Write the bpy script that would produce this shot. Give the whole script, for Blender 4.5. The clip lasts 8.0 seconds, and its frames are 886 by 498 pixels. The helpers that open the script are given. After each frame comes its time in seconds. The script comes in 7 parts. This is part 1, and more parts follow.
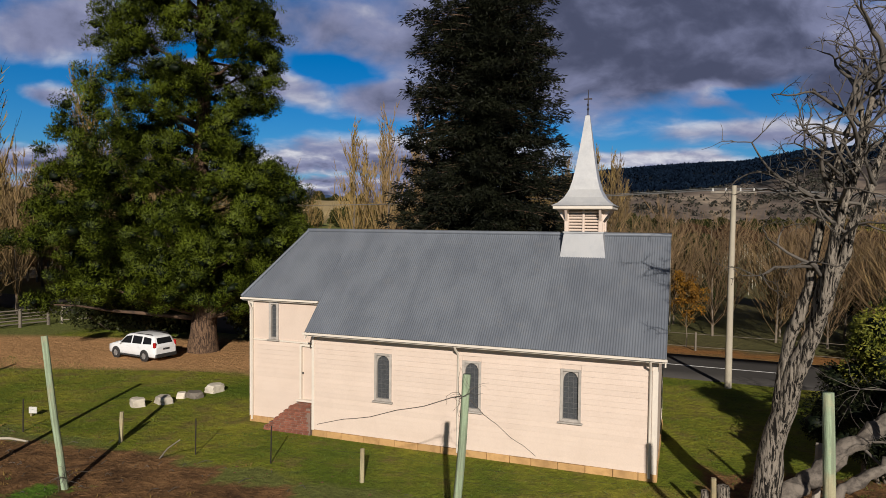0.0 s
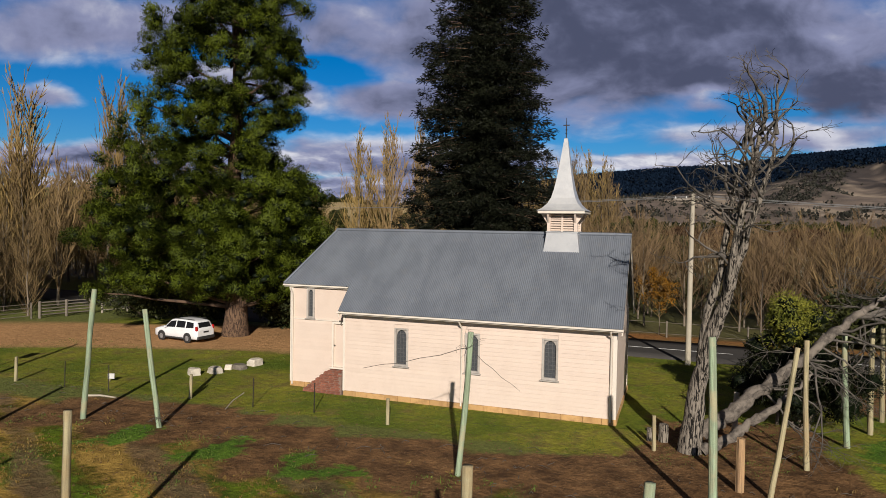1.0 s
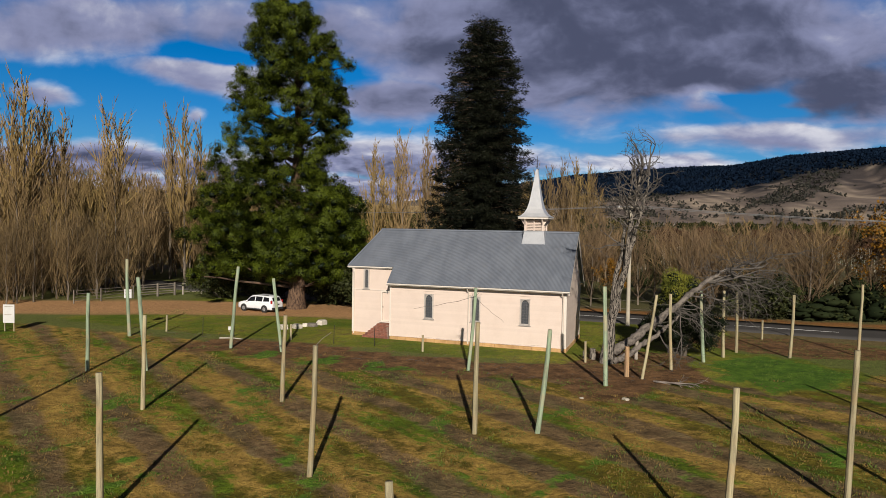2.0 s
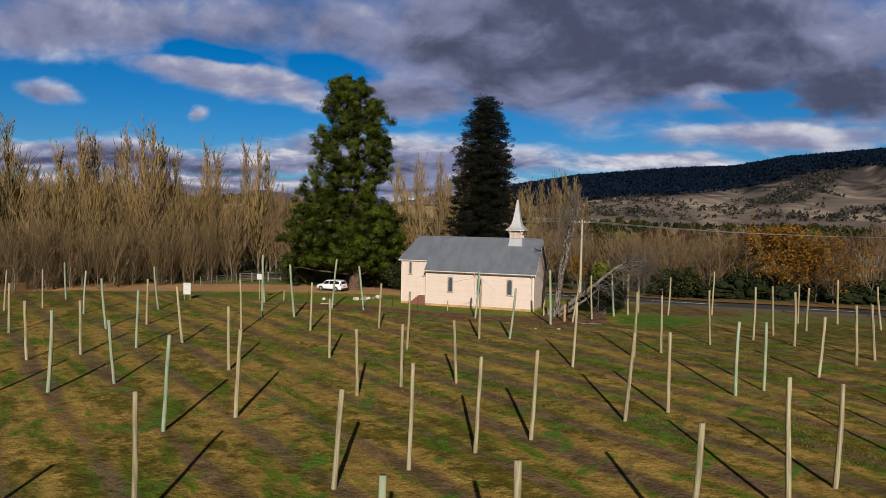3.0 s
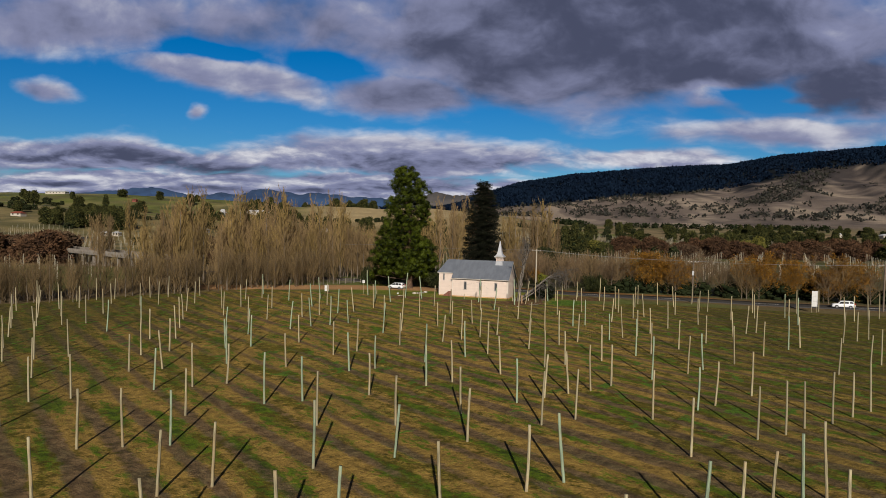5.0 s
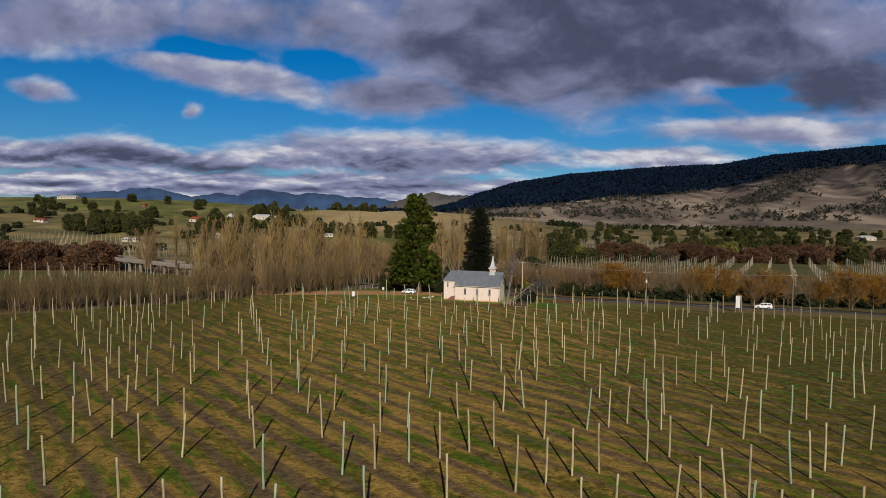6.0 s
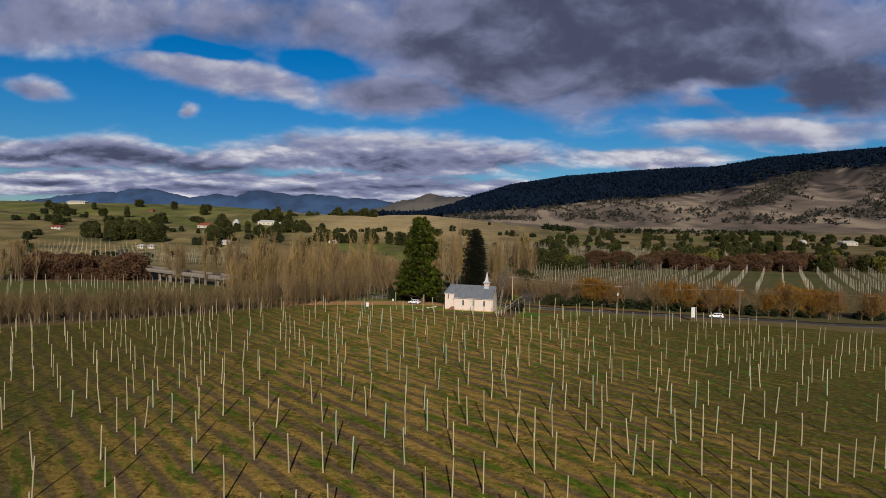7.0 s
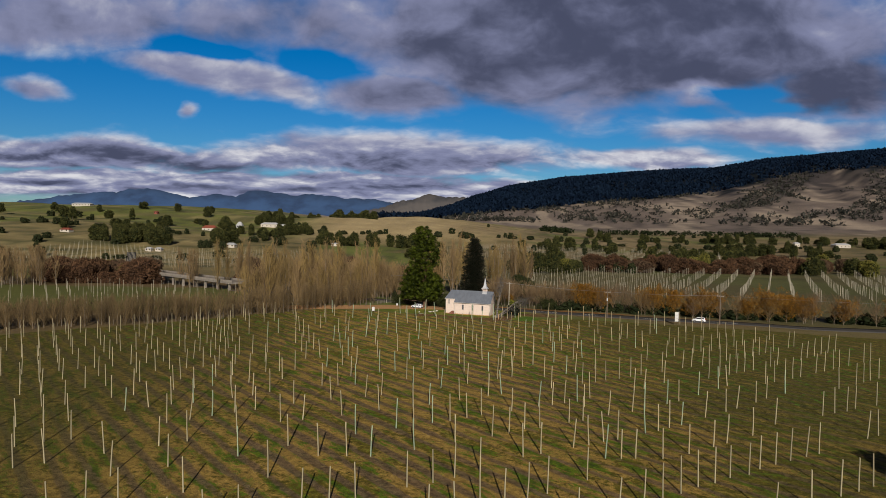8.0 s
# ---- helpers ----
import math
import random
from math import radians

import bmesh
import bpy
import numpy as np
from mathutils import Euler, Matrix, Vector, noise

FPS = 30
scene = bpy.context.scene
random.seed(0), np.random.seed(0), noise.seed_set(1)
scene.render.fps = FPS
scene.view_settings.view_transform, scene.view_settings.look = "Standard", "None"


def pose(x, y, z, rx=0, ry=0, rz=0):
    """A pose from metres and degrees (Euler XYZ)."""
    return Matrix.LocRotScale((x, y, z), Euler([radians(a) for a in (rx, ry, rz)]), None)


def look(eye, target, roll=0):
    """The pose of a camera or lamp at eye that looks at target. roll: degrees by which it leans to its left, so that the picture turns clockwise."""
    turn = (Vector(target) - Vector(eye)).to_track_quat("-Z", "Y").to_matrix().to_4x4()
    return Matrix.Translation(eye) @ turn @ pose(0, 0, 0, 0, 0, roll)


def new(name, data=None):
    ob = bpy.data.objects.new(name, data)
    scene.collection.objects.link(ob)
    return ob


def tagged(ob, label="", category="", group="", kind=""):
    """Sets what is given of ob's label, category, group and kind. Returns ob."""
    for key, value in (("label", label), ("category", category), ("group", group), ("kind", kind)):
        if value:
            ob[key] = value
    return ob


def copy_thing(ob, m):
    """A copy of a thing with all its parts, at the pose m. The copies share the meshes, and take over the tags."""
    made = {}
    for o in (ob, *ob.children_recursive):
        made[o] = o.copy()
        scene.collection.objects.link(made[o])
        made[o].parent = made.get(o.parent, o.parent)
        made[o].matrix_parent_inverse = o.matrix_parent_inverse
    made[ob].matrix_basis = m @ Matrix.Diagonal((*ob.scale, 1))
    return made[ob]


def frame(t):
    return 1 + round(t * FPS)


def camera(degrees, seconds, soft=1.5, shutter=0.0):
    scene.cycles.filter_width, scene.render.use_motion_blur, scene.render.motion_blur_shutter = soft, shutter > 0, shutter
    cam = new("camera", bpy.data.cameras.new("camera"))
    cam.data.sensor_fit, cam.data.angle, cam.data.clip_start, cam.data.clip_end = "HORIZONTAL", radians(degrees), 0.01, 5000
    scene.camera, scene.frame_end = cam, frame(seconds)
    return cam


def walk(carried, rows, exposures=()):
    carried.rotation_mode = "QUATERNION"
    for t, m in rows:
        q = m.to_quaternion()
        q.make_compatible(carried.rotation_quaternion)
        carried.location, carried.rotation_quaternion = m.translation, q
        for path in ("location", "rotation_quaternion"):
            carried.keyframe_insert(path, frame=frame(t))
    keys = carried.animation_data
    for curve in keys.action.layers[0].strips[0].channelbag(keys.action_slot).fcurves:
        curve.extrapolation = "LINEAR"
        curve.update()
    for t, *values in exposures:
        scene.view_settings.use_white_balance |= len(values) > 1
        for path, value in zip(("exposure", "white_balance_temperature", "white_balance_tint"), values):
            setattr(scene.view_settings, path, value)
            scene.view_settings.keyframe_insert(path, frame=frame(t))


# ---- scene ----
cam = camera(68.0, 8.0, soft=0.85)
ROWS = [
    (0.0, 0.891, -19.211, 7.279, 21.07, -2.09, 0.62),
    (0.5, 1.435, -21.148, 7.249, 20.88, -2.06, 0.78),
    (1.0, 2.427, -24.414, 7.218, 20.73, -1.92, 0.90),
    (1.5, 3.968, -29.759, 7.209, 20.43, -1.89, 0.92),
    (3.0, 14.072, -62.342, 8.2, 20.67, -2.03, 1.16),
    (3.5, 18.35, -76.49, 9.588, 20.76, -2.09, 1.12),
    (4.0, 22.592, -90.078, 10.913, 20.79, -2.11, 1.12),
    (4.5, 27.426, -105.436, 12.604, 20.74, -2.19, 1.06),
    (6.0, 41.306, -150.865, 19.035, 20.28, -2.36, 0.82),
    (6.5, 45.887, -165.38, 22.405, 20.11, -2.36, 0.82),
    (7.0, 49.309, -176.239, 24.956, 20.02, -2.34, 0.89),
    (7.5, 51.719, -183.98, 26.803, 19.97, -2.36, 0.94),
    (8.0, 53.142, -188.534, 27.935, 19.95, -2.35, 0.96),
]


def aim(x, y, z, yaw, pitch, roll):
    a, b = radians(yaw), radians(pitch)
    return look((x, y, z), (x - math.sin(a) * math.cos(b), y + math.cos(a) * math.cos(b), z + math.sin(b)), roll)


walk(cam, [(t, aim(x, y, z, yaw, pitch, roll)) for t, x, y, z, yaw, pitch, roll in ROWS], [(0.0, 0.08), (0.5, 0.12), (1.0, 0.19), (1.5, 0.22), (3.0, 0.08), (4.5, 0.02), (6.0, 0.0), (8.0, 0.0)])

# ---- valley axes: u to the right and v ahead of the far end of the walk ----
PSI = radians(20.0)
FAR_X, FAR_Y = 53.0, -188.0
RIGHT = (math.cos(PSI), math.sin(PSI))
AHEAD = (-math.sin(PSI), math.cos(PSI))


def to_uv(x, y):
    dx, dy = x - FAR_X, y - FAR_Y
    return dx * RIGHT[0] + dy * RIGHT[1], dx * AHEAD[0] + dy * AHEAD[1]


def to_xy(u, v):
    return FAR_X + u * RIGHT[0] + v * AHEAD[0], FAR_Y + u * RIGHT[1] + v * AHEAD[1]


# ---- small node helpers ----
def node(nt, kind, operation=""):
    n = nt.nodes.new(kind)
    if operation:
        n.operation = operation
    return n


def wire(nt, value, socket):
    if isinstance(value, bpy.types.NodeSocket):
        nt.links.new(value, socket)
    else:
        socket.default_value = value


def calc(nt, op, a, b=0.0, c=0.0):
    n = node(nt, "ShaderNodeMath", operation=op)
    for s, v in zip(n.inputs, (a, b, c)):
        wire(nt, v, s)
    return n.outputs[0]


def smooth(nt, value, low, high):
    n = node(nt, "ShaderNodeMapRange")
    n.interpolation_type = "SMOOTHSTEP"
    wire(nt, value, n.inputs[0])
    n.inputs[1].default_value, n.inputs[2].default_value = low, high
    return n.outputs[0]


def mix(nt, fac, a, b, blend="MIX"):
    n = node(nt, "ShaderNodeMix")
    n.data_type, n.blend_type = "RGBA", blend
    wire(nt, fac, n.inputs[0])
    for s, v in ((n.inputs[6], a), (n.inputs[7], b)):
        wire(nt, (*v, 1.0) if isinstance(v, tuple) and len(v) == 3 else v, s)
    return n.outputs[2]


def noise_of(nt, vector, scale, detail=4.0, rough=0.55, warp=0.0):
    n = node(nt, "ShaderNodeTexNoise")
    if vector is not None:
        nt.links.new(vector, n.inputs["Vector"])
    n.inputs["Scale"].default_value, n.inputs["Detail"].default_value = scale, detail
    n.inputs["Roughness"].default_value, n.inputs["Distortion"].default_value = rough, warp
    return n.outputs[0]


# ---- world: blue sky with banks of broken cloud ----
SUN_DIR = Vector((0.402 * math.cos(radians(24)), -0.916 * math.cos(radians(24)), math.sin(radians(24)))).normalized()
world = bpy.data.worlds.new("sky")
scene.world = world
world.use_nodes = True
wt = world.node_tree
wt.nodes.clear()
w_out = node(wt, "ShaderNodeOutputWorld")
w_bg = node(wt, "ShaderNodeBackground")
wt.links.new(w_bg.outputs[0], w_out.inputs[0])
w_dir = node(wt, "ShaderNodeTexCoord").outputs["Generated"]
sky = node(wt, "ShaderNodeTexSky")
sky.sky_type, sky.sun_disc = "NISHITA", False
sky.sun_elevation, sky.sun_rotation = radians(24), math.atan2(SUN_DIR.x, SUN_DIR.y)
sky.ozone_density, sky.dust_density, sky.air_density = 3.0, 0.3, 1.0
hsv = node(wt, "ShaderNodeHueSaturation")
hsv.inputs["Saturation"].default_value, hsv.inputs["Value"].default_value = 1.22, 0.068
wt.links.new(mix(wt, 1.0, sky.outputs[0], (0.70, 1.02, 1.40), "MULTIPLY"), hsv.inputs["Color"])


def dot_with(axis):
    n = node(wt, "ShaderNodeVectorMath", operation="DOT_PRODUCT")
    wt.links.new(w_dir, n.inputs[0])
    n.inputs[1].default_value = axis
    return n.outputs["Value"]


depth = calc(wt, "MAXIMUM", calc(wt, "ABSOLUTE", dot_with((*AHEAD, 0))), 0.12)
sky_p = calc(wt, "DIVIDE", dot_with((*RIGHT, 0)), depth)
sky_q = calc(wt, "DIVIDE", dot_with((0, 0, 1)), depth)
sky_at = node(wt, "ShaderNodeCombineXYZ")
wt.links.new(sky_p, sky_at.inputs[0])
wt.links.new(sky_q, sky_at.inputs[1])


def moved(vector, scale, shift=(0.0, 0.0, 0.0)):
    n = node(wt, "ShaderNodeVectorMath", operation="MULTIPLY_ADD")
    wt.links.new(vector, n.inputs[0])
    n.inputs[1].default_value, n.inputs[2].default_value = scale, shift
    return n.outputs[0]


def swayed(vector, scale, amount, detail):
    """The same place pushed about by a wandering noise, so that no cloud keeps a plain outline."""
    n = node(wt, "ShaderNodeTexNoise")
    wt.links.new(moved(vector, (1.0, 1.9, 1.0)), n.inputs["Vector"])
    n.inputs["Scale"].default_value, n.inputs["Detail"].default_value = scale, detail
    push = moved(n.outputs["Color"], (*amount, 0.0), (-0.5 * amount[0], -0.5 * amount[1], 0.0))
    total = node(wt, "ShaderNodeVectorMath", "ADD")
    wt.links.new(vector, total.inputs[0])
    wt.links.new(push, total.inputs[1])
    return total.outputs[0]


bent = swayed(swayed(sky_at.outputs[0], 3.6, (0.075, 0.03), 3.0), 13.0, (0.05, 0.022), 4.0)
# the cloud sheet seen ever more edge-on towards the horizon
sheet = node(wt, "ShaderNodeCombineXYZ")
wt.links.new(sky_p, sheet.inputs[0])
wt.links.new(calc(wt, "MULTIPLY", calc(wt, "LOGARITHM", calc(wt, "ADD", calc(wt, "MAXIMUM", sky_q, 0.0), 0.04), math.e), 0.25), sheet.inputs[1])
curled = swayed(sheet.outputs[0], 6.0, (0.08, 0.04), 3.0)
puffs = noise_of(wt, moved(curled, (1.0, 1.9, 1.0)), 6.5, 7.0, 0.52)
above = noise_of(wt, moved(curled, (1.0, 1.9, 1.0), (0.012, 0.040, 0.0)), 6.5, 7.0, 0.52)
heaps = noise_of(wt, moved(curled, (1.0, 1.9, 1.0)), 3.2, 4.0, 0.5)
layers = noise_of(wt, moved(curled, (3.2, 14.0, 1.0)), 1.0, 5.0, 0.55)
small = noise_of(wt, moved(curled, (1.0, 1.5, 1.0)), 14.0, 5.0, 0.55)
small_above = noise_of(wt, moved(curled, (1.0, 1.5, 1.0), (0.006, 0.030, 0.0)), 14.0, 5.0, 0.55)


def bank_at(cx, cy, rx, ry, lean):
    shift = node(wt, "ShaderNodeMapping")
    shift.vector_type = "TEXTURE"
    wt.links.new(bent, shift.inputs[0])
    shift.inputs["Location"].default_value = (cx, cy, 0)
    shift.inputs["Rotation"].default_value = (0, 0, radians(lean))
    shift.inputs["Scale"].default_value = (rx, ry, 1)
    size = node(wt, "ShaderNodeVectorMath", "LENGTH")
    wt.links.new(shift.outputs[0], size.inputs[0])
    split = node(wt, "ShaderNodeSeparateXYZ")
    wt.links.new(shift.outputs[0], split.inputs[0])
    return smooth(wt, size.outputs["Value"], 1.7, 0.2), split.outputs[1]


# banks of cloud: centre right/up, half sizes, lean in degrees, weight, greyness
BANKS = (
    (-0.58, 0.294, 0.172, 0.053, 0, 1.15, 0.5), (-0.335, 0.214, 0.185, 0.026, -9, 1.05, 0.36), (-0.262, 0.299, 0.164, 0.052, 0, 0.8, 0.5),
    (0.250, 0.289, 0.43, 0.112, 0, 1.35, 1.08), (-0.081, 0.192, 0.12, 0.034, 0, 1.15, 0.8), (0.608, 0.211, 0.138, 0.05, 4, 1.1, 1.0),
    (0.371, 0.193, 0.053, 0.021, 4, 1.0, 0.05), (0.504, 0.145, 0.172, 0.022, 1, 1.05, 0.2), (0.293, 0.101, 0.129, 0.015, 0, 1.0, 0.2),
    (-0.528, 0.094, 0.232, 0.023, -2, 1.1, 0.76), (-0.081, 0.103, 0.232, 0.028, 0, 1.15, 0.58), (-0.30, 0.050, 0.56, 0.019, 0, 1.4, 0.55),
    (-0.619, 0.19, 0.05, 0.017, -10, 0.75, 0.5), (-0.391, 0.164, 0.014, 0.009, 0, 0.7, 0.25),
    (0.0, 0.50, 1.6, 0.13, 0, 1.1, 1.0),
)
HOLES = ((-0.378, 0.253, 0.06, 0.012, -8, 0.75), (0.444, 0.201, 0.069, 0.011, 3, 0.85), (-0.176, 0.234, 0.06, 0.017, -8, 0.55), (0.487, 0.183, 0.052, 0.008, 0, 0.6))
cover, grey = 0.0, 0.0
for cx, cy, rx, ry, lean, weight, dark in BANKS:
    inside, height = bank_at(cx, cy, rx, ry, lean)
    cover = calc(wt, "MAXIMUM", cover, calc(wt, "MULTIPLY", inside, weight))
    shade = calc(wt, "SUBTRACT", dark, calc(wt, "MULTIPLY", height, 0.25 if dark < 0.8 else 0.22))
    grey = calc(wt, "ADD", calc(wt, "MULTIPLY", grey, calc(wt, "SUBTRACT", 1.0, inside)), calc(wt, "MULTIPLY", inside, shade))
for cx, cy, rx, ry, lean, weight in HOLES:
    inside, height = bank_at(cx, cy, rx, ry, lean)
    cover = calc(wt, "SUBTRACT", cover, calc(wt, "MULTIPLY", inside, weight))
# dark cloud added overhead, out of view, to cut the sky's fill light
overhead = smooth(wt, sky_q, 0.42, 0.85)
cover = calc(wt, "MAXIMUM", cover, calc(wt, "MULTIPLY", overhead, 1.5))
grey = calc(wt, "ADD", calc(wt, "MULTIPLY", grey, calc(wt, "SUBTRACT", 1.0, overhead)), calc(wt, "MULTIPLY", overhead, 1.95))
low = smooth(wt, sky_q, 0.14, 0.09)
thick = calc(wt, "ADD", cover, calc(wt, "MULTIPLY", calc(wt, "SUBTRACT", puffs, 0.5), 1.7))
thick = calc(wt, "ADD", thick, calc(wt, "MULTIPLY", low, calc(wt, "MULTIPLY", calc(wt, "SUBTRACT", small, 0.36), 1.1)))
cloud = smooth(wt, thick, 0.14, 0.9)
# lit crowns, mauve bodies and blue-grey bases
tone = calc(wt, "ADD", grey, calc(wt, "MULTIPLY", calc(wt, "SUBTRACT", heaps, 0.5), 1.1))
tone = calc(wt, "ADD", tone, calc(wt, "MULTIPLY", calc(wt, "SUBTRACT", above, puffs), 1.9))
tone = calc(wt, "SUBTRACT", tone, calc(wt, "MULTIPLY", low, calc(wt, "MULTIPLY", calc(wt, "SUBTRACT", layers, 0.5), 1.3)))
tone = calc(wt, "ADD", tone, calc(wt, "MULTIPLY", low, calc(wt, "MULTIPLY", calc(wt, "SUBTRACT", small_above, small), 2.0)))
cloud_colour = mix(wt, smooth(wt, tone, -0.30, 0.50), (1.0, 1.0, 1.06), (0.318, 0.345, 0.545))
cloud_colour = mix(wt, smooth(wt, tone, 0.37, 1.16), cloud_colour, (0.092, 0.106, 0.184))
# near-black tone for the unseen cloud overhead
cloud_colour = mix(wt, smooth(wt, tone, 1.55, 1.9), cloud_colour, (0.035, 0.037, 0.055))
wt.links.new(mix(wt, cloud, hsv.outputs[0], cloud_colour), w_bg.inputs[0])
w_bg.inputs[1].default_value = 0.70

sun = new("sun", bpy.data.lights.new("sun", "SUN"))
sun.data.energy, sun.data.angle, sun.data.color = 5.0, radians(0.6), (1.0, 0.92, 0.82)
sun.matrix_world = look(SUN_DIR * 100, (0, 0, 0))

# ---- materials ----
def material(name, rough=0.7, metal=0.0, spec=0.4):
    m = bpy.data.materials.new(name)
    m.use_nodes = True
    b = m.node_tree.nodes["Principled BSDF"]
    b.inputs["Roughness"].default_value, b.inputs["Metallic"].default_value = rough, metal
    b.inputs["Specular IOR Level"].default_value = spec
    return m, m.node_tree, b


def position(nt):
    return node(nt, "ShaderNodeNewGeometry").outputs["Position"]


def local(nt):
    return node(nt, "ShaderNodeTexCoord").outputs["Object"]


def bump(nt, b, height, strength=0.4, distance=0.02):
    n = node(nt, "ShaderNodeBump")
    n.inputs["Strength"].default_value, n.inputs["Distance"].default_value = strength, distance
    wire(nt, height, n.inputs["Height"])
    nt.links.new(n.outputs[0], b.inputs["Normal"])


def worn(name, base, dark, scale=3.0, fine=40.0, rough=0.7, metal=0.0, amount=0.6, relief=0.3, spread=0.12, island=False, spec=0.4):
    """A painted, wooden or stone surface: stains, fine grain and a slight difference from piece to piece."""
    m, nt, b = material(name, rough, metal, spec)
    at = local(nt)
    stains = smooth(nt, noise_of(nt, at, scale, 5.0, 0.6), 0.38, 0.72)
    grain = noise_of(nt, at, fine, 4.0, 0.6)
    colour = mix(nt, calc(nt, "MULTIPLY", stains, amount), base, dark)
    colour = mix(nt, 0.35, colour, mix(nt, grain, (0.45, 0.45, 0.45), (1, 1, 1)), "MULTIPLY")
    if island:
        chance = node(nt, "ShaderNodeNewGeometry").outputs["Random Per Island"]
    else:
        chance = node(nt, "ShaderNodeObjectInfo").outputs["Random"]
    shade = calc(nt, "ADD", 1.0 - spread, calc(nt, "MULTIPLY", chance, 2 * spread))
    tone = node(nt, "ShaderNodeVectorMath", "SCALE")
    wire(nt, colour, tone.inputs[0])
    wire(nt, shade, tone.inputs["Scale"])
    nt.links.new(tone.outputs[0], b.inputs["Base Color"])
    wire(nt, calc(nt, "ADD", rough - 0.1, calc(nt, "MULTIPLY", grain, 0.2)), b.inputs["Roughness"])
    bump(nt, b, grain, relief, 0.01)
    return m


def leafy(name, light, deep, scale=1.2, gloss=0.55, spec=0.10):
    """Foliage: two tones by clump and by leaf, with some light passing through."""
    m, nt, b = material(name, gloss, 0.0, spec)
    by_leaf = node(nt, "ShaderNodeNewGeometry").outputs["Random Per Island"]
    by_clump = noise_of(nt, position(nt), scale, 3.0, 0.6)
    fac = calc(nt, "ADD", calc(nt, "MULTIPLY", by_leaf, 0.5), calc(nt, "MULTIPLY", smooth(nt, by_clump, 0.35, 0.65), 0.5))
    nt.links.new(mix(nt, fac, deep, light), b.inputs["Base Color"])
    return m


PAINT = worn("cream_weatherboard_paint", (0.65, 0.53, 0.445), (0.56, 0.445, 0.365), 1.3, 30, 0.55, 0, 0.35, 0.12, 0.03)
TRIM = worn("white_trim_paint", (0.70, 0.63, 0.54), (0.55, 0.50, 0.44), 2.5, 40, 0.5, 0, 0.4, 0.15, 0.03)
SANDSTONE = worn("sandstone_base", (0.50, 0.30, 0.125), (0.30, 0.17, 0.07), 3, 25, 0.9, 0, 0.7, 0.6, 0.15)
BRICK = worn("red_brick", (0.27, 0.095, 0.055), (0.14, 0.055, 0.04), 6, 40, 0.9, 0, 0.7, 0.6, 0.25)
MORTAR = worn("mortar", (0.21, 0.14, 0.11), (0.13, 0.09, 0.07), 8, 60, 0.95)
WINDOW_GREY = worn("weathered_window_frame", (0.42, 0.38, 0.34), (0.25, 0.23, 0.21), 6, 40, 0.7)
LEAD = worn("leaded_glass", (0.055, 0.06, 0.065), (0.10, 0.10, 0.11), 14, 90, 0.25, 0, 0.7, 0.2, 0.05, spec=0.6)
LEAD_BAR = worn("lead_came", (0.12, 0.12, 0.12), (0.06, 0.06, 0.06), 10, 60, 0.5)
DARK = worn("belfry_shade", (0.015, 0.014, 0.013), (0.008, 0.008, 0.008), 4, 30, 0.9)
SPIRE = worn("spire_sheet_metal", (0.50, 0.50, 0.50), (0.36, 0.37, 0.39), 2.5, 25, 0.38, 0.25, 0.5, 0.1)
IRON = worn("black_iron", (0.03, 0.03, 0.03), (0.08, 0.04, 0.02), 10, 60, 0.6, 0.4)


def post_timber(name, fresh, weathered, foot):
    """Round treated posts: streaks and checks up the grain, tan towards where the treatment has worn."""
    m, nt, b = material(name, 0.85, 0, 0.25)
    long = node(nt, "ShaderNodeMapping")
    nt.links.new(local(nt), long.inputs[0])
    long.inputs["Scale"].default_value = (16.0, 16.0, 0.9)
    streaks, blotch, grain = noise_of(nt, long.outputs[0], 1.0, 5, 0.6, 0.3), noise_of(nt, position(nt), 1.1, 5, 0.6), noise_of(nt, local(nt), 45, 3)
    colour = mix(nt, smooth(nt, streaks, 0.36, 0.62), weathered, fresh)
    colour = mix(nt, calc(nt, "MULTIPLY", smooth(nt, blotch, 0.48, 0.66), 0.75), colour, foot)
    colour = mix(nt, 0.45, colour, mix(nt, grain, (0.4, 0.4, 0.4), (1.25, 1.25, 1.25)), "MULTIPLY")
    shade = node(nt, "ShaderNodeVectorMath", "SCALE")
    wire(nt, colour, shade.inputs[0])
    wire(nt, calc(nt, "ADD", 0.85, calc(nt, "MULTIPLY", node(nt, "ShaderNodeObjectInfo").outputs["Random"], 0.35)), shade.inputs["Scale"])
    nt.links.new(shade.outputs[0], b.inputs["Base Color"])
    bump(nt, b, streaks, 0.8, 0.03)
    return m


POST_WOOD = post_timber("treated_pine_post", (0.37, 0.32, 0.19), (0.20, 0.17, 0.105), (0.33, 0.245, 0.13))
POST_GREEN = post_timber("green_treated_post", (0.27, 0.345, 0.225), (0.17, 0.20, 0.135), (0.34, 0.29, 0.18))
GREY_WOOD = worn("weathered_grey_wood", (0.33, 0.29, 0.24), (0.19, 0.16, 0.13), 3.0, 30, 0.9, 0, 0.7, 0.6, 0.15)
POLE_WOOD = worn("pale_pole_wood", (0.44, 0.39, 0.30), (0.34, 0.30, 0.24), 1.5, 30, 0.85, 0, 0.6, 0.4, 0.1)
DEAD_BARK = worn("bleached_dead_bark", (0.24, 0.20, 0.165), (0.045, 0.035, 0.03), 2.6, 9, 0.9, 0, 0.9, 1.0, 0.1)
DEAD_TWIG = worn("dead_twig", (0.115, 0.10, 0.085), (0.028, 0.024, 0.021), 2.5, 20, 0.9, 0, 0.7, 0.4, 0.1)


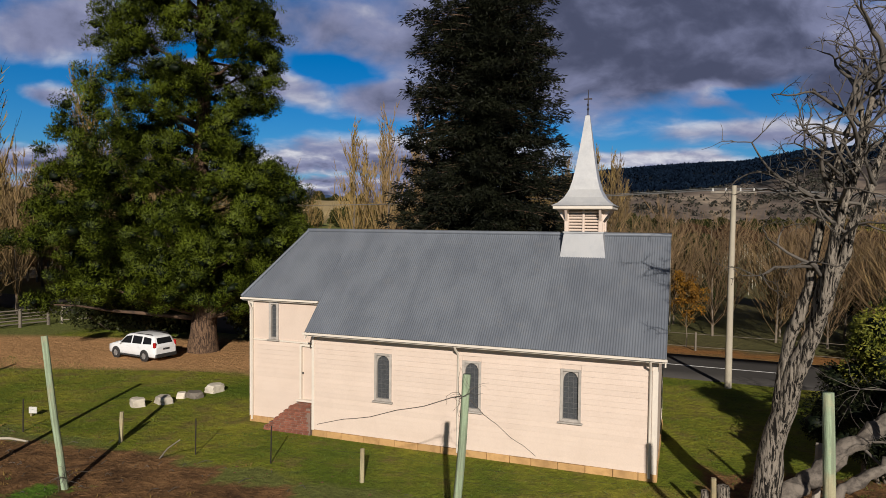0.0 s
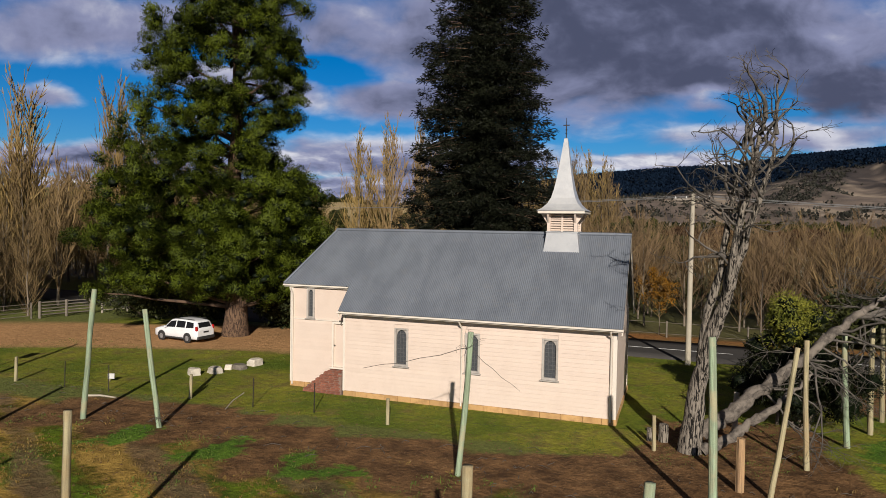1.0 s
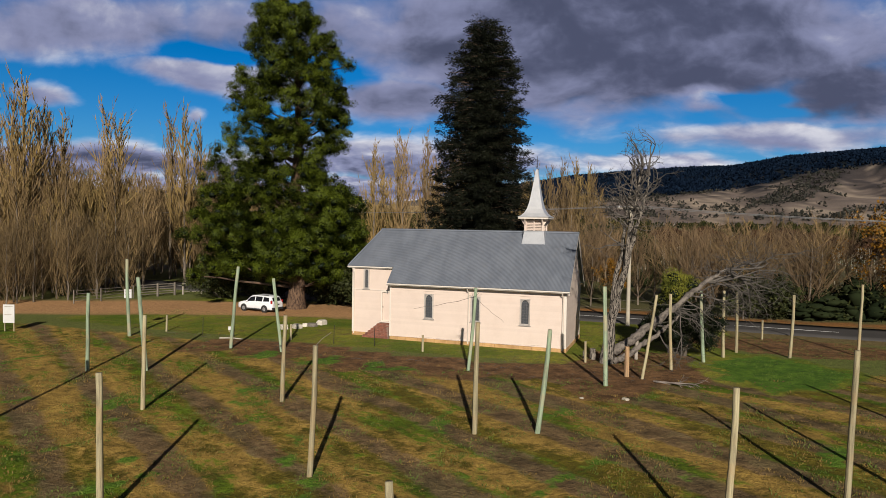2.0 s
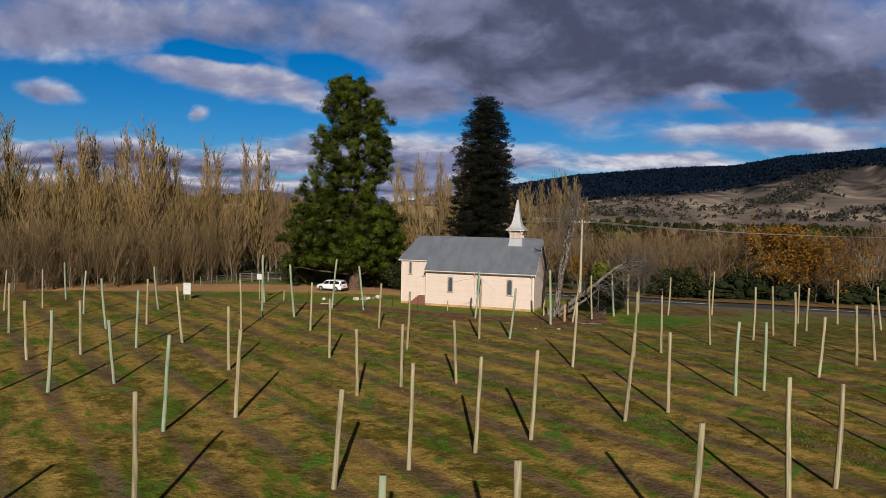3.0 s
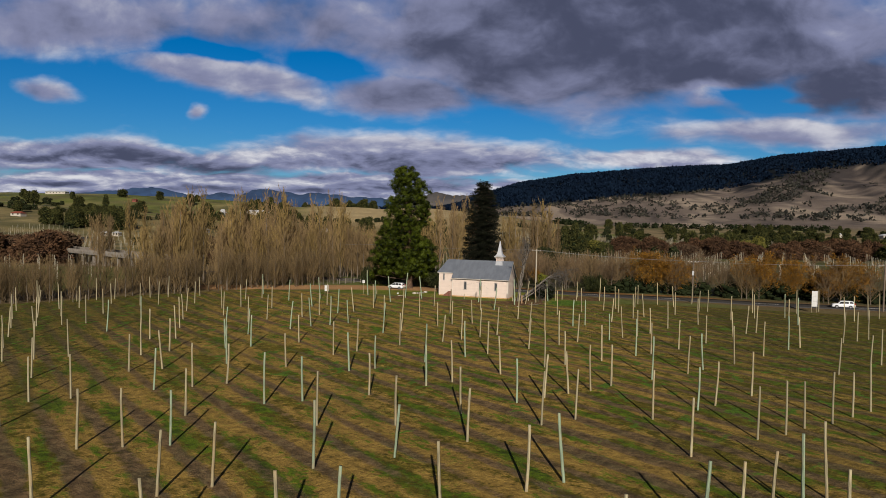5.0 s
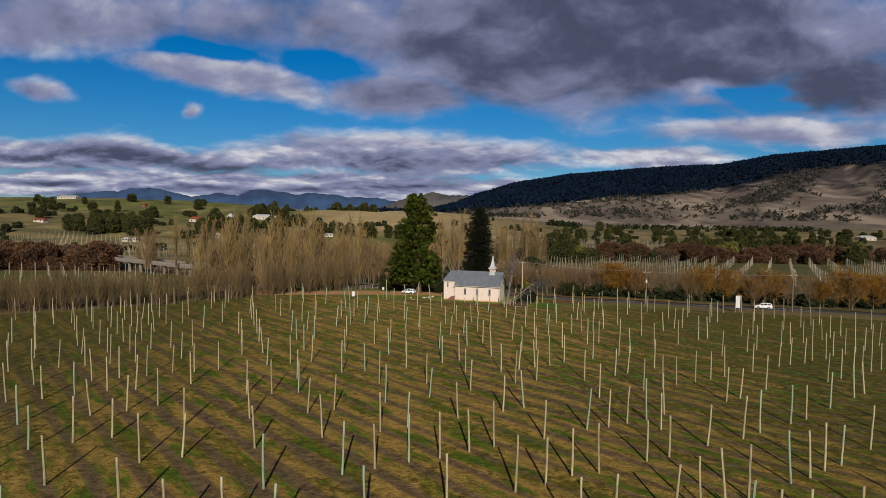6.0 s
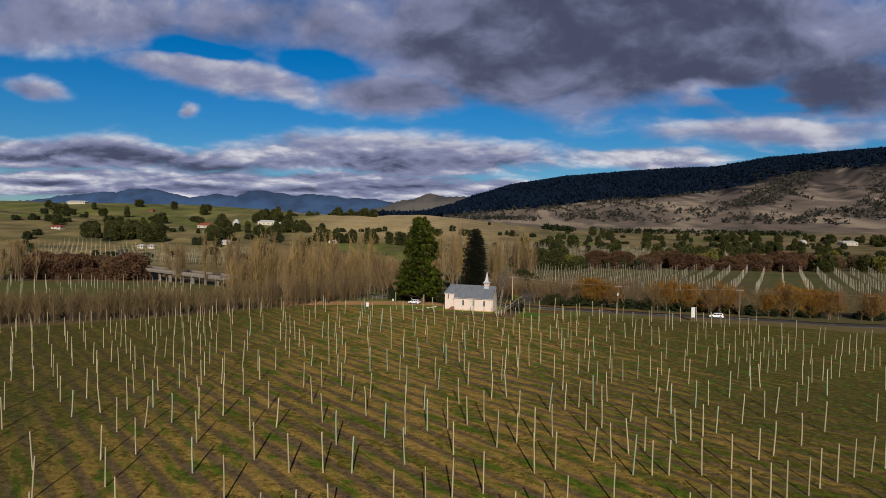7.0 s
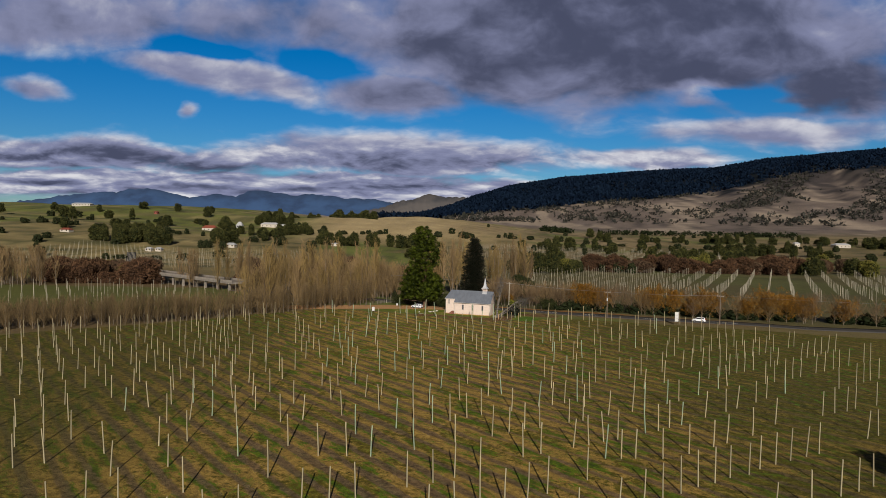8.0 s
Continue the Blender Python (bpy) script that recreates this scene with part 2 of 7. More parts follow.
def bark(name, base, dark):
    """Long furrows up the stem."""
    m, nt, b = material(name, 0.92, 0, 0.2)
    long = node(nt, "ShaderNodeMapping")
    nt.links.new(local(nt), long.inputs[0])
    long.inputs["Scale"].default_value = (17.0, 17.0, 2.6)
    furrow, grain = noise_of(nt, long.outputs[0], 1.0, 5, 0.65, 0.6), noise_of(nt, local(nt), 22, 4)
    colour = mix(nt, smooth(nt, furrow, 0.43, 0.55), dark, base)
    nt.links.new(mix(nt, 0.5, colour, mix(nt, grain, (0.4, 0.4, 0.4), (1.2, 1.2, 1.2)), "MULTIPLY"), b.inputs["Base Color"])
    bump(nt, b, furrow, 1.0, 0.08)
    return m


DEAD_TRUNK = bark("furrowed_dead_bark", (0.29, 0.25, 0.205), (0.014, 0.012, 0.010))
FALLEN_BARK = worn("pale_fallen_limb_bark", (0.18, 0.152, 0.125), (0.04, 0.033, 0.028), 4.5, 16, 0.92, 0, 0.95, 1.0, 0.05)
PINE_TRUNK = bark("furrowed_pine_bark", (0.17, 0.105, 0.065), (0.045, 0.028, 0.02))
PINE_BARK = worn("pine_bark", (0.13, 0.08, 0.05), (0.05, 0.033, 0.024), 2.2, 12, 0.95, 0, 0.9, 1.0, 0.1)
POPLAR_BARK = worn("poplar_bark", (0.15, 0.122, 0.092), (0.085, 0.066, 0.046), 1.0, 10, 0.9, 0, 0.6, 0.4, 0.25)
POPLAR_TWIG = worn("poplar_twig", (0.215, 0.142, 0.062), (0.115, 0.078, 0.038), 0.6, 12, 0.9, 0, 0.6, 0.2, 0.3)
POPLAR_GOLD = worn("poplar_twig_with_gold", (0.245, 0.165, 0.056), (0.135, 0.092, 0.036), 0.5, 12, 0.9, 0, 0.6, 0.2, 0.25)
HEDGE_TWIG = worn("hedge_twig", (0.155, 0.104, 0.044), (0.075, 0.050, 0.024), 0.5, 12, 0.9, 0, 0.6, 0.2, 0.35)
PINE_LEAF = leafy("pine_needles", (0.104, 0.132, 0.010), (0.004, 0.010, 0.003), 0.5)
# near-black green with the shade of a crown's inside put into the colour
PINE_DEEP = leafy("shade_toned_inner_foliage", (0.007, 0.012, 0.004), (0.002, 0.004, 0.002), 0.8)
SPRUCE_LEAF = leafy("spruce_needles", (0.016, 0.018, 0.009), (0.002, 0.003, 0.0025), 1.0)
GUM_LEAF = leafy("gum_leaves", (0.078, 0.076, 0.022), (0.012, 0.016, 0.007), 0.3, 0.8, 0.04)
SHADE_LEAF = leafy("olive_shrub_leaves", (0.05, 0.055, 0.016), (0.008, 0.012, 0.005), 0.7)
THICKET_LEAF = leafy("thicket_leaves", (0.024, 0.028, 0.010), (0.005, 0.008, 0.004), 0.7)
BUSH_LEAF = leafy("bush_leaves", (0.22, 0.21, 0.03), (0.04, 0.06, 0.012), 0.9)
WARM_TWIG = worn("warm_brown_twig", (0.165, 0.108, 0.055), (0.09, 0.060, 0.035), 0.5, 9, 0.9, 0, 0.7, 0.2, 0.35)
GOLD_LEAF = leafy("autumn_leaves", (0.27, 0.128, 0.014), (0.07, 0.034, 0.009), 0.8)
GRASS_LEAF = leafy("grass_blades", (0.13, 0.17, 0.03), (0.04, 0.075, 0.015), 0.6)
DRY_LEAF = leafy("dry_grass_blades", (0.24, 0.155, 0.045), (0.12, 0.078, 0.024), 0.6)
ROCK_PALE = worn("pale_boulder", (0.62, 0.56, 0.46), (0.35, 0.30, 0.24), 3, 15, 0.9, 0, 0.7, 0.8, 0.15)
ROCK_DARK = worn("dark_boulder", (0.13, 0.11, 0.09), (0.25, 0.22, 0.18), 3, 15, 0.9, 0, 0.5, 0.8, 0.1)
SIGN_WHITE = worn("white_sign_board", (0.58, 0.57, 0.54), (0.42, 0.41, 0.38), 3, 30, 0.5, 0, 0.3, 0.1, 0.02)
CAR_WHITE = worn("white_car_paint", (0.76, 0.77, 0.78), (0.62, 0.62, 0.62), 2, 10, 0.22, 0, 0.25, 0.02, 0.01, spec=0.6)
GLASS_DARK = worn("tinted_car_glass", (0.012, 0.013, 0.015), (0.02, 0.02, 0.022), 2, 10, 0.12, 0, 0.2, 0.02, 0.01, spec=0.7)
RUBBER = worn("tyre_rubber", (0.02, 0.02, 0.02), (0.05, 0.04, 0.035), 8, 40, 0.85)
ALLOY = worn("alloy_wheel", (0.45, 0.45, 0.46), (0.25, 0.25, 0.25), 6, 30, 0.35, 0.7)
LAMP_RED = worn("red_lamp_glass", (0.42, 0.012, 0.012), (0.2, 0.01, 0.01), 8, 40, 0.2)
LAMP_CLEAR = worn("clear_lamp_glass", (0.6, 0.62, 0.63), (0.35, 0.36, 0.37), 8, 40, 0.15)
TRIM_BLACK = worn("black_plastic", (0.03, 0.03, 0.03), (0.05, 0.05, 0.05), 8, 40, 0.6)
ROOF_RED = worn("red_roof", (0.24, 0.06, 0.035), (0.14, 0.05, 0.03), 2, 10, 0.6)
ROOF_GREY = worn("pale_grey_roof", (0.42, 0.42, 0.42), (0.28, 0.28, 0.28), 2, 10, 0.6)
WALL_WHITE = worn("rendered_wall", (0.50, 0.45, 0.37), (0.36, 0.32, 0.27), 2, 10, 0.8)
CONCRETE = worn("bridge_concrete", (0.23, 0.20, 0.165), (0.11, 0.095, 0.08), 1, 10, 0.9)


def roof_metal():
    m, nt, b = material("corrugated_iron", 0.42, 0.30, 0.5)
    at = local(nt)
    wide = node(nt, "ShaderNodeMapping")
    nt.links.new(at, wide.inputs[0])
    wide.inputs["Scale"].default_value = (1.0, 0.5, 0.5)
    sheets = noise_of(nt, wide.outputs[0], 1.0, 3, 0.6)
    spots = noise_of(nt, at, 2.2, 6, 0.65)
    colour = mix(nt, smooth(nt, sheets, 0.35, 0.65), (0.142, 0.158, 0.186), (0.176, 0.194, 0.224))
    colour = mix(nt, calc(nt, "MULTIPLY", smooth(nt, spots, 0.52, 0.75), 0.4), colour, (0.185, 0.188, 0.195))
    nt.links.new(colour, b.inputs["Base Color"])
    wire(nt, calc(nt, "ADD", 0.34, calc(nt, "MULTIPLY", spots, 0.25)), b.inputs["Roughness"])
    return m


ROOF = roof_metal()


def road_surface():
    m, nt, b = material("asphalt", 0.95, 0, 0.12)
    at = position(nt)
    grit, patch = noise_of(nt, at, 30, 3), noise_of(nt, at, 0.35, 5, 0.6)
    colour = mix(nt, patch, (0.045, 0.042, 0.04), (0.082, 0.076, 0.07))
    nt.links.new(mix(nt, 0.3, colour, mix(nt, grit, (0.4, 0.4, 0.4), (1, 1, 1)), "MULTIPLY"), b.inputs["Base Color"])
    bump(nt, b, grit, 0.3, 0.01)
    return m


ASPHALT = road_surface()
LINE_PAINT = worn("road_line_paint", (0.7, 0.7, 0.68), (0.4, 0.4, 0.38), 2, 20, 0.7)

ROW_ANGLE = radians(52.0)
STRIP_ANGLE = radians(58.75)


def ground_surface():
    """One sheet: the ground's own colour by zone, and over the hop field its mown strips, bare strips, dry grass and soil."""
    m, nt, b = material("ground", 0.95, 0, 0.15)
    at = position(nt)
    zone = node(nt, "ShaderNodeAttribute")
    zone.attribute_name = "zone"
    kind = node(nt, "ShaderNodeAttribute")
    kind.attribute_name = "kind"
    parts = node(nt, "ShaderNodeSeparateColor")
    nt.links.new(kind.outputs["Color"], parts.inputs[0])
    field, lawn, soil = parts.outputs[0], parts.outputs[1], parts.outputs[2]
    flat = node(nt, "ShaderNodeVectorMath", "MULTIPLY")
    nt.links.new(at, flat.inputs[0])
    flat.inputs[1].default_value = (1, 1, 0)
    at2 = flat.outputs[0]
    broad, mid = noise_of(nt, at2, 0.035, 4, 0.55), noise_of(nt, at2, 0.16, 5, 0.6)
    fine, speck = noise_of(nt, at2, 1.1, 6, 0.65), noise_of(nt, at2, 7.0, 5, 0.7)
    tuft = noise_of(nt, at2, 2.7, 5, 0.72)
    # strips between the post lines
    xyz = node(nt, "ShaderNodeSeparateXYZ")
    nt.links.new(at, xyz.inputs[0])
    across = calc(nt, "ADD", calc(nt, "MULTIPLY", xyz.outputs[0], math.cos(STRIP_ANGLE)), calc(nt, "MULTIPLY", xyz.outputs[1], math.sin(STRIP_ANGLE)))
    across = calc(nt, "ADD", across, calc(nt, "MULTIPLY", calc(nt, "SUBTRACT", mid, 0.5), 0.9))
    wave = calc(nt, "COSINE", calc(nt, "SUBTRACT", calc(nt, "MULTIPLY", across, 2 * math.pi / 2.99), 1.426))
    along = node(nt, "ShaderNodeMapping")
    nt.links.new(at2, along.inputs[0])
    along.vector_type = "TEXTURE"
    along.inputs["Rotation"].default_value = (0, 0, STRIP_ANGLE - math.pi / 2)
    along.inputs["Scale"].default_value = (6.5, 2.0, 1)
    streak = noise_of(nt, along.outputs[0], 1.0, 6, 0.62)
    other = node(nt, "ShaderNodeVectorMath", "ADD")
    nt.links.new(along.outputs[0], other.inputs[0])
    other.inputs[1].default_value = (31.7, 12.3, 5.1)
    lateral = calc(nt, "ADD", calc(nt, "MULTIPLY", calc(nt, "SUBTRACT", xyz.outputs[0], FAR_X), RIGHT[0]), calc(nt, "MULTIPLY", calc(nt, "SUBTRACT", xyz.outputs[1], FAR_Y), RIGHT[1]))
    sides = smooth(nt, calc(nt, "ADD", lateral, calc(nt, "MULTIPLY", calc(nt, "SUBTRACT", broad, 0.5), 60.0)), 14.0, 62.0)
    straw = calc(nt, "SUBTRACT", calc(nt, "ADD", noise_of(nt, other.outputs[0], 0.62, 6, 0.6), 0.05), calc(nt, "MULTIPLY", sides, 0.11))
    dry = mix(nt, smooth(nt, fine, 0.3, 0.7), (0.17, 0.106, 0.028), (0.40, 0.255, 0.068))
    earth = mix(nt, smooth(nt, fine, 0.3, 0.7), (0.056, 0.036, 0.024), (0.185, 0.120, 0.075))
    green = mix(nt, smooth(nt, fine, 0.3, 0.7), (0.030, 0.054, 0.003), (0.112, 0.160, 0.009))
    olive = mix(nt, smooth(nt, fine, 0.3, 0.7), (0.070, 0.058, 0.006), (0.170, 0.134, 0.016))
    rough_edge = calc(nt, "ADD", calc(nt, "MULTIPLY", calc(nt, "SUBTRACT", fine, 0.5), 0.42), calc(nt, "MULTIPLY", calc(nt, "SUBTRACT", tuft, 0.5), 0.34))
    hop = mix(nt, smooth(nt, calc(nt, "ADD", straw, rough_edge), 0.43, 0.56), olive, dry)
    hop = mix(nt, smooth(nt, calc(nt, "ADD", streak, rough_edge), 0.49, 0.60), hop, green)
    bared = calc(nt, "ADD", calc(nt, "MULTIPLY", wave, 0.30), calc(nt, "MULTIPLY", calc(nt, "SUBTRACT", broad, 0.5), 0.9))
    bared = calc(nt, "ADD", bared, calc(nt, "MULTIPLY", calc(nt, "SUBTRACT", straw, 0.5), 0.5))
    bared = calc(nt, "ADD", bared, calc(nt, "MULTIPLY", rough_edge, 1.3))
    hop = mix(nt, calc(nt, "MULTIPLY", smooth(nt, bared, 0.08, 0.28), 0.85), hop, earth)
    hop = mix(nt, 1.0, hop, (1.07, 1.07, 0.94), "MULTIPLY")
    # darker, duller tone mixed in towards both sides of the field
    side_tone = mix(nt, smooth(nt, fine, 0.3, 0.7), (0.036, 0.036, 0.006), (0.098, 0.088, 0.014))
    west = smooth(nt, calc(nt, "ADD", lateral, calc(nt, "MULTIPLY", calc(nt, "SUBTRACT", broad, 0.5), 50.0)), -18.0, -60.0)
    hop = mix(nt, calc(nt, "MAXIMUM", calc(nt, "MULTIPLY", sides, 0.58), calc(nt, "MULTIPLY", west, 0.72)), hop, side_tone)
    turf = mix(nt, smooth(nt, mid, 0.35, 0.65), (0.082, 0.120, 0.009), (0.235, 0.225, 0.026))
    turf = mix(nt, calc(nt, "MULTIPLY", smooth(nt, calc(nt, "ADD", calc(nt, "MULTIPLY", fine, 0.6), calc(nt, "MULTIPLY", mid, 0.4)), 0.48, 0.64), 0.8), turf, (0.145, 0.105, 0.042))
    bare = mix(nt, smooth(nt, fine, 0.3, 0.7), (0.066, 0.034, 0.015), (0.215, 0.116, 0.050))
    bare = mix(nt, calc(nt, "MULTIPLY", smooth(nt, calc(nt, "ADD", calc(nt, "MULTIPLY", speck, 0.6), calc(nt, "MULTIPLY", mid, 0.4)), 0.54, 0.68), 0.7), bare, (0.26, 0.18, 0.095))
    colour = mix(nt, 0.55, zone.outputs["Color"], mix(nt, mid, (0.5, 0.5, 0.5), (1.5, 1.5, 1.5)), "MULTIPLY")
    edge = calc(nt, "MULTIPLY", calc(nt, "SUBTRACT", fine, 0.5), 0.9)
    for mask, tone in ((field, hop), (lawn, turf), (soil, bare)):
        colour = mix(nt, smooth(nt, calc(nt, "ADD", mask, edge), 0.35, 0.65), colour, tone)
    rich = mix(nt, smooth(nt, fine, 0.3, 0.7), (0.040, 0.095, 0.009), (0.100, 0.180, 0.016))
    colour = mix(nt, smooth(nt, calc(nt, "ADD", calc(nt, "MULTIPLY", kind.outputs["Alpha"], 0.85), calc(nt, "MULTIPLY", edge, 1.9)), 0.42, 0.68), colour, rich)
    colour = mix(nt, 0.5, colour, mix(nt, smooth(nt, calc(nt, "ADD", calc(nt, "MULTIPLY", speck, 0.5), calc(nt, "MULTIPLY", tuft, 0.5)), 0.3, 0.7), (0.30, 0.30, 0.30), (1.55, 1.55, 1.55)), "MULTIPLY")
    nt.links.new(colour, b.inputs["Base Color"])
    bump(nt, b, calc(nt, "ADD", calc(nt, "ADD", fine, tuft), calc(nt, "MULTIPLY", speck, 0.5)), 0.9, 0.16)
    return m


GROUND = ground_surface()


# ---- mesh helpers ----
def link_mesh(name, verts, faces, mat, parent=None, label="", smooth_faces=False):
    me = bpy.data.meshes.new(name)
    if isinstance(faces, np.ndarray):
        verts, faces = np.asarray(verts, np.float32), np.asarray(faces, np.int32)
        k = faces.shape[1]
        me.vertices.add(len(verts))
        me.vertices.foreach_set("co", verts.ravel())
        me.loops.add(faces.size)
        me.loops.foreach_set("vertex_index", faces.ravel())
        me.polygons.add(len(faces))
        me.polygons.foreach_set("loop_start", np.arange(0, faces.size, k, dtype=np.int32))
        me.update(calc_edges=True)
    else:
        me.from_pydata([tuple(v) for v in verts], [], faces)
        me.update()
    if smooth_faces:
        me.polygons.foreach_set("use_smooth", np.ones(len(me.polygons), bool))
    me.materials.append(mat)
    ob = new(name, me)
    if parent:
        ob.parent = parent
    if label:
        ob["label"] = label
    return ob


def part(name, bm, mat, parent=None, label="", smooth_faces=False):
    me = bpy.data.meshes.new(name)
    bmesh.ops.recalc_face_normals(bm, faces=bm.faces)
    bm.to_mesh(me)
    bm.free()
    if smooth_faces:
        me.polygons.foreach_set("use_smooth", np.ones(len(me.polygons), bool))
    me.materials.append(mat)
    ob = new(name, me)
    if parent:
        ob.parent = parent
    if label:
        ob["label"] = label
    return ob


def empty(name, m=None):
    ob = new(name)
    if m is not None:
        ob.matrix_world = m
    return ob


def box(bm, x0, x1, y0, y1, z0, z1, bevel=0.0):
    made = bmesh.ops.create_cube(bm, size=1.0, matrix=Matrix.Translation(((x0 + x1) / 2, (y0 + y1) / 2, (z0 + z1) / 2)) @ Matrix.Diagonal((x1 - x0, y1 - y0, z1 - z0, 1)))
    if bevel:
        edges = list({e for v in made["verts"] for e in v.link_edges})
        bmesh.ops.bevel(bm, geom=edges, offset=bevel, segments=1, affect="EDGES")
    return bm


def boxed(*sizes, bevel=0.0):
    return box(bmesh.new(), *sizes, bevel=bevel)


def tube(points, radii, sides=6):
    """Vertices and quads of a tapering tube along points."""
    pts = np.array(points, float)
    ahead = np.gradient(pts, axis=0)
    ahead /= np.linalg.norm(ahead, axis=1)[:, None] + 1e-9
    ref = np.array([0.0, 0.0, 1.0]) if abs(ahead[:, 2]).mean() < 0.8 else np.array([1.0, 0.0, 0.0])
    a = np.cross(ahead, ref)
    a /= np.linalg.norm(a, axis=1)[:, None] + 1e-9
    b = np.cross(ahead, a)
    turn = np.linspace(0, 2 * np.pi, sides, endpoint=False)
    ring = a[:, None] * np.cos(turn)[None, :, None] + b[:, None] * np.sin(turn)[None, :, None]
    verts = (pts[:, None] + ring * np.array(radii, float)[:, None, None]).reshape(-1, 3)
    n = len(pts)
    i, j = np.meshgrid(np.arange(n - 1), np.arange(sides), indexing="ij")
    k = (j + 1) % sides
    faces = np.stack([i * sides + j, i * sides + k, (i + 1) * sides + k, (i + 1) * sides + j], -1).reshape(-1, 4)
    return verts, faces


def joined(pieces):
    verts, faces, start = [], [], 0
    for v, f in pieces:
        verts.append(v)
        faces.append(f + start)
        start += len(v)
    return np.concatenate(verts), np.concatenate(faces)


def sprays(centres, radius, count, length, width, rng, droop=0.0, up=0.0, outward=None, flat=1.0):
    """Small leaf or needle blades round many centres: four-cornered blades, each an island."""
    n = len(centres)
    base = np.repeat(np.asarray(centres, float), count, axis=0)
    rad = np.repeat(np.broadcast_to(radius, (n,)), count)[:, None]
    off = rng.normal(size=(n * count, 3))
    off /= np.linalg.norm(off, axis=1)[:, None] + 1e-9
    off *= rad * rng.random((n * count, 1)) ** 0.45
    off[:, 2] *= flat
    way = rng.normal(size=(n * count, 3)) + off / (rad + 1e-6) * 1.2
    if outward is not None:
        way += np.repeat(outward, count, axis=0)
    way[:, 2] += up - droop
    way /= np.linalg.norm(way, axis=1)[:, None] + 1e-9
    side = np.cross(way, rng.normal(size=(n * count, 3)))
    side /= np.linalg.norm(side, axis=1)[:, None] + 1e-9
    ln = length * (0.6 + 0.8 * rng.random((n * count, 1)))
    wd = width * (0.6 + 0.8 * rng.random((n * count, 1)))
    p = base + off
    verts = np.stack([p - side * wd * 0.3, p + way * ln * 0.5 - side * wd, p + way * ln, p + way * ln * 0.5 + side * wd], 1).reshape(-1, 3)
    faces = np.arange(len(verts)).reshape(-1, 4)
    return verts, faces


def shell_blades(centres, sizes, count, length, width, rng, flat=0.8, lift=0.45):
    """Short blades laid over rounded pads like shingles, each an island; count is for a pad of size one."""
    out = []
    for p, s in zip(centres, sizes):
        n = max(12, int(count * s * s))
        d = rng.normal(size=(n, 3))
        d /= np.linalg.norm(d, axis=1)[:, None]
        way = np.cross(d, rng.normal(size=(n, 3)))
        way /= np.linalg.norm(way, axis=1)[:, None] + 1e-9
        side = np.cross(d, way)
        way = way + d * (lift + 0.5 * rng.random((n, 1)))
        ln, wd = length * (0.6 + 0.8 * rng.random((n, 1))), width * (0.6 + 0.8 * rng.random((n, 1)))
        q = np.asarray(p) + d * np.array((1, 1, flat)) * s * (0.78 + 0.3 * rng.random((n, 1)))
        out.append(np.stack([q - side * wd * 0.4, q + way * ln * 0.5 - side * wd, q + way * ln, q + way * ln * 0.5 + side * wd], 1).reshape(-1, 3))
    verts = np.concatenate(out)
    return verts, np.arange(len(verts)).reshape(-1, 4)


def step(t, low, high):
    s = np.clip((np.asarray(t, float) - low) / (high - low), 0, 1)
    return s * s * (3 - 2 * s)


def lumps(x, y, seed, size):
    """Smooth uneven waves, about -1 to 1."""
    r = np.random.RandomState(seed)
    out = 0.0
    for k in range(7):
        a, f, p = r.rand() * 2 * np.pi, (0.6 + 1.2 * r.rand()) * 2 ** (k // 2) / size, r.rand() * 7
        out = out + np.sin((x * np.cos(a) + y * np.sin(a)) * f * 2 * np.pi + p) * 0.55 / 1.6 ** (k // 2)
    return out

# ---- ground: one sheet to the horizon, with the valley sides ----
SKYLINE = ((-0.35, -30), (-0.16, -14), (-0.10, -6), (-0.03, 10), (0.014, 27), (0.05, 48), (0.10, 67), (0.186, 83), (0.328, 98), (0.41, 103), (0.487, 120), (0.59, 132), (0.675, 142), (0.9, 161), (1.4, 166))
WOODED = ((-0.13, 0.95), (-0.085, 0.7), (-0.04, 0.4), (0.0, 0.32), (0.12, 0.34), (0.236, 0.47), (0.315, 0.5), (0.393, 0.58), (0.456, 0.66), (0.525, 0.76), (0.676, 0.8), (1.4, 0.85))


def mountain(u, v):
    p = u / np.maximum(v, 200.0)
    crest = (np.interp(p, *zip(*SKYLINE)) - 6.0) / 1162.0 * 3450.0 + 28.0
    rise = step(v, 1050.0, 3500.0) ** 1.15 * (1 - 0.5 * step(v, 3500.0, 4500.0))
    return p, crest, rise


def ground_z(x, y):
    u, v = to_uv(np.asarray(x, float), np.asarray(y, float))
    z = -0.7 * step(-np.asarray(y, float), 2.0, 45.0) + 0.5 * step(-np.asarray(y, float), 70.0, 120.0)
    z = z - 2.2 * step(v, 235.0, 330.0) + 0.10 * lumps(u, v, 3, 60.0) * step(np.hypot(x + 8, y - 3), 12.0, 40.0)
    z = z + 14.0 * step(v, 420.0, 1150.0)
    west = step(-u, -260.0, 60.0)
    z = z + west * (20.0 * step(v, 380.0, 900.0) + 3.0 * lumps(u, v, 5, 420.0) * step(v, 380.0, 700.0))
    z = z + 13.0 * step(-u, 170.0, 420.0) * step(v, 330.0, 560.0)
    p, crest, rise = mountain(u, v)
    spurs = 1.0 + 0.10 * lumps(u, v * 0.35, 11, 620.0) * step(v, 1150.0, 2000.0) * (1 - step(v, 2200.0, 3000.0))
    z = z + (crest - 12.0) * rise * spurs * step(v, 1000.0, 1200.0)
    return z


def grow(start, until, first, rate, most):
    out, s = [start], first
    while out[-1] < until:
        out.append(out[-1] + s)
        s = min(s * rate, most)
    return out[1:]


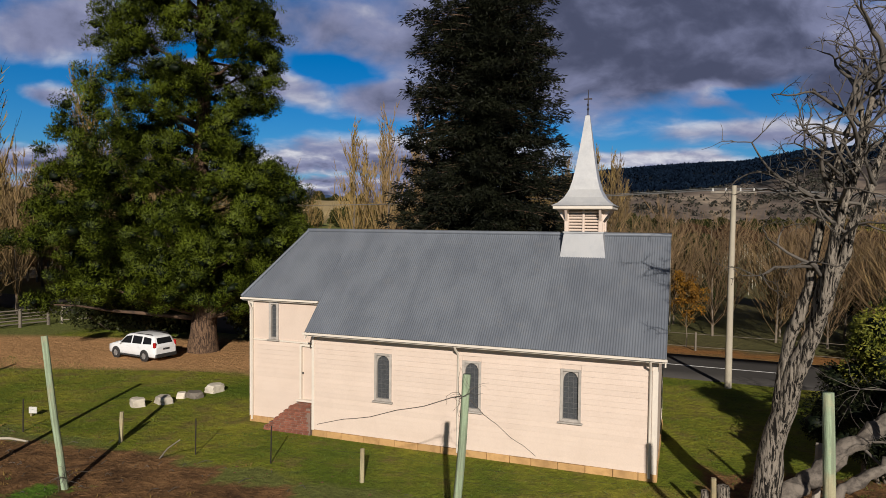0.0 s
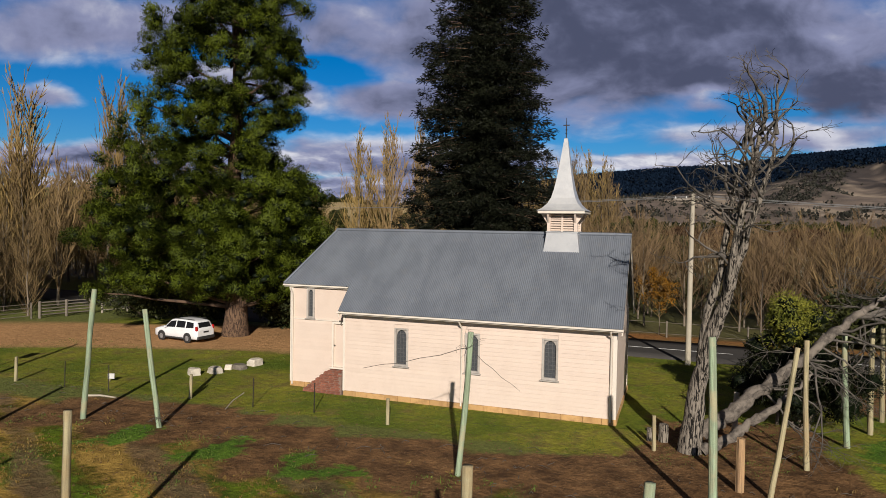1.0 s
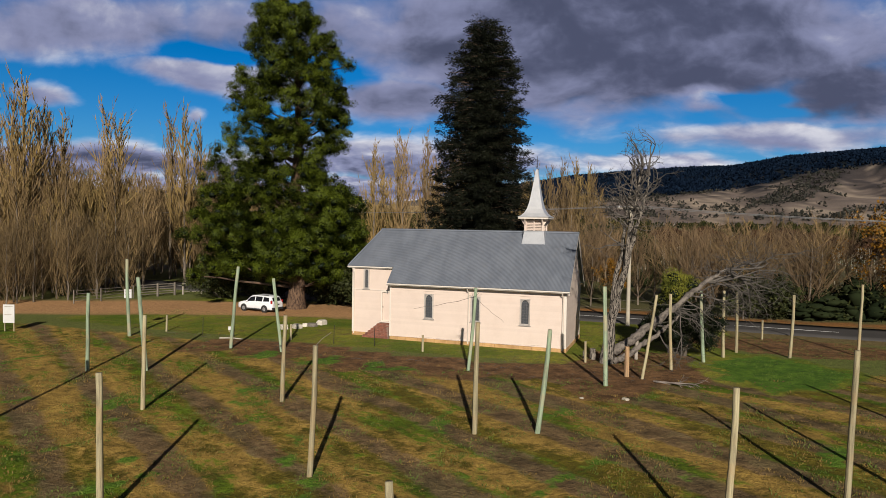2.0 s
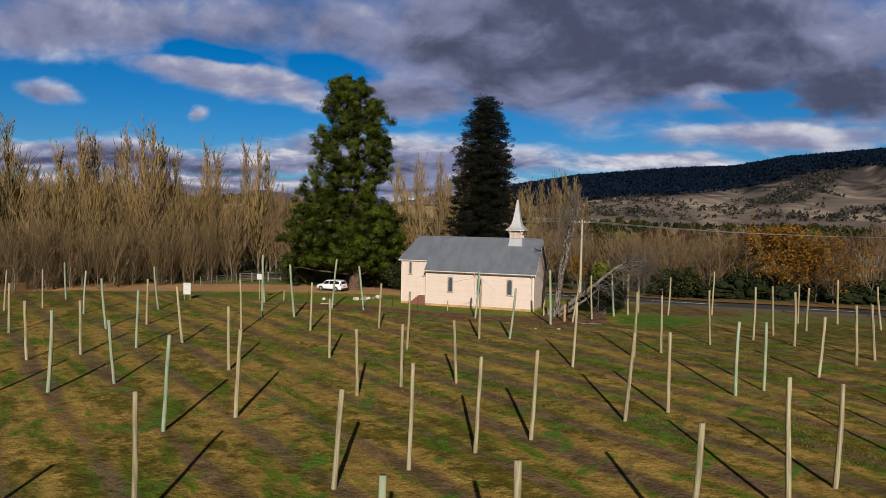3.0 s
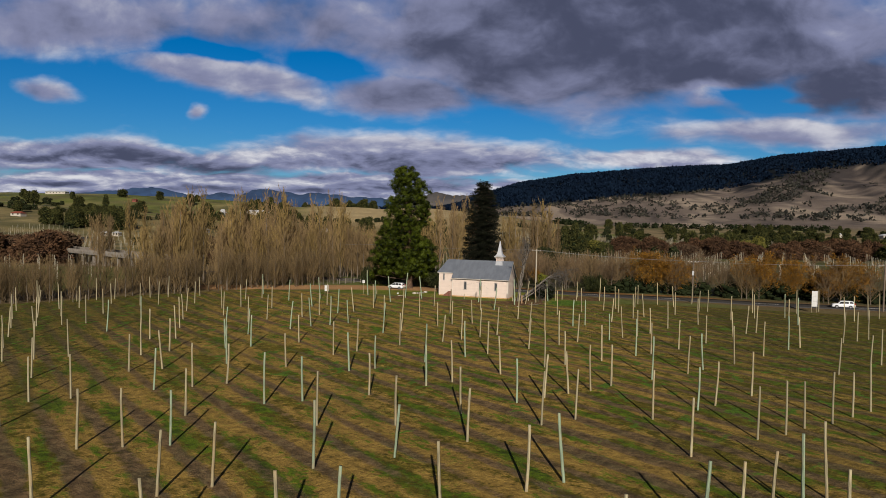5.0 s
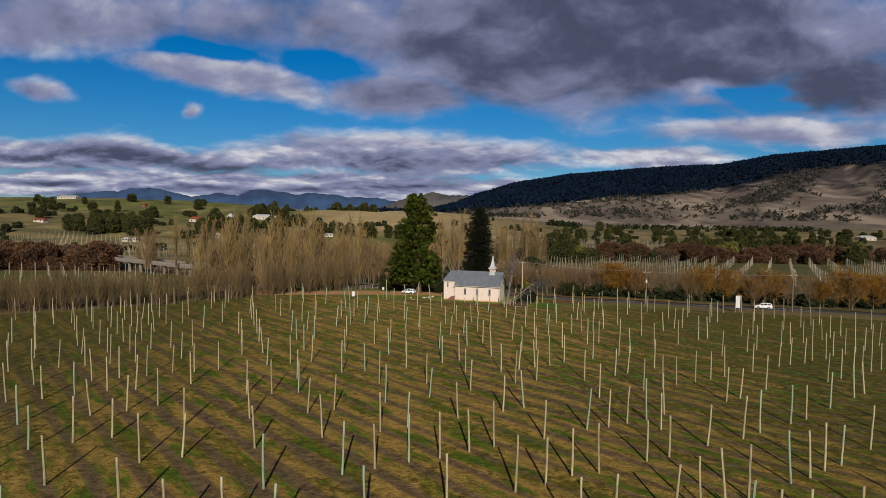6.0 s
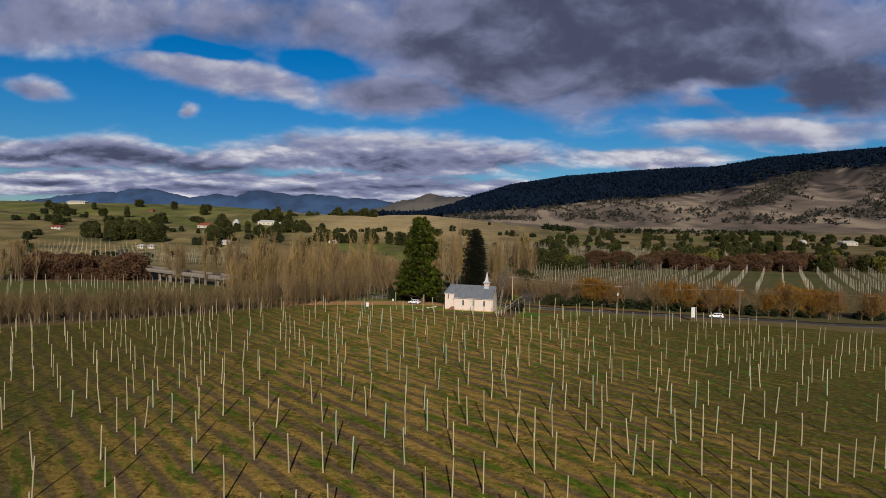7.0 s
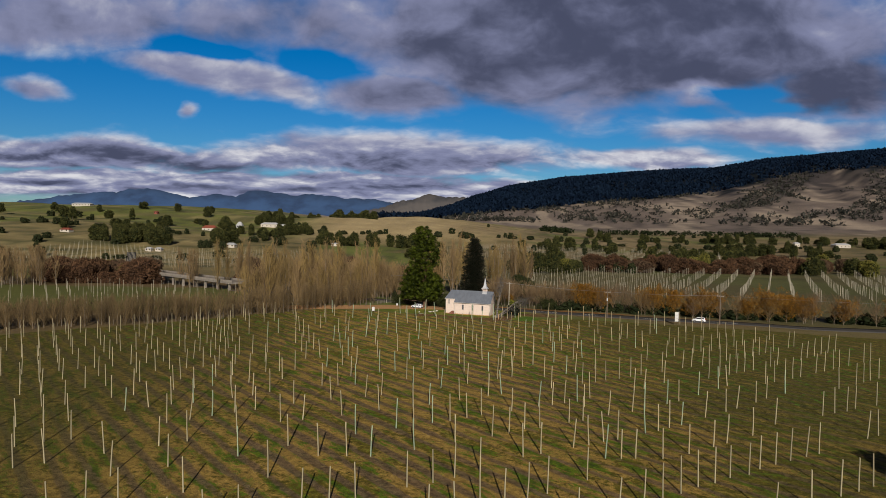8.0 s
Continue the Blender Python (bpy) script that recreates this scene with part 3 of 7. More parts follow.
near_u = list(np.arange(-130, 150.1, 1.25))
side_r, side_l = grow(150, 3300, 1.4, 1.05, 30.0), grow(130, 1500, 1.4, 1.05, 26.0)
us = np.array([-4200, -3200, -2400] + [-s for s in side_l][::-1] + near_u + side_r + [3600, 4000, 4600])
near_v = list(np.arange(-30, 262.1, 1.25))
vs = np.array([-1500, -700, -350, -180, -100, -60, -42] + near_v + grow(262, 3620, 1.4, 1.04, 24.0) + [3800, 4100, 4600])
uu, vv = np.meshgrid(us, vs, indexing="xy")
gx, gy = to_xy(uu, vv)
gz = ground_z(gx, gy)
nu, nv = len(us), len(vs)
gi, gj = np.meshgrid(np.arange(nv - 1), np.arange(nu - 1), indexing="ij")
gfaces = np.stack([gi * nu + gj, gi * nu + gj + 1, (gi + 1) * nu + gj + 1, (gi + 1) * nu + gj], -1).reshape(-1, 4)
ground = link_mesh("ground", np.stack([gx, gy, gz], -1).reshape(-1, 3), gfaces, GROUND, smooth_faces=True)
tagged(ground, "valley floor of mown hop field, lawn, soil and hillsides", "ground", kind="structure")


def blend(colour, new_colour, mask):
    return colour * (1 - mask[..., None]) + np.array(new_colour) * mask[..., None]


def segment_far(x, y, ax, ay, bx, by):
    t = np.clip(((x - ax) * (bx - ax) + (y - ay) * (by - ay)) / ((bx - ax) ** 2 + (by - ay) ** 2), 0, 1)
    return np.hypot(x - ax - t * (bx - ax), y - ay - t * (by - ay))


# colours of the ground by zone, its own except under the ridge forest
zone = np.zeros(gx.shape + (3,)) + np.array((0.15, 0.118, 0.05))
patchy = lumps(uu, vv, 21, 170.0)
zone = blend(zone, (0.125, 0.14, 0.035), step(patchy, 0.1, 0.6))
zone = blend(zone, (0.17, 0.13, 0.065), step(lumps(uu, vv, 22, 240.0), 0.25, 0.6) * step(vv, 330, 500))
meadow = step(-uu, 100, 190) * step(vv, 330, 430)
zone = blend(zone, (0.20, 0.158, 0.070), meadow * (1 - step(vv, 560, 700)))
zone = blend(zone, (0.138, 0.150, 0.036), meadow * step(vv + 60 * lumps(uu, vv, 23, 260.0), 600, 690))
zone = blend(zone, (0.25, 0.20, 0.09), meadow * step(lumps(uu, vv * 2.2, 43, 120.0), 0.05, 0.5) * 0.75)
zone = blend(zone, (0.055, 0.060, 0.022), meadow * step(lumps(uu, vv * 2.6, 44, 60.0), 0.45, 0.7) * 0.7)
stubble = step(-uu, -170, 40) * (1 - step(-uu, 110, 190)) * step(vv, 600, 720)
zone = blend(zone, (0.36, 0.275, 0.14), stubble)
east_flat = step(uu, -60, 120) * step(vv, 560, 640)
zone = blend(zone, (0.26, 0.19, 0.10), east_flat * step(lumps(uu, vv * 3, 24, 300.0), -0.2, 0.25) * 0.8)
p_, crest_, rise_ = mountain(uu, vv)
slope = step(vv, 1080, 1380)
zone = blend(zone, (0.15, 0.118, 0.097), slope)
zone = blend(zone, (0.32, 0.255, 0.19), slope * step(lumps(uu, vv * 0.35, 25, 300.0), 0.15, 0.6) * 0.8)
scrub = step(lumps(uu, vv * 0.22, 26, 170.0) + 0.6 * lumps(uu, vv * 0.4, 27, 80.0), 0.15, 0.55) * step(p_, 0.12, 0.3)
zone = blend(zone, (0.030, 0.028, 0.028), slope * scrub * 0.5)
high_scrub = step(p_, 0.22, 0.4) * step((gz - 28.0) / np.maximum(vv, 1.0) * 1162.0 / np.maximum(np.interp(p_, *zip(*SKYLINE)), 5.0) + 0.16 * lumps(uu, vv, 37, 180.0), 0.40, 0.62)
zone = blend(zone, (0.036, 0.031, 0.032), slope * high_scrub * 0.88)
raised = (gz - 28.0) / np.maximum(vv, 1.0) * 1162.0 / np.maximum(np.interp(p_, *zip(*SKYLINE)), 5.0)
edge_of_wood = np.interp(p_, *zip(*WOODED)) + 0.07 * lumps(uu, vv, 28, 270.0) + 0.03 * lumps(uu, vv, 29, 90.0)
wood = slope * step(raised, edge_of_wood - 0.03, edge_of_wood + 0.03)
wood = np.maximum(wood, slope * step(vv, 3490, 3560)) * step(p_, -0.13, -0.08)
# blue-black under the forest: cloud shade and haze put into the colour
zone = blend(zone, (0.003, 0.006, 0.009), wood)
litter = step((gx + 41) * -0.84 + (gy - 14) * 0.54, -2.0, 2.0) * (1 - step(vv, 300, 340)) * (1 - step(uu, -60, -20))
zone = blend(zone, (0.135, 0.092, 0.042), litter * 0.9)
zone = blend(zone, (0.095, 0.105, 0.024), step(vv, 196, 204) * (1 - step(vv, 262, 272)) * (1 - step(uu, -78, -66)) * litter * 0.9)
zone = blend(zone, (0.075, 0.070, 0.028), step(gy, 21, 24) * (1 - step(vv, 420, 470)) * step(uu, -40, 0) * 0.7)
small = lumps(uu, vv, 35, 70.0)
zone = zone * (1 + 0.13 * small * step(vv, 300, 380))[..., None]
zone = blend(zone, (0.05, 0.055, 0.022), step(lumps(uu, vv * 1.6, 36, 95.0), 0.45, 0.62) * step(vv, 330, 420) * (1 - slope) * (1 - stubble) * 0.6)
# the gravel yard beside the church
yard = 1 - step(np.minimum(segment_far(gx, gy, -16, 12, -27, 9.5), segment_far(gx, gy, -27, 9.5, -62, -7)), 4.0, 5.2)
zone = blend(zone, (0.42, 0.235, 0.105), yard)
zone = blend(zone, (0.16, 0.10, 0.05), (1 - step(np.abs(gy - 17.5 - 0.0 * gx), 5.0, 7.0)) * step(gx, -30, -10) * (1 - step(gx, 60, 90)) * 0.7)
zone = blend(zone, (0.27, 0.115, 0.032), (1 - step(np.abs(gy - 21.9 + 0.3 * lumps(gx, gy, 45, 6.0)), 0.7, 1.3)) * step(gx, -26, -18) * (1 - step(gx, 30, 44)) * 0.85)
me_zone = ground.data.color_attributes.new("zone", "FLOAT_COLOR", "POINT")
me_zone.data.foreach_set("color", np.concatenate([zone, np.ones(gx.shape + (1,))], -1).astype(np.float32).ravel())
hedge_side = (gx + 41) * -0.84 + (gy - 14) * 0.54
field = step(-gy + 0.55 * np.clip(gx - 4, 0, 22), 4.0, 7.0) * (1 - step(hedge_side, -3.0, 1.0)) * (1 - step(gy, 9.0, 12.0))
lawn = (1 - step(-gy, 2.6, 4.2)) * step(gx, -40, -34) * (1 - step(gx, 8, 11)) * (1 - step(gy, 13.5, 15.5)) * (1 - yard)
lawn = np.maximum(lawn, 1 - step(np.hypot((gx - 10.6) / 4.4, (gy + 0.2) / 4.8) + 0.12 * lumps(gx, gy, 34, 5.0), 0.8, 1.1))
soil = step(-gy + 0.6 * lumps(gx, gy, 31, 14.0), 3.2, 4.4) * (1 - step(-gy + 1.2 * lumps(gx, gy, 32, 9.0), 7.0, 9.5)) * step(gx, -24, -19) * (1 - step(gx, 4.0, 6.5))
soil = np.maximum(soil, (1 - step(np.hypot((gx - 4.2) / 3.6, (gy + 2.0) / 5.0) + 0.15 * lumps(gx, gy, 33, 6.0), 0.8, 1.1)))
soil = np.maximum(soil, (1 - step(np.hypot((gx - 13.0) / 7.0, (gy - 8.5) / 4.0), 0.8, 1.1)) * 0.8)
lush = 1 - step(np.hypot((gx - 10.9) / 3.9, (gy + 0.4) / 4.6) + 0.14 * lumps(gx, gy, 34, 5.0), 0.75, 1.05)
lush = np.maximum(lush, (1 - step(np.abs(gy + 7.4 + 0.05 * gx * 0), 0.6, 1.5)) * step(gx, -19, -17) * (1 - step(gx, -7, -5)) * step(lumps(gx, gy, 38, 5.0), -0.35, 0.15))
lush = np.maximum(lush, 0.75 * step(lumps(gx, gy, 39, 7.0), 0.45, 0.75) * step(-gy, 9.0, 12.0) * (1 - step(-gy, 60.0, 110.0)) * field)
kinds = ground.data.color_attributes.new("kind", "FLOAT_COLOR", "POINT")
kinds.data.foreach_set("color", np.stack([field, lawn, soil, lush], -1).astype(np.float32).ravel())


def gz_at(x, y):
    return float(ground_z(x, y))


# ---- far ranges on the horizon, the farthest tinted blue for haze ----
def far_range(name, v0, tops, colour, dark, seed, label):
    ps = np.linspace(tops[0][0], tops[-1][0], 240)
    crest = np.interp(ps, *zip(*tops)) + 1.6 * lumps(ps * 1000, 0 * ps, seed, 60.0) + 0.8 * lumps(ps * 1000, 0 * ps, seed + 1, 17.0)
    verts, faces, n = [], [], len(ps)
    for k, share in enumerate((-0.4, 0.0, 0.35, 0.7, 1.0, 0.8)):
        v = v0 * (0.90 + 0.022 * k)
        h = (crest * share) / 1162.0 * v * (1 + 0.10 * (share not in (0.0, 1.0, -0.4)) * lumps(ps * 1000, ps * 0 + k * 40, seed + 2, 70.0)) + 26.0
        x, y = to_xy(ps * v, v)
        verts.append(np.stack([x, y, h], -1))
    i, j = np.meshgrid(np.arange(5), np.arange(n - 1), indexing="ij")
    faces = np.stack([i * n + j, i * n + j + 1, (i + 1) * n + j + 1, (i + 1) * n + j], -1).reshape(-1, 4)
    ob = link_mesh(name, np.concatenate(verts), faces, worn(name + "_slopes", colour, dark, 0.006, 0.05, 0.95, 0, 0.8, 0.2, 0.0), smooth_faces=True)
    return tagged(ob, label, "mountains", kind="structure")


# the haze of distance is put into this range's blue base colour
far_range("backdrop", 4600, ((-1.1, 30), (-0.72, 26), (-0.675, 24), (-0.63, 26), (-0.58, 37), (-0.52, 44), (-0.47, 50), (-0.43, 51), (-0.405, 42), (-0.38, 36), (-0.345, 45), (-0.315, 41), (-0.295, 50), (-0.25, 50), (-0.225, 43), (-0.195, 47), (-0.16, 42), (-0.10, 38), (-0.03, 30), (0.1, 26), (0.3, 20)), (0.032, 0.076, 0.175), (0.012, 0.030, 0.080), 41, "distant mountain range under cloud, tinted blue for haze")
far_range("backdrop", 3950, ((-0.26, -2), (-0.16, 6), (-0.10, 22), (-0.06, 38), (-0.02, 48), (0.03, 44), (0.09, 40), (0.2, 30)), (0.10, 0.09, 0.085), (0.03, 0.036, 0.045), 47, "distant dark wooded hill below the range")

# ---- the road behind the church ----
ROAD = ((-112, 26.5), (-85, 23.5), (-62, 22), (-34, 19.5), (-10, 17.6), (20, 17.0), (45, 16.8), (75, 18), (120, 21), (260, 31))


def road_points(course, n=240):
    pts = np.array(course, float)
    t = np.concatenate([[0], np.cumsum(np.hypot(*np.diff(pts, axis=0).T))])
    s = np.linspace(0, t[-1], n)
    out = np.stack([np.interp(s, t, pts[:, 0]), np.interp(s, t, pts[:, 1])], -1)
    for _ in range(6):
        out[1:-1] = (out[:-2] + 2 * out[1:-1] + out[2:]) / 4
    return out


def ribbon(name, centre, left, right, lift, mat, label, category, kind="structure"):
    ahead = np.gradient(centre, axis=0)
    ahead /= np.linalg.norm(ahead, axis=1)[:, None]
    side = np.stack([-ahead[:, 1], ahead[:, 0]], -1)
    cols = [centre + side * (left + (right - left) * k / 4) for k in range(5)]
    xy = np.stack(cols, 1)
    z = ground_z(xy[..., 0], xy[..., 1]).max(axis=1)[:, None] + lift + 0 * xy[..., 0]
    top = np.concatenate([xy, z[..., None]], -1)
    skirt_l, skirt_r = top[:, :1].copy(), top[:, -1:].copy()
    skirt_l[..., 2] -= 0.5
    skirt_r[..., 2] -= 0.5
    grid = np.concatenate([skirt_l, top, skirt_r], 1)
    n, m = grid.shape[:2]
    i, j = np.meshgrid(np.arange(n - 1), np.arange(m - 1), indexing="ij")
    faces = np.stack([i * m + j, i * m + j + 1, (i + 1) * m + j + 1, (i + 1) * m + j], -1).reshape(-1, 4)
    return tagged(link_mesh(name, grid.reshape(-1, 3), faces, mat), label, category, kind=kind)


road_line = road_points(ROAD)
ribbon("road", road_points(((-176, 48), (-205, 66), (-250, 110), (-330, 190)), 80), -3.1, 3.1, 0.05, ASPHALT, "grey asphalt road beyond the bridge", "road")
ribbon("road", road_line, -3.1, 3.1, 0.05, ASPHALT, "grey two-lane asphalt country road", "road")
for side in (-0.06,):
    ribbon("road_line", road_line, side, side + 0.13, 0.056, LINE_PAINT, "white painted road line", "road marking")


# ---- the church ----
RIDGE_Y, RIDGE_Z, PITCH = 2.92, 7.0, 0.988
SILL = 0.22
CHURCH_AT = pose(-0.055, 0.293, 0, 0, 0, 1.16)
church = empty("church", CHURCH_AT)
tagged(church, "cream weatherboard country church with grey corrugated iron roof", "church")
BOARD = 0.165


def boards(wall, x0, x1, z0, z1, place, holes=(), top_of=None, label=""):
    """Lapped boards from x0 to x1 between z0 and z1, left open at the holes (a0, a1, z0, z1); place maps along, out, up to the world."""
    z = z0
    while z < z1 - 0.02:
        zt = min(z + BOARD, z1)
        a, b = x0, x1
        if top_of:
            a, b = max(x0, top_of[0] + (zt - top_of[2])), min(x1, top_of[1] - (zt - top_of[2]))
            if zt <= top_of[2]:
                a, b = x0, x1
        runs = [(a, b)]
        for h0, h1, hz0, hz1 in holes:
            if zt > hz0 and z < hz1:
                runs = [r for s, e in runs for r in ((s, min(e, h0)), (max(s, h1), e)) if r[1] - r[0] > 0.03]
        for s, e in runs:
            if e - s < 0.05:
                continue
            prof = ((0.0, z), (0.027, z), (0.010, zt + 0.012), (0.0, zt + 0.012))
            verts = [place(a_, o, zz) for a_ in (s, e) for o, zz in prof]
            link_mesh("board", verts, [(0, 1, 2, 3), (7, 6, 5, 4), (0, 4, 5, 1), (1, 5, 6, 2), (2, 6, 7, 3), (3, 7, 4, 0)], PAINT, wall)
        z += BOARD


def wall_core(name, runs, label, mat=PAINT):
    bm = bmesh.new()
    for r in runs:
        box(bm, *r)
    return part(name, bm, mat, church, label)


EAVE_Z = 3.72
WINDOWS = ((-8.87, -8.25), (-5.82, -5.20), (-2.74, -2.12))
WZ = (1.46, 3.04)
core = [(-11.2, 0, 0.005, 0.14, SILL, WZ[0]), (-11.2, 0, 0.005, 0.14, WZ[1], EAVE_Z)]
edges = [-11.2] + [e for w in WINDOWS for e in w] + [0.0]
core += [(edges[i], edges[i + 1], 0.005, 0.14, WZ[0], WZ[1]) for i in range(0, len(edges), 2)]
south = wall_core("wall_south", core, "cream painted weatherboard side wall")
boards(south, -11.2, -0.1, SILL, 3.62, lambda a, o, z: (a, -o, z), [(a, b, *WZ) for a, b in WINDOWS])
east = wall_core("wall_east", [(-0.14, -0.005, 0.14, 5.84, SILL, EAVE_Z)], "cream weatherboard gable end")
link_mesh("gable", [(-0.14, 0, EAVE_Z), (-0.14, 5.84, EAVE_Z), (-0.14, RIDGE_Y, RIDGE_Z - 0.25), (-0.005, 0, EAVE_Z), (-0.005, 5.84, EAVE_Z), (-0.005, RIDGE_Y, RIDGE_Z - 0.25)], [(2, 1, 0), (3, 4, 5), (0, 1, 4, 3), (1, 2, 5, 4), (2, 0, 3, 5)], PAINT, church)
boards(east, 0.1, 5.74, SILL, 6.5, lambda a, o, z: (o, a, z), (), (0.0, 5.84, EAVE_Z))
wall_core("wall_north", [(-11.2, 0, 5.70, 5.835, SILL, EAVE_Z)], "cream weatherboard far side wall")
wall_core("wall_west", [(-11.2, -11.06, 0.14, 5.70, SILL, EAVE_Z)], "cream weatherboard end wall")
DOOR = (-12.12, -11.40, 1.02, 2.92)
CW = (-13.42, -13.02, 3.08, 4.42)
cc = [(-14.2, CW[0], 0.655, 0.79, SILL, 4.75), (CW[0], CW[1], 0.655, 0.79, SILL, CW[2]), (CW[0], CW[1], 0.655, 0.79, CW[3], 4.75), (CW[1], DOOR[0], 0.655, 0.79, SILL, 4.75), (DOOR[0], DOOR[1], 0.655, 0.79, DOOR[3], 4.75), (DOOR[1], -11.2, 0.655, 0.79, SILL, 4.75)]
chancel = wall_core("chancel_wall", cc, "cream chancel wall with smooth upper panel")
boards(chancel, -14.1, -11.2, SILL, 3.02, lambda a, o, z: (a, 0.65 - o, z), [(DOOR[0], DOOR[1], 0.2, DOOR[3])])
west = wall_core("chancel_end_wall", [(-14.2, -14.06, 0.79, 5.19, SILL, 4.75), (-14.06, -11.2, 5.05, 5.185, SILL, 4.75)], "cream weatherboard chancel end")
boards(west, 0.75, 5.1, SILL, 4.6, lambda a, o, z: (-14.2 - o, a, z))
part("belt_rail", boxed(-14.1, -11.25, 0.60, 0.65, 3.02, 3.07), TRIM, church)
# corner boards, frieze and fascia
for x0, x1, y0, y1, zt in ((-0.12, 0.04, -0.045, 0.11, 3.62), (-14.245, -14.09, 0.6, 0.75, 4.6), (-0.11, 0.04, 5.74, 5.88, 3.62), (-11.245, -11.15, -0.045, 0.1, 3.62)):
    part("corner_board", boxed(x0, x1, y0, y1, SILL - 0.02, zt, bevel=0.008), TRIM, church)
part("frieze", boxed(-11.2, 0.0, -0.06, -0.001, 3.5, 3.64), TRIM, church)
part("frieze", boxed(-14.2, -11.26, 0.59, 0.649, 4.46, 4.57), TRIM, church)
# stone base, block by block
base = part("stone_base", boxed(-11.15, -0.03, 0.02, 5.8, -0.3, SILL - 0.01), SANDSTONE, church, "ochre sandstone footing")
part("stone_base", boxed(-14.15, -11.15, 0.68, 5.15, -0.3, SILL - 0.01), SANDSTONE, church)
rng = random.Random(4)
runs = [("x", -11.22, 0.06, -0.045), ("y", 0.0, 5.86, 0.05), ("x", -14.24, -11.24, 0.61)]
for axis, a, e, at in runs:
    while a < e - 0.05:
        b = min(a + rng.uniform(0.5, 0.85), e)
        d = rng.uniform(0, 0.02)
        zt = SILL - rng.uniform(0.0, 0.02)
        if axis == "x":
            part("stone", boxed(a + 0.006, b - 0.006, at - d, at + 0.075, -0.25, zt, bevel=0.012), SANDSTONE, base)
        else:
            part("stone", boxed(at - 0.075, at + d, a + 0.006, b - 0.006, -0.25, zt, bevel=0.012), SANDSTONE, base)
        a = b


def lancet_window(x0, x1, z0, z1, y):
    """A square frame that holds a pointed, leaded light."""
    w = empty("window")
    w.parent = church
    w.location = (x0, y, z0)
    wd, ht = x1 - x0, z1 - z0
    f = 0.085
    for s in ((0, f, 0, ht), (wd - f, wd, 0, ht), (f, wd - f, 0, f), (f, wd - f, ht - 0.07, ht)):
        part("window_frame", boxed(s[0], s[1], -0.05, 0.10, s[2], s[3], bevel=0.006), WINDOW_GREY, w)
    part("window_sill", boxed(-0.06, wd + 0.06, -0.10, 0.04, -0.05, -0.002, bevel=0.008), WINDOW_GREY, w)
    iw, ih = wd - 2 * f, ht - f - 0.07
    half, spring = iw / 2, ih - iw * 0.75
    arch = [(iw / 2 + half * math.cos(a) * (1 if a < math.pi / 2 else 1), spring + iw * 0.72 * math.sin(a) ** 0.8) for a in [math.pi * k / 12 for k in range(13)]]
    # spandrels above the arch
    for lo, hi in ((0, 6), (6, 12)):
        edge = arch[lo:hi + 1]
        corner = (iw, ih) if lo == 0 else (0.0, ih)
        pts = [corner] + edge
        verts = [(f + x, yy, f + z) for yy in (0.0, 0.05) for x, z in pts]
        n = len(pts)
        faces = [tuple(range(n)), tuple(range(2 * n - 1, n - 1, -1))] + [(k, (k + 1) % n, n + (k + 1) % n, n + k) for k in range(n)]
        link_mesh("spandrel", verts, faces, WINDOW_GREY, w)
    pane = part("pane", boxed(f, wd - f, 0.055, 0.07, f, ht - 0.07), LEAD, w, "dark leaded glass")
    bm = bmesh.new()
    for k in range(1, 9):
        z = f + ih * k / 9
        box(bm, f, wd - f, 0.046, 0.054, z - 0.006, z + 0.006)
    for k in range(1, 3):
        x = f + iw * k / 3
        box(bm, x - 0.006, x + 0.006, 0.044, 0.053, f, ht - 0.07)
    part("leading", bm, LEAD_BAR, pane)
    return w


for a, b in WINDOWS:
    lancet_window(a, b, WZ[0], WZ[1], 0.0)
lancet_window(CW[0], CW[1], CW[2], CW[3], 0.65)
door = part("door", boxed(DOOR[0], DOOR[1], 0.70, 0.75, DOOR[2], DOOR[3]), PAINT, church, "cream painted plank side door")
bm = bmesh.new()
for s in ((DOOR[0], DOOR[0] + 0.07, DOOR[2], DOOR[3]), (DOOR[1] - 0.07, DOOR[1], DOOR[2], DOOR[3]), (DOOR[0], DOOR[1], DOOR[3], DOOR[3] + 0.08)):
    box(bm, s[0], s[1], 0.595, 0.70, s[2], s[3])
part("door_frame", bm, TRIM, door)
part("threshold", boxed(DOOR[0] - 0.08, DOOR[1] + 0.08, 0.50, 0.78, 0.95, 1.02, bevel=0.01), TRIM, door)
bm = bmesh.new()
bmesh.ops.create_icosphere(bm, subdivisions=2, radius=0.035, matrix=Matrix.Translation((DOOR[0] + 0.1, 0.665, 1.95)))
part("door_knob", bm, IRON, door, "dark iron knob")


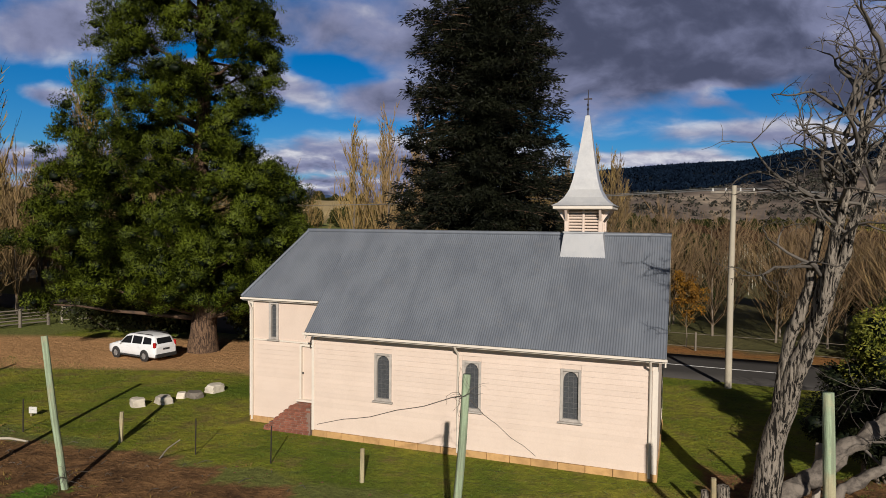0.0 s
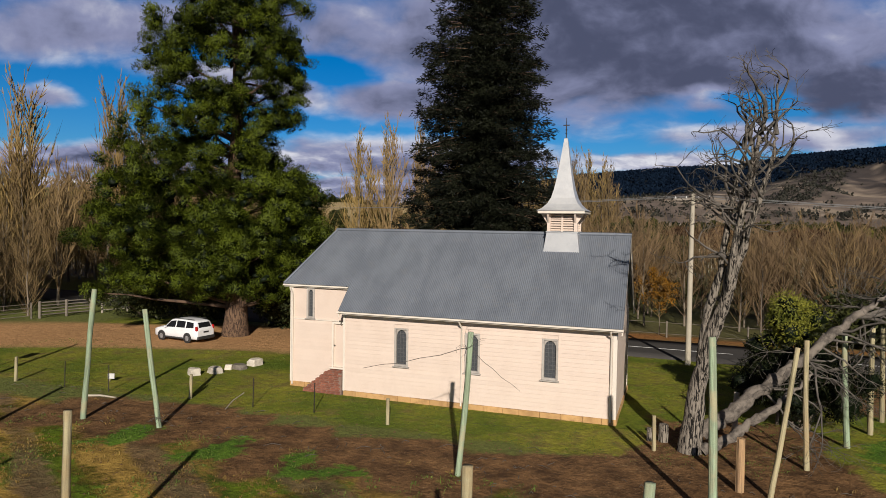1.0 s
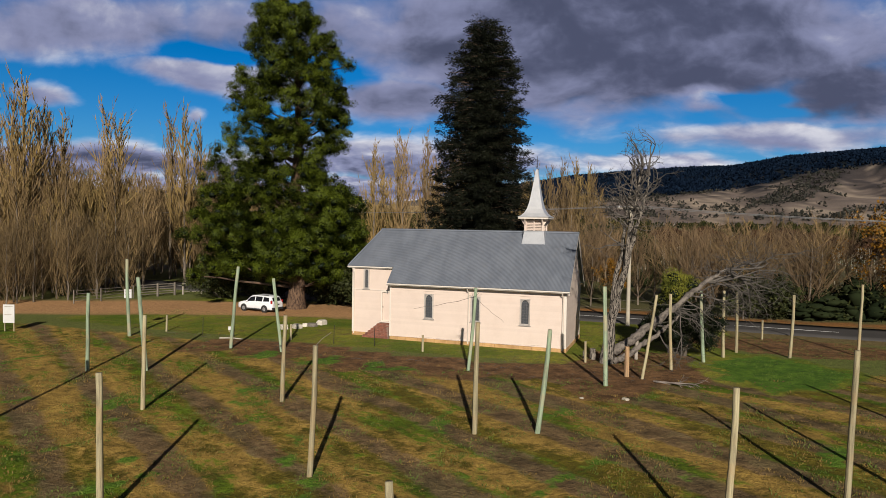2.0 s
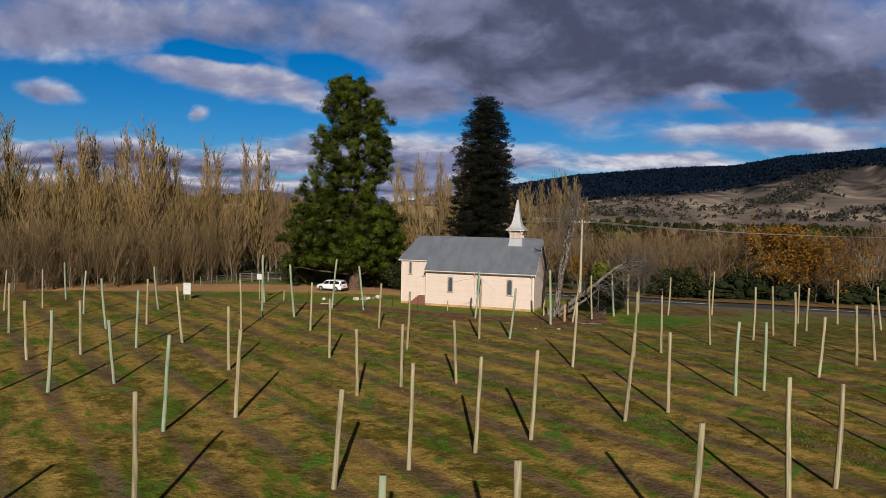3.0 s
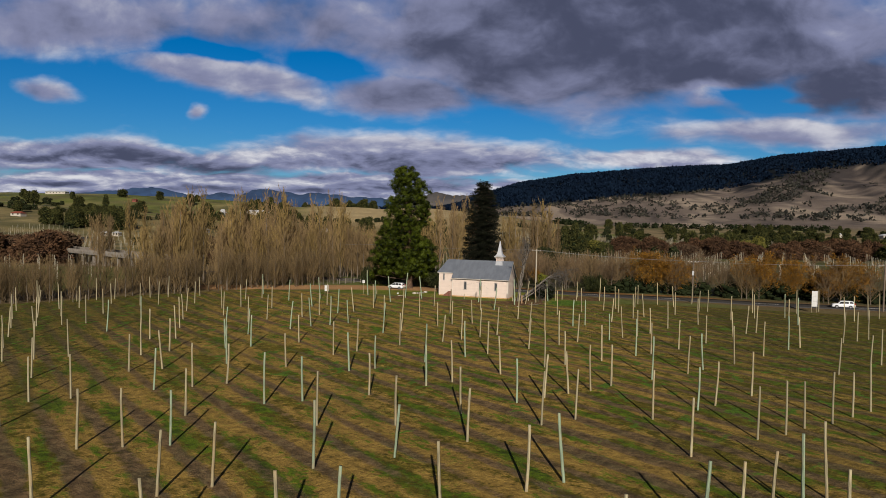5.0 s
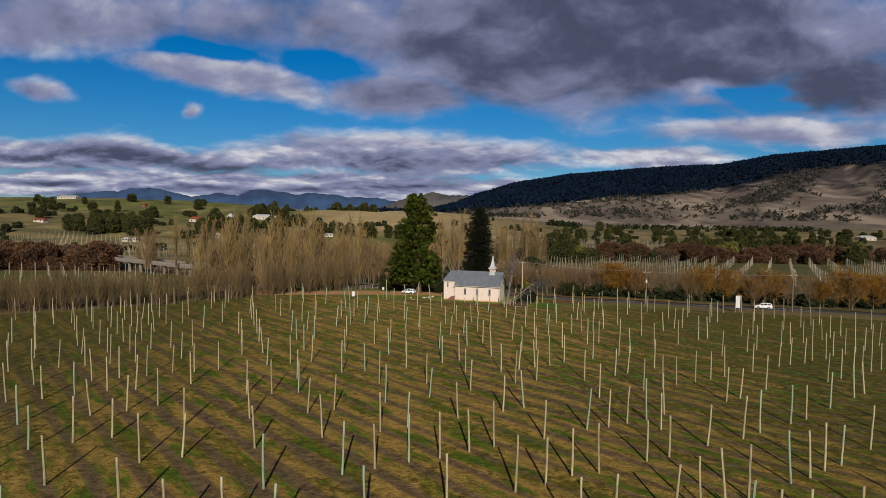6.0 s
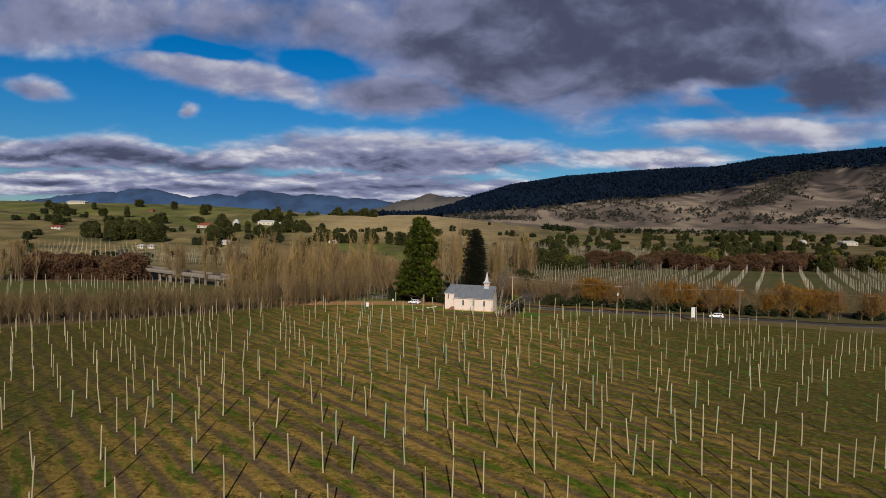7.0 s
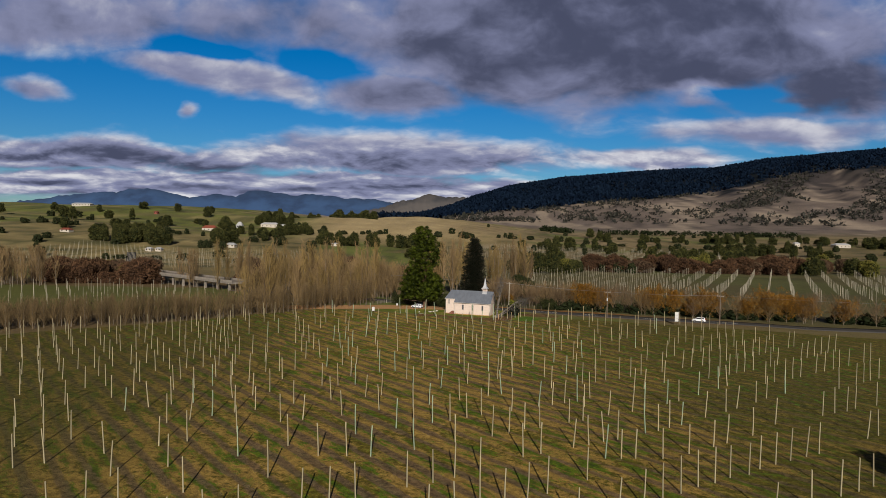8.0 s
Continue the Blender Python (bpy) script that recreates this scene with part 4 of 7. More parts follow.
# roof: corrugated sheets, each rib modelled
def roof_plane(name, x_runs, front=True):
    """Ribs run from the eave up to the ridge; x_runs gives (x0, x1, eave reach, top as a function of x or None)."""
    pitch_len = 0.076
    all_v, all_f, start = [], [], 0
    s = 1 if front else -1
    nrm = np.array((0.0, -s * PITCH, 1.0))
    nrm /= np.linalg.norm(nrm)
    for x0, x1, reach, top in x_runs:
        xs = np.arange(x0, x1 + 1e-6, pitch_len / 6)
        wave = 0.0085 * np.sin(2 * np.pi * xs / pitch_len)
        rows = []
        for share in (0.0, 0.33, 0.66, 1.0):
            tops = np.array([0.0 if top is None else top(x) for x in xs])
            d = reach + (tops - reach) * share
            y, z = RIDGE_Y - s * d, RIDGE_Z - d * PITCH
            rows.append(np.stack([xs, y + 0 * xs + wave * nrm[1], z + wave * nrm[2]], -1))
        for off in (0.0, -0.012):
            all_v.append(np.concatenate(rows) + nrm * off)
        n = len(xs)
        i, j = np.meshgrid(np.arange(3), np.arange(n - 1), indexing="ij")
        f = np.stack([i * n + j, i * n + j + 1, (i + 1) * n + j + 1, (i + 1) * n + j], -1).reshape(-1, 4)
        all_f += [f + start, f[:, ::-1] + start + 4 * n]
        start += 8 * n
    return link_mesh(name, np.concatenate(all_v), np.concatenate(all_f), ROOF, church, "grey corrugated iron roof slope", True)


HIP = lambda x: max(0.0, (-13.16 - x) * 2.44 / 1.33)
roof_runs = [(-14.49, -11.27, 2.44, HIP), (-11.27, 0.26, 3.40, None)]
roof_plane("roof_south", roof_runs, True)
roof_plane("roof_north", roof_runs, False)
ys = np.arange(RIDGE_Y - 2.44, RIDGE_Y + 2.44, 0.076 / 6)
d = 1.33 * (1 - np.abs(ys - RIDGE_Y) / 2.44)
wave = 0.0085 * np.sin(2 * np.pi * ys / 0.076)
zl = RIDGE_Z - 2.44 * PITCH
hip_v = np.concatenate([np.stack([0 * ys - 14.49 - wave * 0.8, ys, 0 * ys + zl + wave * 0.6], -1), np.stack([-14.49 + d - wave * 0.8, ys, zl + d / 1.33 * 2.44 * PITCH + wave * 0.6], -1)])
n = len(ys)
j = np.arange(n - 1)
link_mesh("roof_hip", hip_v, np.stack([j, j + n, j + n + 1, j + 1], -1), ROOF, church, "", True)
ridge_v, ridge_f = tube([(-13.2, RIDGE_Y, RIDGE_Z + 0.02), (0.27, RIDGE_Y, RIDGE_Z + 0.02)], (0.075, 0.075), 8)
link_mesh("ridge_cap", ridge_v, ridge_f, ROOF, church)
for s in (-1, 1):
    v, f = tube([(-13.16, RIDGE_Y, RIDGE_Z + 0.02), (-14.5, RIDGE_Y + s * 2.45, zl + 0.02)], (0.06, 0.06), 8)
    link_mesh("hip_cap", v, f, ROOF, church)
EAVE_Y, ROOF_LOW = RIDGE_Y - 3.40, RIDGE_Z - 3.40 * PITCH
for x0, x1, y, z in ((-11.3, 0.28, EAVE_Y, ROOF_LOW), (-14.52, -11.3, RIDGE_Y - 2.44, zl)):
    bm = bmesh.new()
    box(bm, x0, x1, y - 0.07, y - 0.06, z - 0.075, z - 0.012)
    box(bm, x0, x1, y - 0.06, y + 0.02, z - 0.075, z - 0.065)
    part("gutter", bm, TRIM, church, "white painted metal gutter")
    part("fascia", boxed(x0 + 0.02, x1 - 0.02, y + 0.02, y + 0.05, z - 0.13, z - 0.02), TRIM, church)
part("soffit", boxed(-11.25, 0.2, EAVE_Y + 0.05, -0.06, ROOF_LOW - 0.10, ROOF_LOW - 0.08), TRIM, church)
part("soffit", boxed(-14.4, -11.3, RIDGE_Y - 2.40, 0.6, zl - 0.10, zl - 0.08), TRIM, church)


def sloped_board(x0, x1, s, d0, d1, depth, mat, name):
    verts = [(x, RIDGE_Y - s * d, RIDGE_Z - d * PITCH - dz) for x in (x0, x1) for d, dz in ((d0, 0.03), (d1, 0.03), (d1, depth), (d0, depth))]
    return link_mesh(name, verts, [(0, 1, 2, 3), (7, 6, 5, 4), (0, 4, 5, 1), (1, 5, 6, 2), (2, 6, 7, 3), (3, 7, 4, 0)], mat, church)


for s in (-1, 1):
    sloped_board(0.21, 0.25, s, 0.0, 3.40, 0.24, TRIM, "bargeboard")
    sloped_board(-11.26, -11.22, s, 2.46, 3.40, 0.24, TRIM, "bargeboard")
for x, y, zt in ((-5.95, -0.06, 3.5), (-0.17, -0.085, 3.5), (-14.1, 0.55, 4.4)):
    pipe = [(x, y - 0.38 if y < 0.3 else y - 0.2, zt + 0.05), (x, y - 0.32 if y < 0.3 else y - 0.16, zt - 0.05), (x, y, zt - 0.28), (x, y, 0.1)]
    v, f = tube(pipe, (0.038,) * 4, 8)
    link_mesh("downpipe", v, f, TRIM, church, "white downpipe", True)

# brick side steps
steps = empty("brick_steps", CHURCH_AT)
tagged(steps, "worn red brick steps below the side door", "steps")
STEP_H, STEPS = 0.155, 6
outline = [(-11.27, -0.1)]
for k in range(STEPS):
    outline += [(-12.16 - 0.2 * (STEPS - 1 - k) + 0.02, STEP_H * k - (0.1 if k == 0 else 0.012)), (-12.16 - 0.2 * (STEPS - 1 - k) + 0.02, STEP_H * (k + 1) - 0.012)]
outline.append((-11.27, STEP_H * STEPS - 0.012))
n = len(outline)
link_mesh("mortar_core", [(x, y, z) for y in (-0.08, 0.60) for x, z in outline], [tuple(range(n)), tuple(range(2 * n - 1, n - 1, -1))] + [(k, (k + 1) % n, n + (k + 1) % n, n + k) for k in range(n)], MORTAR, steps)
brick_me = boxed(-0.108, 0.108, -0.052, 0.052, -0.034, 0.034, bevel=0.008)
first = part("brick", brick_me, BRICK, steps)
brick_data = first.data
rng = random.Random(9)
made = 0
for k in range(2 * STEPS):
    tread = k // 2
    x0 = -12.16 - 0.2 * (STEPS - 1 - tread)
    z = STEP_H * tread + 0.0775 * (k % 2) + 0.036
    count = int((-11.28 - x0) / 0.226)
    for row in range(6):
        for i in range(count + 1):
            outer = row == 0 or i == 0 or (k % 2 == 1 and (tread == STEPS - 1 or i < 2))
            bx = x0 + 0.11 + i * 0.226 + (0.05 if (k + row) % 2 else 0.0)
            if not outer or bx > -11.36:
                continue
            ob = first if made == 0 else new("brick", brick_data)
            ob.parent = steps
            ob.matrix_basis = pose(bx + rng.uniform(-0.012, 0.012), -0.04 + row * 0.113, z + rng.uniform(-0.006, 0.006), rng.uniform(-2, 2), rng.uniform(-2, 2), rng.uniform(-3, 3))
            made += 1

# the bell spire
spire = empty("bell_spire", CHURCH_AT @ pose(-2.47, RIDGE_Y, 0))
tagged(spire, "white flared sheet-metal spire over a louvred belfry", "spire")


def square_loft(levels, mat, name, parent, label=""):
    verts, faces = [], []
    for h, z in levels:
        verts += [(-h, -h, z), (h, -h, z), (h, h, z), (-h, h, z)]
    for k in range(len(levels) - 1):
        for i in range(4):
            faces.append((4 * k + i, 4 * k + (i + 1) % 4, 4 * k + 4 + (i + 1) % 4, 4 * k + 4 + i))
    faces += [(3, 2, 1, 0), tuple(range(4 * len(levels) - 4, 4 * len(levels)))]
    return link_mesh(name, verts, faces, mat, parent, label)


square_loft(((0.76, 6.1), (0.63, 7.05), (0.66, 7.06), (0.66, 7.11)), SPIRE, "belfry_base", spire, "pale sheet-metal base")
for sx in (-1, 1):
    for sy in (-1, 1):
        part("belfry_post", boxed(sx * 0.55 - 0.07, sx * 0.55 + 0.07, sy * 0.55 - 0.07, sy * 0.55 + 0.07, 7.11, 7.86, bevel=0.01), PAINT, spire)
# near-black block stands in for the shade behind the louvres
square_loft(((0.46, 7.11), (0.46, 7.86)), DARK, "belfry_core", spire)
for turn in range(4):
    m = Matrix.Rotation(turn * math.pi / 2, 4, "Z")
    bm = boxed(-0.035, 0.035, -0.60, -0.5, 7.11, 7.86)
    bmesh.ops.transform(bm, matrix=m, verts=bm.verts)
    part("mullion", bm, PAINT, spire)
    for k in range(7):
        bm = bmesh.new()
        box(bm, -0.5, 0.5, -0.05, 0.05, -0.012, 0.012)
        bmesh.ops.transform(bm, matrix=m @ Matrix.Translation((0, -0.53, 7.17 + 0.1 * k)) @ Matrix.Rotation(radians(38), 4, "X"), verts=bm.verts)
        part("louvre", bm, PAINT, spire)
    for sx in (-1, 1):
        bm = bmesh.new()
        vs_ = [bm.verts.new(m @ Vector((sx * 0.55 + dx, yy, zz))) for dx in (-0.035, 0.035) for yy, zz in ((-0.62, 7.45), (-0.62, 7.86), (-0.9, 7.86))]
        for f in ((0, 1, 2), (5, 4, 3), (0, 3, 4, 1), (1, 4, 5, 2), (2, 5, 3, 0)):
            bm.faces.new([vs_[i] for i in f])
        part("bracket", bm, PAINT, spire)
square_loft(((0.93, 7.84), (0.95, 7.86), (0.95, 7.94), (0.93, 7.95)), TRIM, "spire_fascia", spire)
square_loft(((0.985, 7.955), (0.99, 7.97), (0.82, 8.06), (0.64, 8.24), (0.50, 8.50), (0.40, 8.85), (0.315, 9.3), (0.235, 9.8), (0.15, 10.4), (0.07, 10.98), (0.0, 11.02)), SPIRE, "spire_roof", spire, "flared pyramid roof of pale sheet metal")
v, f = tube([(0, 0, 10.95), (0, 0, 11.5), (0, 0, 11.85)], (0.022, 0.02, 0.01), 6)
cross = link_mesh("finial", v, f, IRON, spire, "thin dark iron cross")
part("cross_bar", boxed(-0.13, 0.13, -0.015, 0.015, 11.52, 11.56), IRON, cross)
for z in (11.2, 11.35):
    bm = bmesh.new()
    bmesh.ops.create_icosphere(bm, subdivisions=1, radius=0.045, matrix=Matrix.Translation((0, 0, z)))
    part("finial_ball", bm, IRON, cross)

# ---- hop field posts ----
rng = random.Random(17)


def post_mesh(seed, height, thick, bow):
    r = np.random.RandomState(seed)
    zs = np.linspace(-0.35, height, 7)
    bend = bow * np.sin(np.linspace(0, 2.2, 7))
    pts = np.stack([bend + r.uniform(-0.01, 0.01, 7), r.uniform(-0.012, 0.012, 7) - bend * 0.4, zs], -1)
    v, f = tube(pts, thick * (1.08 - 0.2 * np.linspace(0, 1, 7)) * r.uniform(0.95, 1.05, 7), 7)
    v = np.concatenate([v, pts[-1:]])
    n = len(v) - 1
    top = np.array([[n - 7 + i, n - 7 + (i + 1) % 7, n, n] for i in range(7)])
    faces = [tuple(q) for q in f] + [tuple(q[:3]) for q in top]
    me = bpy.data.meshes.new("hop_post")
    me.from_pydata([tuple(p) for p in v], [], faces)
    me.polygons.foreach_set("use_smooth", np.ones(len(me.polygons), bool))
    me.materials.append(POST_GREEN if seed % 4 == 0 else POST_WOOD)
    return me


POSTS = [post_mesh(k, 3.85 + 0.12 * (k % 5 - 2), 0.084 + 0.006 * (k % 3), (k % 4 - 1.5) * 0.05) for k in range(12)]


def hop_post(x, y, lean=2.2, tall=1.0, stout=1.0):
    ob = new("hop_post", rng.choice(POSTS[::4] if tall > 1 else POSTS))
    ob.matrix_world = pose(x, y, gz_at(x, y), rng.gauss(0, lean), rng.gauss(0, lean), rng.uniform(0, 360)) @ Matrix.Diagonal((stout, stout, tall * rng.uniform(0.94, 1.06), 1))
    return tagged(ob, "weathered round timber post standing in the hop field", "post", "hop field posts")


TAKEN = []
# posts that clearly lean, in degrees to the east
LEANS = {(-15.0, -6.4): -6.5, (-18.3, -6.7): 5.0, (-3.8, -6.5): 3.5, (-18.5, -12.9): -5.0, (3.1, -6.9): -2.0, (4.6, -4.8): 8.0}


def hop_row(*places):
    for x, y in places:
        edge = y > -14 and -32 < x < 4
        ob = hop_post(x, y, 2.2, 1.17 if edge else 1.0, (1.12 if y > -8 else 1.0) if edge else 1.0)
        if (x, y) in LEANS:
            turn = Matrix.Rotation(radians(LEANS[x, y]), 4, Vector((*AHEAD, 0)))
            ob.matrix_world = pose(x, y, gz_at(x, y)) @ turn @ pose(0, 0, 0, 0, 0, 40 * x) @ Matrix.Diagonal((1.12, 1.12, 1.17, 1) if edge else (0.85, 0.85, 1.12, 1))
            ob.data = ob.data if edge else POSTS[1]
        TAKEN.append((x, y))


hop_row((-46.0, -12.9))
hop_row((-60.8, -35.5))
hop_row((-53.2, -44.0), (-44.5, -35.6), (-35.5, -19.8), (-31.8, -15.0), (-26.5, -6.2), (-18.3, -6.7))
hop_row((-41.9, -47.6), (-38.9, -42.5), (-36.2, -36.7), (-33.2, -28.2), (-27.7, -24.5), (-26.4, -21.8), (-21.0, -14.1), (-18.5, -12.9), (-15.0, -6.4))
hop_row((-39.5, -55.8), (-33.5, -49.1), (-23.5, -34.1), (-21.9, -31.7), (-20.3, -28.8), (-18.8, -26.2), (-17.8, -21.1), (-13.7, -17.9), (-9.2, -14.9), (-3.8, -6.5), (3.1, -6.9), (4.6, -4.8), (5.9, -2.0), (7.5, 0.9), (8.6, 2.9), (9.4, 4.9), (12.2, 4.4))
hop_row((-30.4, -57.6), (-27.8, -56.0), (-23.8, -51.6), (-22.0, -49.3), (-19.3, -43.6), (-17.8, -40.7), (-15.9, -38.7), (-14.4, -36.0), (-11.0, -31.0), (-7.5, -25.5), (-4.0, -21.1), (-0.5, -15.7), (1.6, -14.8), (16.2, 7.0), (23.4, 4.9))
hop_row((-23.8, -65.5), (-22.7, -62.5), (-18.2, -58.5), (-16.3, -56.3), (-12.9, -51.3), (-6.4, -40.9), (-5.0, -38.0), (-1.7, -32.6), (-0.4, -30.0), (2.1, -28.1), (7.5, -21.9), (10.8, -17.6), (12.4, -15.5), (15.6, -11.0), (18.7, -7.5), (21.3, -9.1), (20.4, -4.6), (23.3, -0.6), (26.8, 6.3), (29.7, 4.0))
hop_row((-18.8, -72.0), (-16.7, -69.8), (-12.6, -65.2), (-5.3, -56.0), (-3.9, -53.0), (-0.7, -48.0), (3.1, -43.2), (4.7, -40.6), (6.4, -38.0), (8.1, -35.7), (11.5, -31.6), (13.3, -29.4), (16.5, -25.0), (18.0, -23.3), (21.3, -18.8), (24.1, -14.4), (25.6, -12.2), (42.4, 2.0))
hop_row((-33.5, -101.2), (-11.3, -76.5), (-9.1, -74.2), (-7.2, -71.9), (-6.4, -63.7), (0.3, -62.5), (2.1, -60.3), (5.6, -55.3), (8.9, -51.4), (10.7, -48.7), (14.3, -43.5), (17.2, -39.4), (19.0, -36.5), (22.6, -33.3), (24.1, -30.8), (25.8, -28.9), (27.3, -26.2), (33.6, -16.4), (38.4, -9.6), (46.9, -1.5))
hop_row((-29.4, -111.0), (-27.6, -108.4), (-24.3, -103.3), (-22.3, -100.8), (-20.6, -98.3), (-19.1, -95.4), (-16.7, -93.7), (-13.2, -88.8), (-3.4, -81.4), (0.0, -76.2), (2.2, -74.0), (6.3, -69.9), (9.7, -65.0), (11.4, -62.6), (14.8, -57.8), (18.2, -53.0), (20.0, -50.8), (23.3, -46.7), (26.6, -42.1), (28.2, -40.0), (31.2, -35.6), (34.4, -30.1), (37.9, -24.7), (39.7, -21.6), (41.1, -20.1), (46.2, -11.8), (47.7, -9.7))
hop_row((-22.1, -115.5), (-20.5, -112.6), (-18.5, -110.2), (-16.2, -108.1), (-12.8, -103.2), (-10.9, -100.6), (-9.6, -97.8), (-4.4, -90.0), (-2.1, -88.5), (0.4, -87.0), (12.1, -76.9), (15.6, -72.2), (18.9, -67.5), (20.7, -64.9), (22.4, -62.7), (24.1, -60.8), (25.6, -58.2), (29.0, -53.6), (32.3, -49.2), (33.8, -46.4), (37.1, -41.8), (40.6, -35.7), (43.8, -30.7), (45.3, -29.1))
hop_row((-12.6, -117.5), (-10.8, -115.1), (-9.1, -112.5), (-7.2, -109.9), (-5.4, -107.5), (-2.2, -102.2), (1.8, -97.8), (5.8, -93.7), (7.6, -91.5), (11.3, -87.0), (15.0, -83.3), (18.2, -78.4), (29.8, -67.6), (33.1, -63.2), (34.5, -61.0), (37.7, -56.1))
hop_row((-6.8, -125.1), (-4.8, -122.4), (-1.2, -117.3), (1.6, -111.4), (3.7, -109.1), (7.6, -104.9), (11.2, -100.0), (15.2, -96.3), (17.0, -94.1), (20.5, -89.6), (24.0, -85.4), (25.7, -83.2), (32.6, -75.4))
hop_row((4.5, -124.5), (8.1, -119.5), (13.5, -111.9), (17.2, -107.1), (18.9, -105.0), (20.8, -102.6), (22.8, -100.8), (24.6, -98.5), (26.2, -96.5), (29.8, -92.7), (33.0, -88.3), (34.8, -86.6), (36.4, -84.4), (39.6, -85.1), (38.1, -82.4), (39.7, -79.3), (46.1, -70.6), (47.7, -68.3), (50.9, -63.2))
hop_row((13.4, -121.2), (16.5, -119.9), (19.1, -118.8), (22.8, -114.1), (26.5, -109.3), (30.3, -105.3), (32.1, -103.3), (33.6, -100.7), (35.5, -99.4), (38.8, -95.1), (40.5, -93.2), (43.6, -88.5), (46.8, -84.6), (48.5, -81.8), (51.7, -77.3), (53.5, -74.8), (56.6, -69.5), (60.0, -64.1), (61.6, -61.4))
hop_row((35.9, -111.4), (37.7, -109.6), (41.1, -106.0), (42.8, -104.1), (44.4, -102.0), (46.0, -100.1), (49.3, -95.6), (50.9, -93.6), (52.3, -91.2), (53.9, -88.9), (57.3, -83.2), (60.4, -78.7), (62.1, -76.1), (65.3, -71.5), (67.2, -68.2), (70.7, -62.9))
hop_row((45.3, -108.4), (47.1, -107.7), (48.7, -107.0), (51.8, -105.6), (54.8, -102.1), (57.8, -97.9), (59.5, -95.5), (63.1, -90.1), (66.7, -83.3))


def lattice():
    """The rest of the field, row by row on the same spacing, as far as the hedge, the road and behind the walk's end."""
    taken = np.array(TAKEN)
    cs, sn = math.cos(ROW_ANGLE), math.sin(ROW_ANGLE)
    out = []
    for r in range(-9, 24):
        for k in range(-62, 14):
            n, q = 2.8 + 8.6 * r + 0.9 * math.sin(k * 0.13 + r), 1.0 + 2.97 * k
            x, y = n * sn + q * cs, -n * cs + q * sn
            x, y = x + rng.uniform(-0.25, 0.25), y + rng.uniform(-0.25, 0.25)
            if rng.random() < 0.25 or y > 9 + 0.02 * x or (y > -17 and x < 16) or x > 150:
                continue
            if (x + 41) * -0.84 + (y - 14) * 0.54 > -3:
                continue
            if np.hypot(taken[:, 0] - x, taken[:, 1] - y).min() < 5.2:
                continue
            u, v = to_uv(x, y)
            if v < -25:
                continue
            out.append((v, x, y))
    return sorted(out)


REST = lattice()
NEAR_REST = [p for p in REST if 12 < p[0] < 60][:40]
for _, x, y in NEAR_REST:
    hop_post(x, y)
pieces = []
for item in REST:
    if item in NEAR_REST:
        continue
    _, x, y = item
    z, h = gz_at(x, y), rng.uniform(3.6, 4.1)
    lx, ly = rng.gauss(0, 0.12), rng.gauss(0, 0.12)
    pieces.append(tube([(x, y, z - 0.3), (x + lx * 0.5 + rng.gauss(0, 0.02), y + ly * 0.5, z + h / 2), (x + lx, y + ly, z + h)], (0.088, 0.080, 0.072), 6))
v, f = joined(pieces)
tagged(link_mesh("hop_posts_far", v, f, worn("far_post_wood", (0.32, 0.275, 0.165), (0.22, 0.19, 0.12), 0.8, 12, 0.85, 0, 0.7, 0.3, 0.2, True)), "many more weathered timber posts across the hop field", "posts", kind="stuff")


# ---- trees ----
def limb_path(start, way, length, bend, rng_, n=5, rise=0.0):
    pts = [np.array(start, float)]
    way = np.array(way, float)
    for k in range(n):
        way = way + rng_.normal(size=3) * bend + np.array((0, 0, rise))
        way /= np.linalg.norm(way)
        pts.append(pts[-1] + way * length / n)
    return np.array(pts)


def puff_blades(centres, sizes, count, length, width, rng, flat=0.8, lift=0.6, lean=None):
    """Short blades over rounded clumps, each an island, with the roundness of its clump in the shading."""
    sizes = np.asarray(sizes, float)
    number = np.maximum(20, count * sizes ** 2).astype(int)
    p, s = np.repeat(np.asarray(centres, float), number, axis=0), np.repeat(sizes, number)[:, None]
    n = len(p)
    d = rng.normal(size=(n, 3))
    d /= np.linalg.norm(d, axis=1)[:, None]
    way = np.cross(d, rng.normal(size=(n, 3)))
    way /= np.linalg.norm(way, axis=1)[:, None] + 1e-9
    side = np.cross(d, way) + rng.normal(size=(n, 3)) * 0.35
    side /= np.linalg.norm(side, axis=1)[:, None] + 1e-9
    way = way + d * (lift * (0.4 + 1.2 * rng.random((n, 1)))) + np.array((0, 0, 0.25))
    ln, wd = length * (0.6 + 0.8 * rng.random((n, 1))), width * (0.6 + 0.8 * rng.random((n, 1)))
    q = p + d * np.array((1, 1, flat)) * s * (0.70 + 0.36 * rng.random((n, 1)))
    quad = np.stack([q - side * wd * 0.35, q + way * ln * 0.5 - side * wd, q + way * ln, q + way * ln * 0.5 + side * wd], 1)
    shade = d + rng.normal(size=(n, 3)) * 0.25
    if lean is not None:
        shade = shade * 0.5 + 1.1 * np.repeat(lean, number, axis=0)
    shade /= np.linalg.norm(shade, axis=1)[:, None]
    facing = np.cross(quad[:, 1] - quad[:, 0], quad[:, 2] - quad[:, 0])
    away = (facing * shade).sum(1) < 0
    quad[away] = quad[away][:, ::-1]
    return quad.reshape(-1, 3), np.arange(4 * n).reshape(-1, 4), np.repeat(shade, 4, axis=0)


def rounded(ob, normals):
    ob.data.polygons.foreach_set("use_smooth", np.ones(len(ob.data.polygons), bool))
    ob.data.normals_split_custom_set_from_vertices(normals)
    return ob


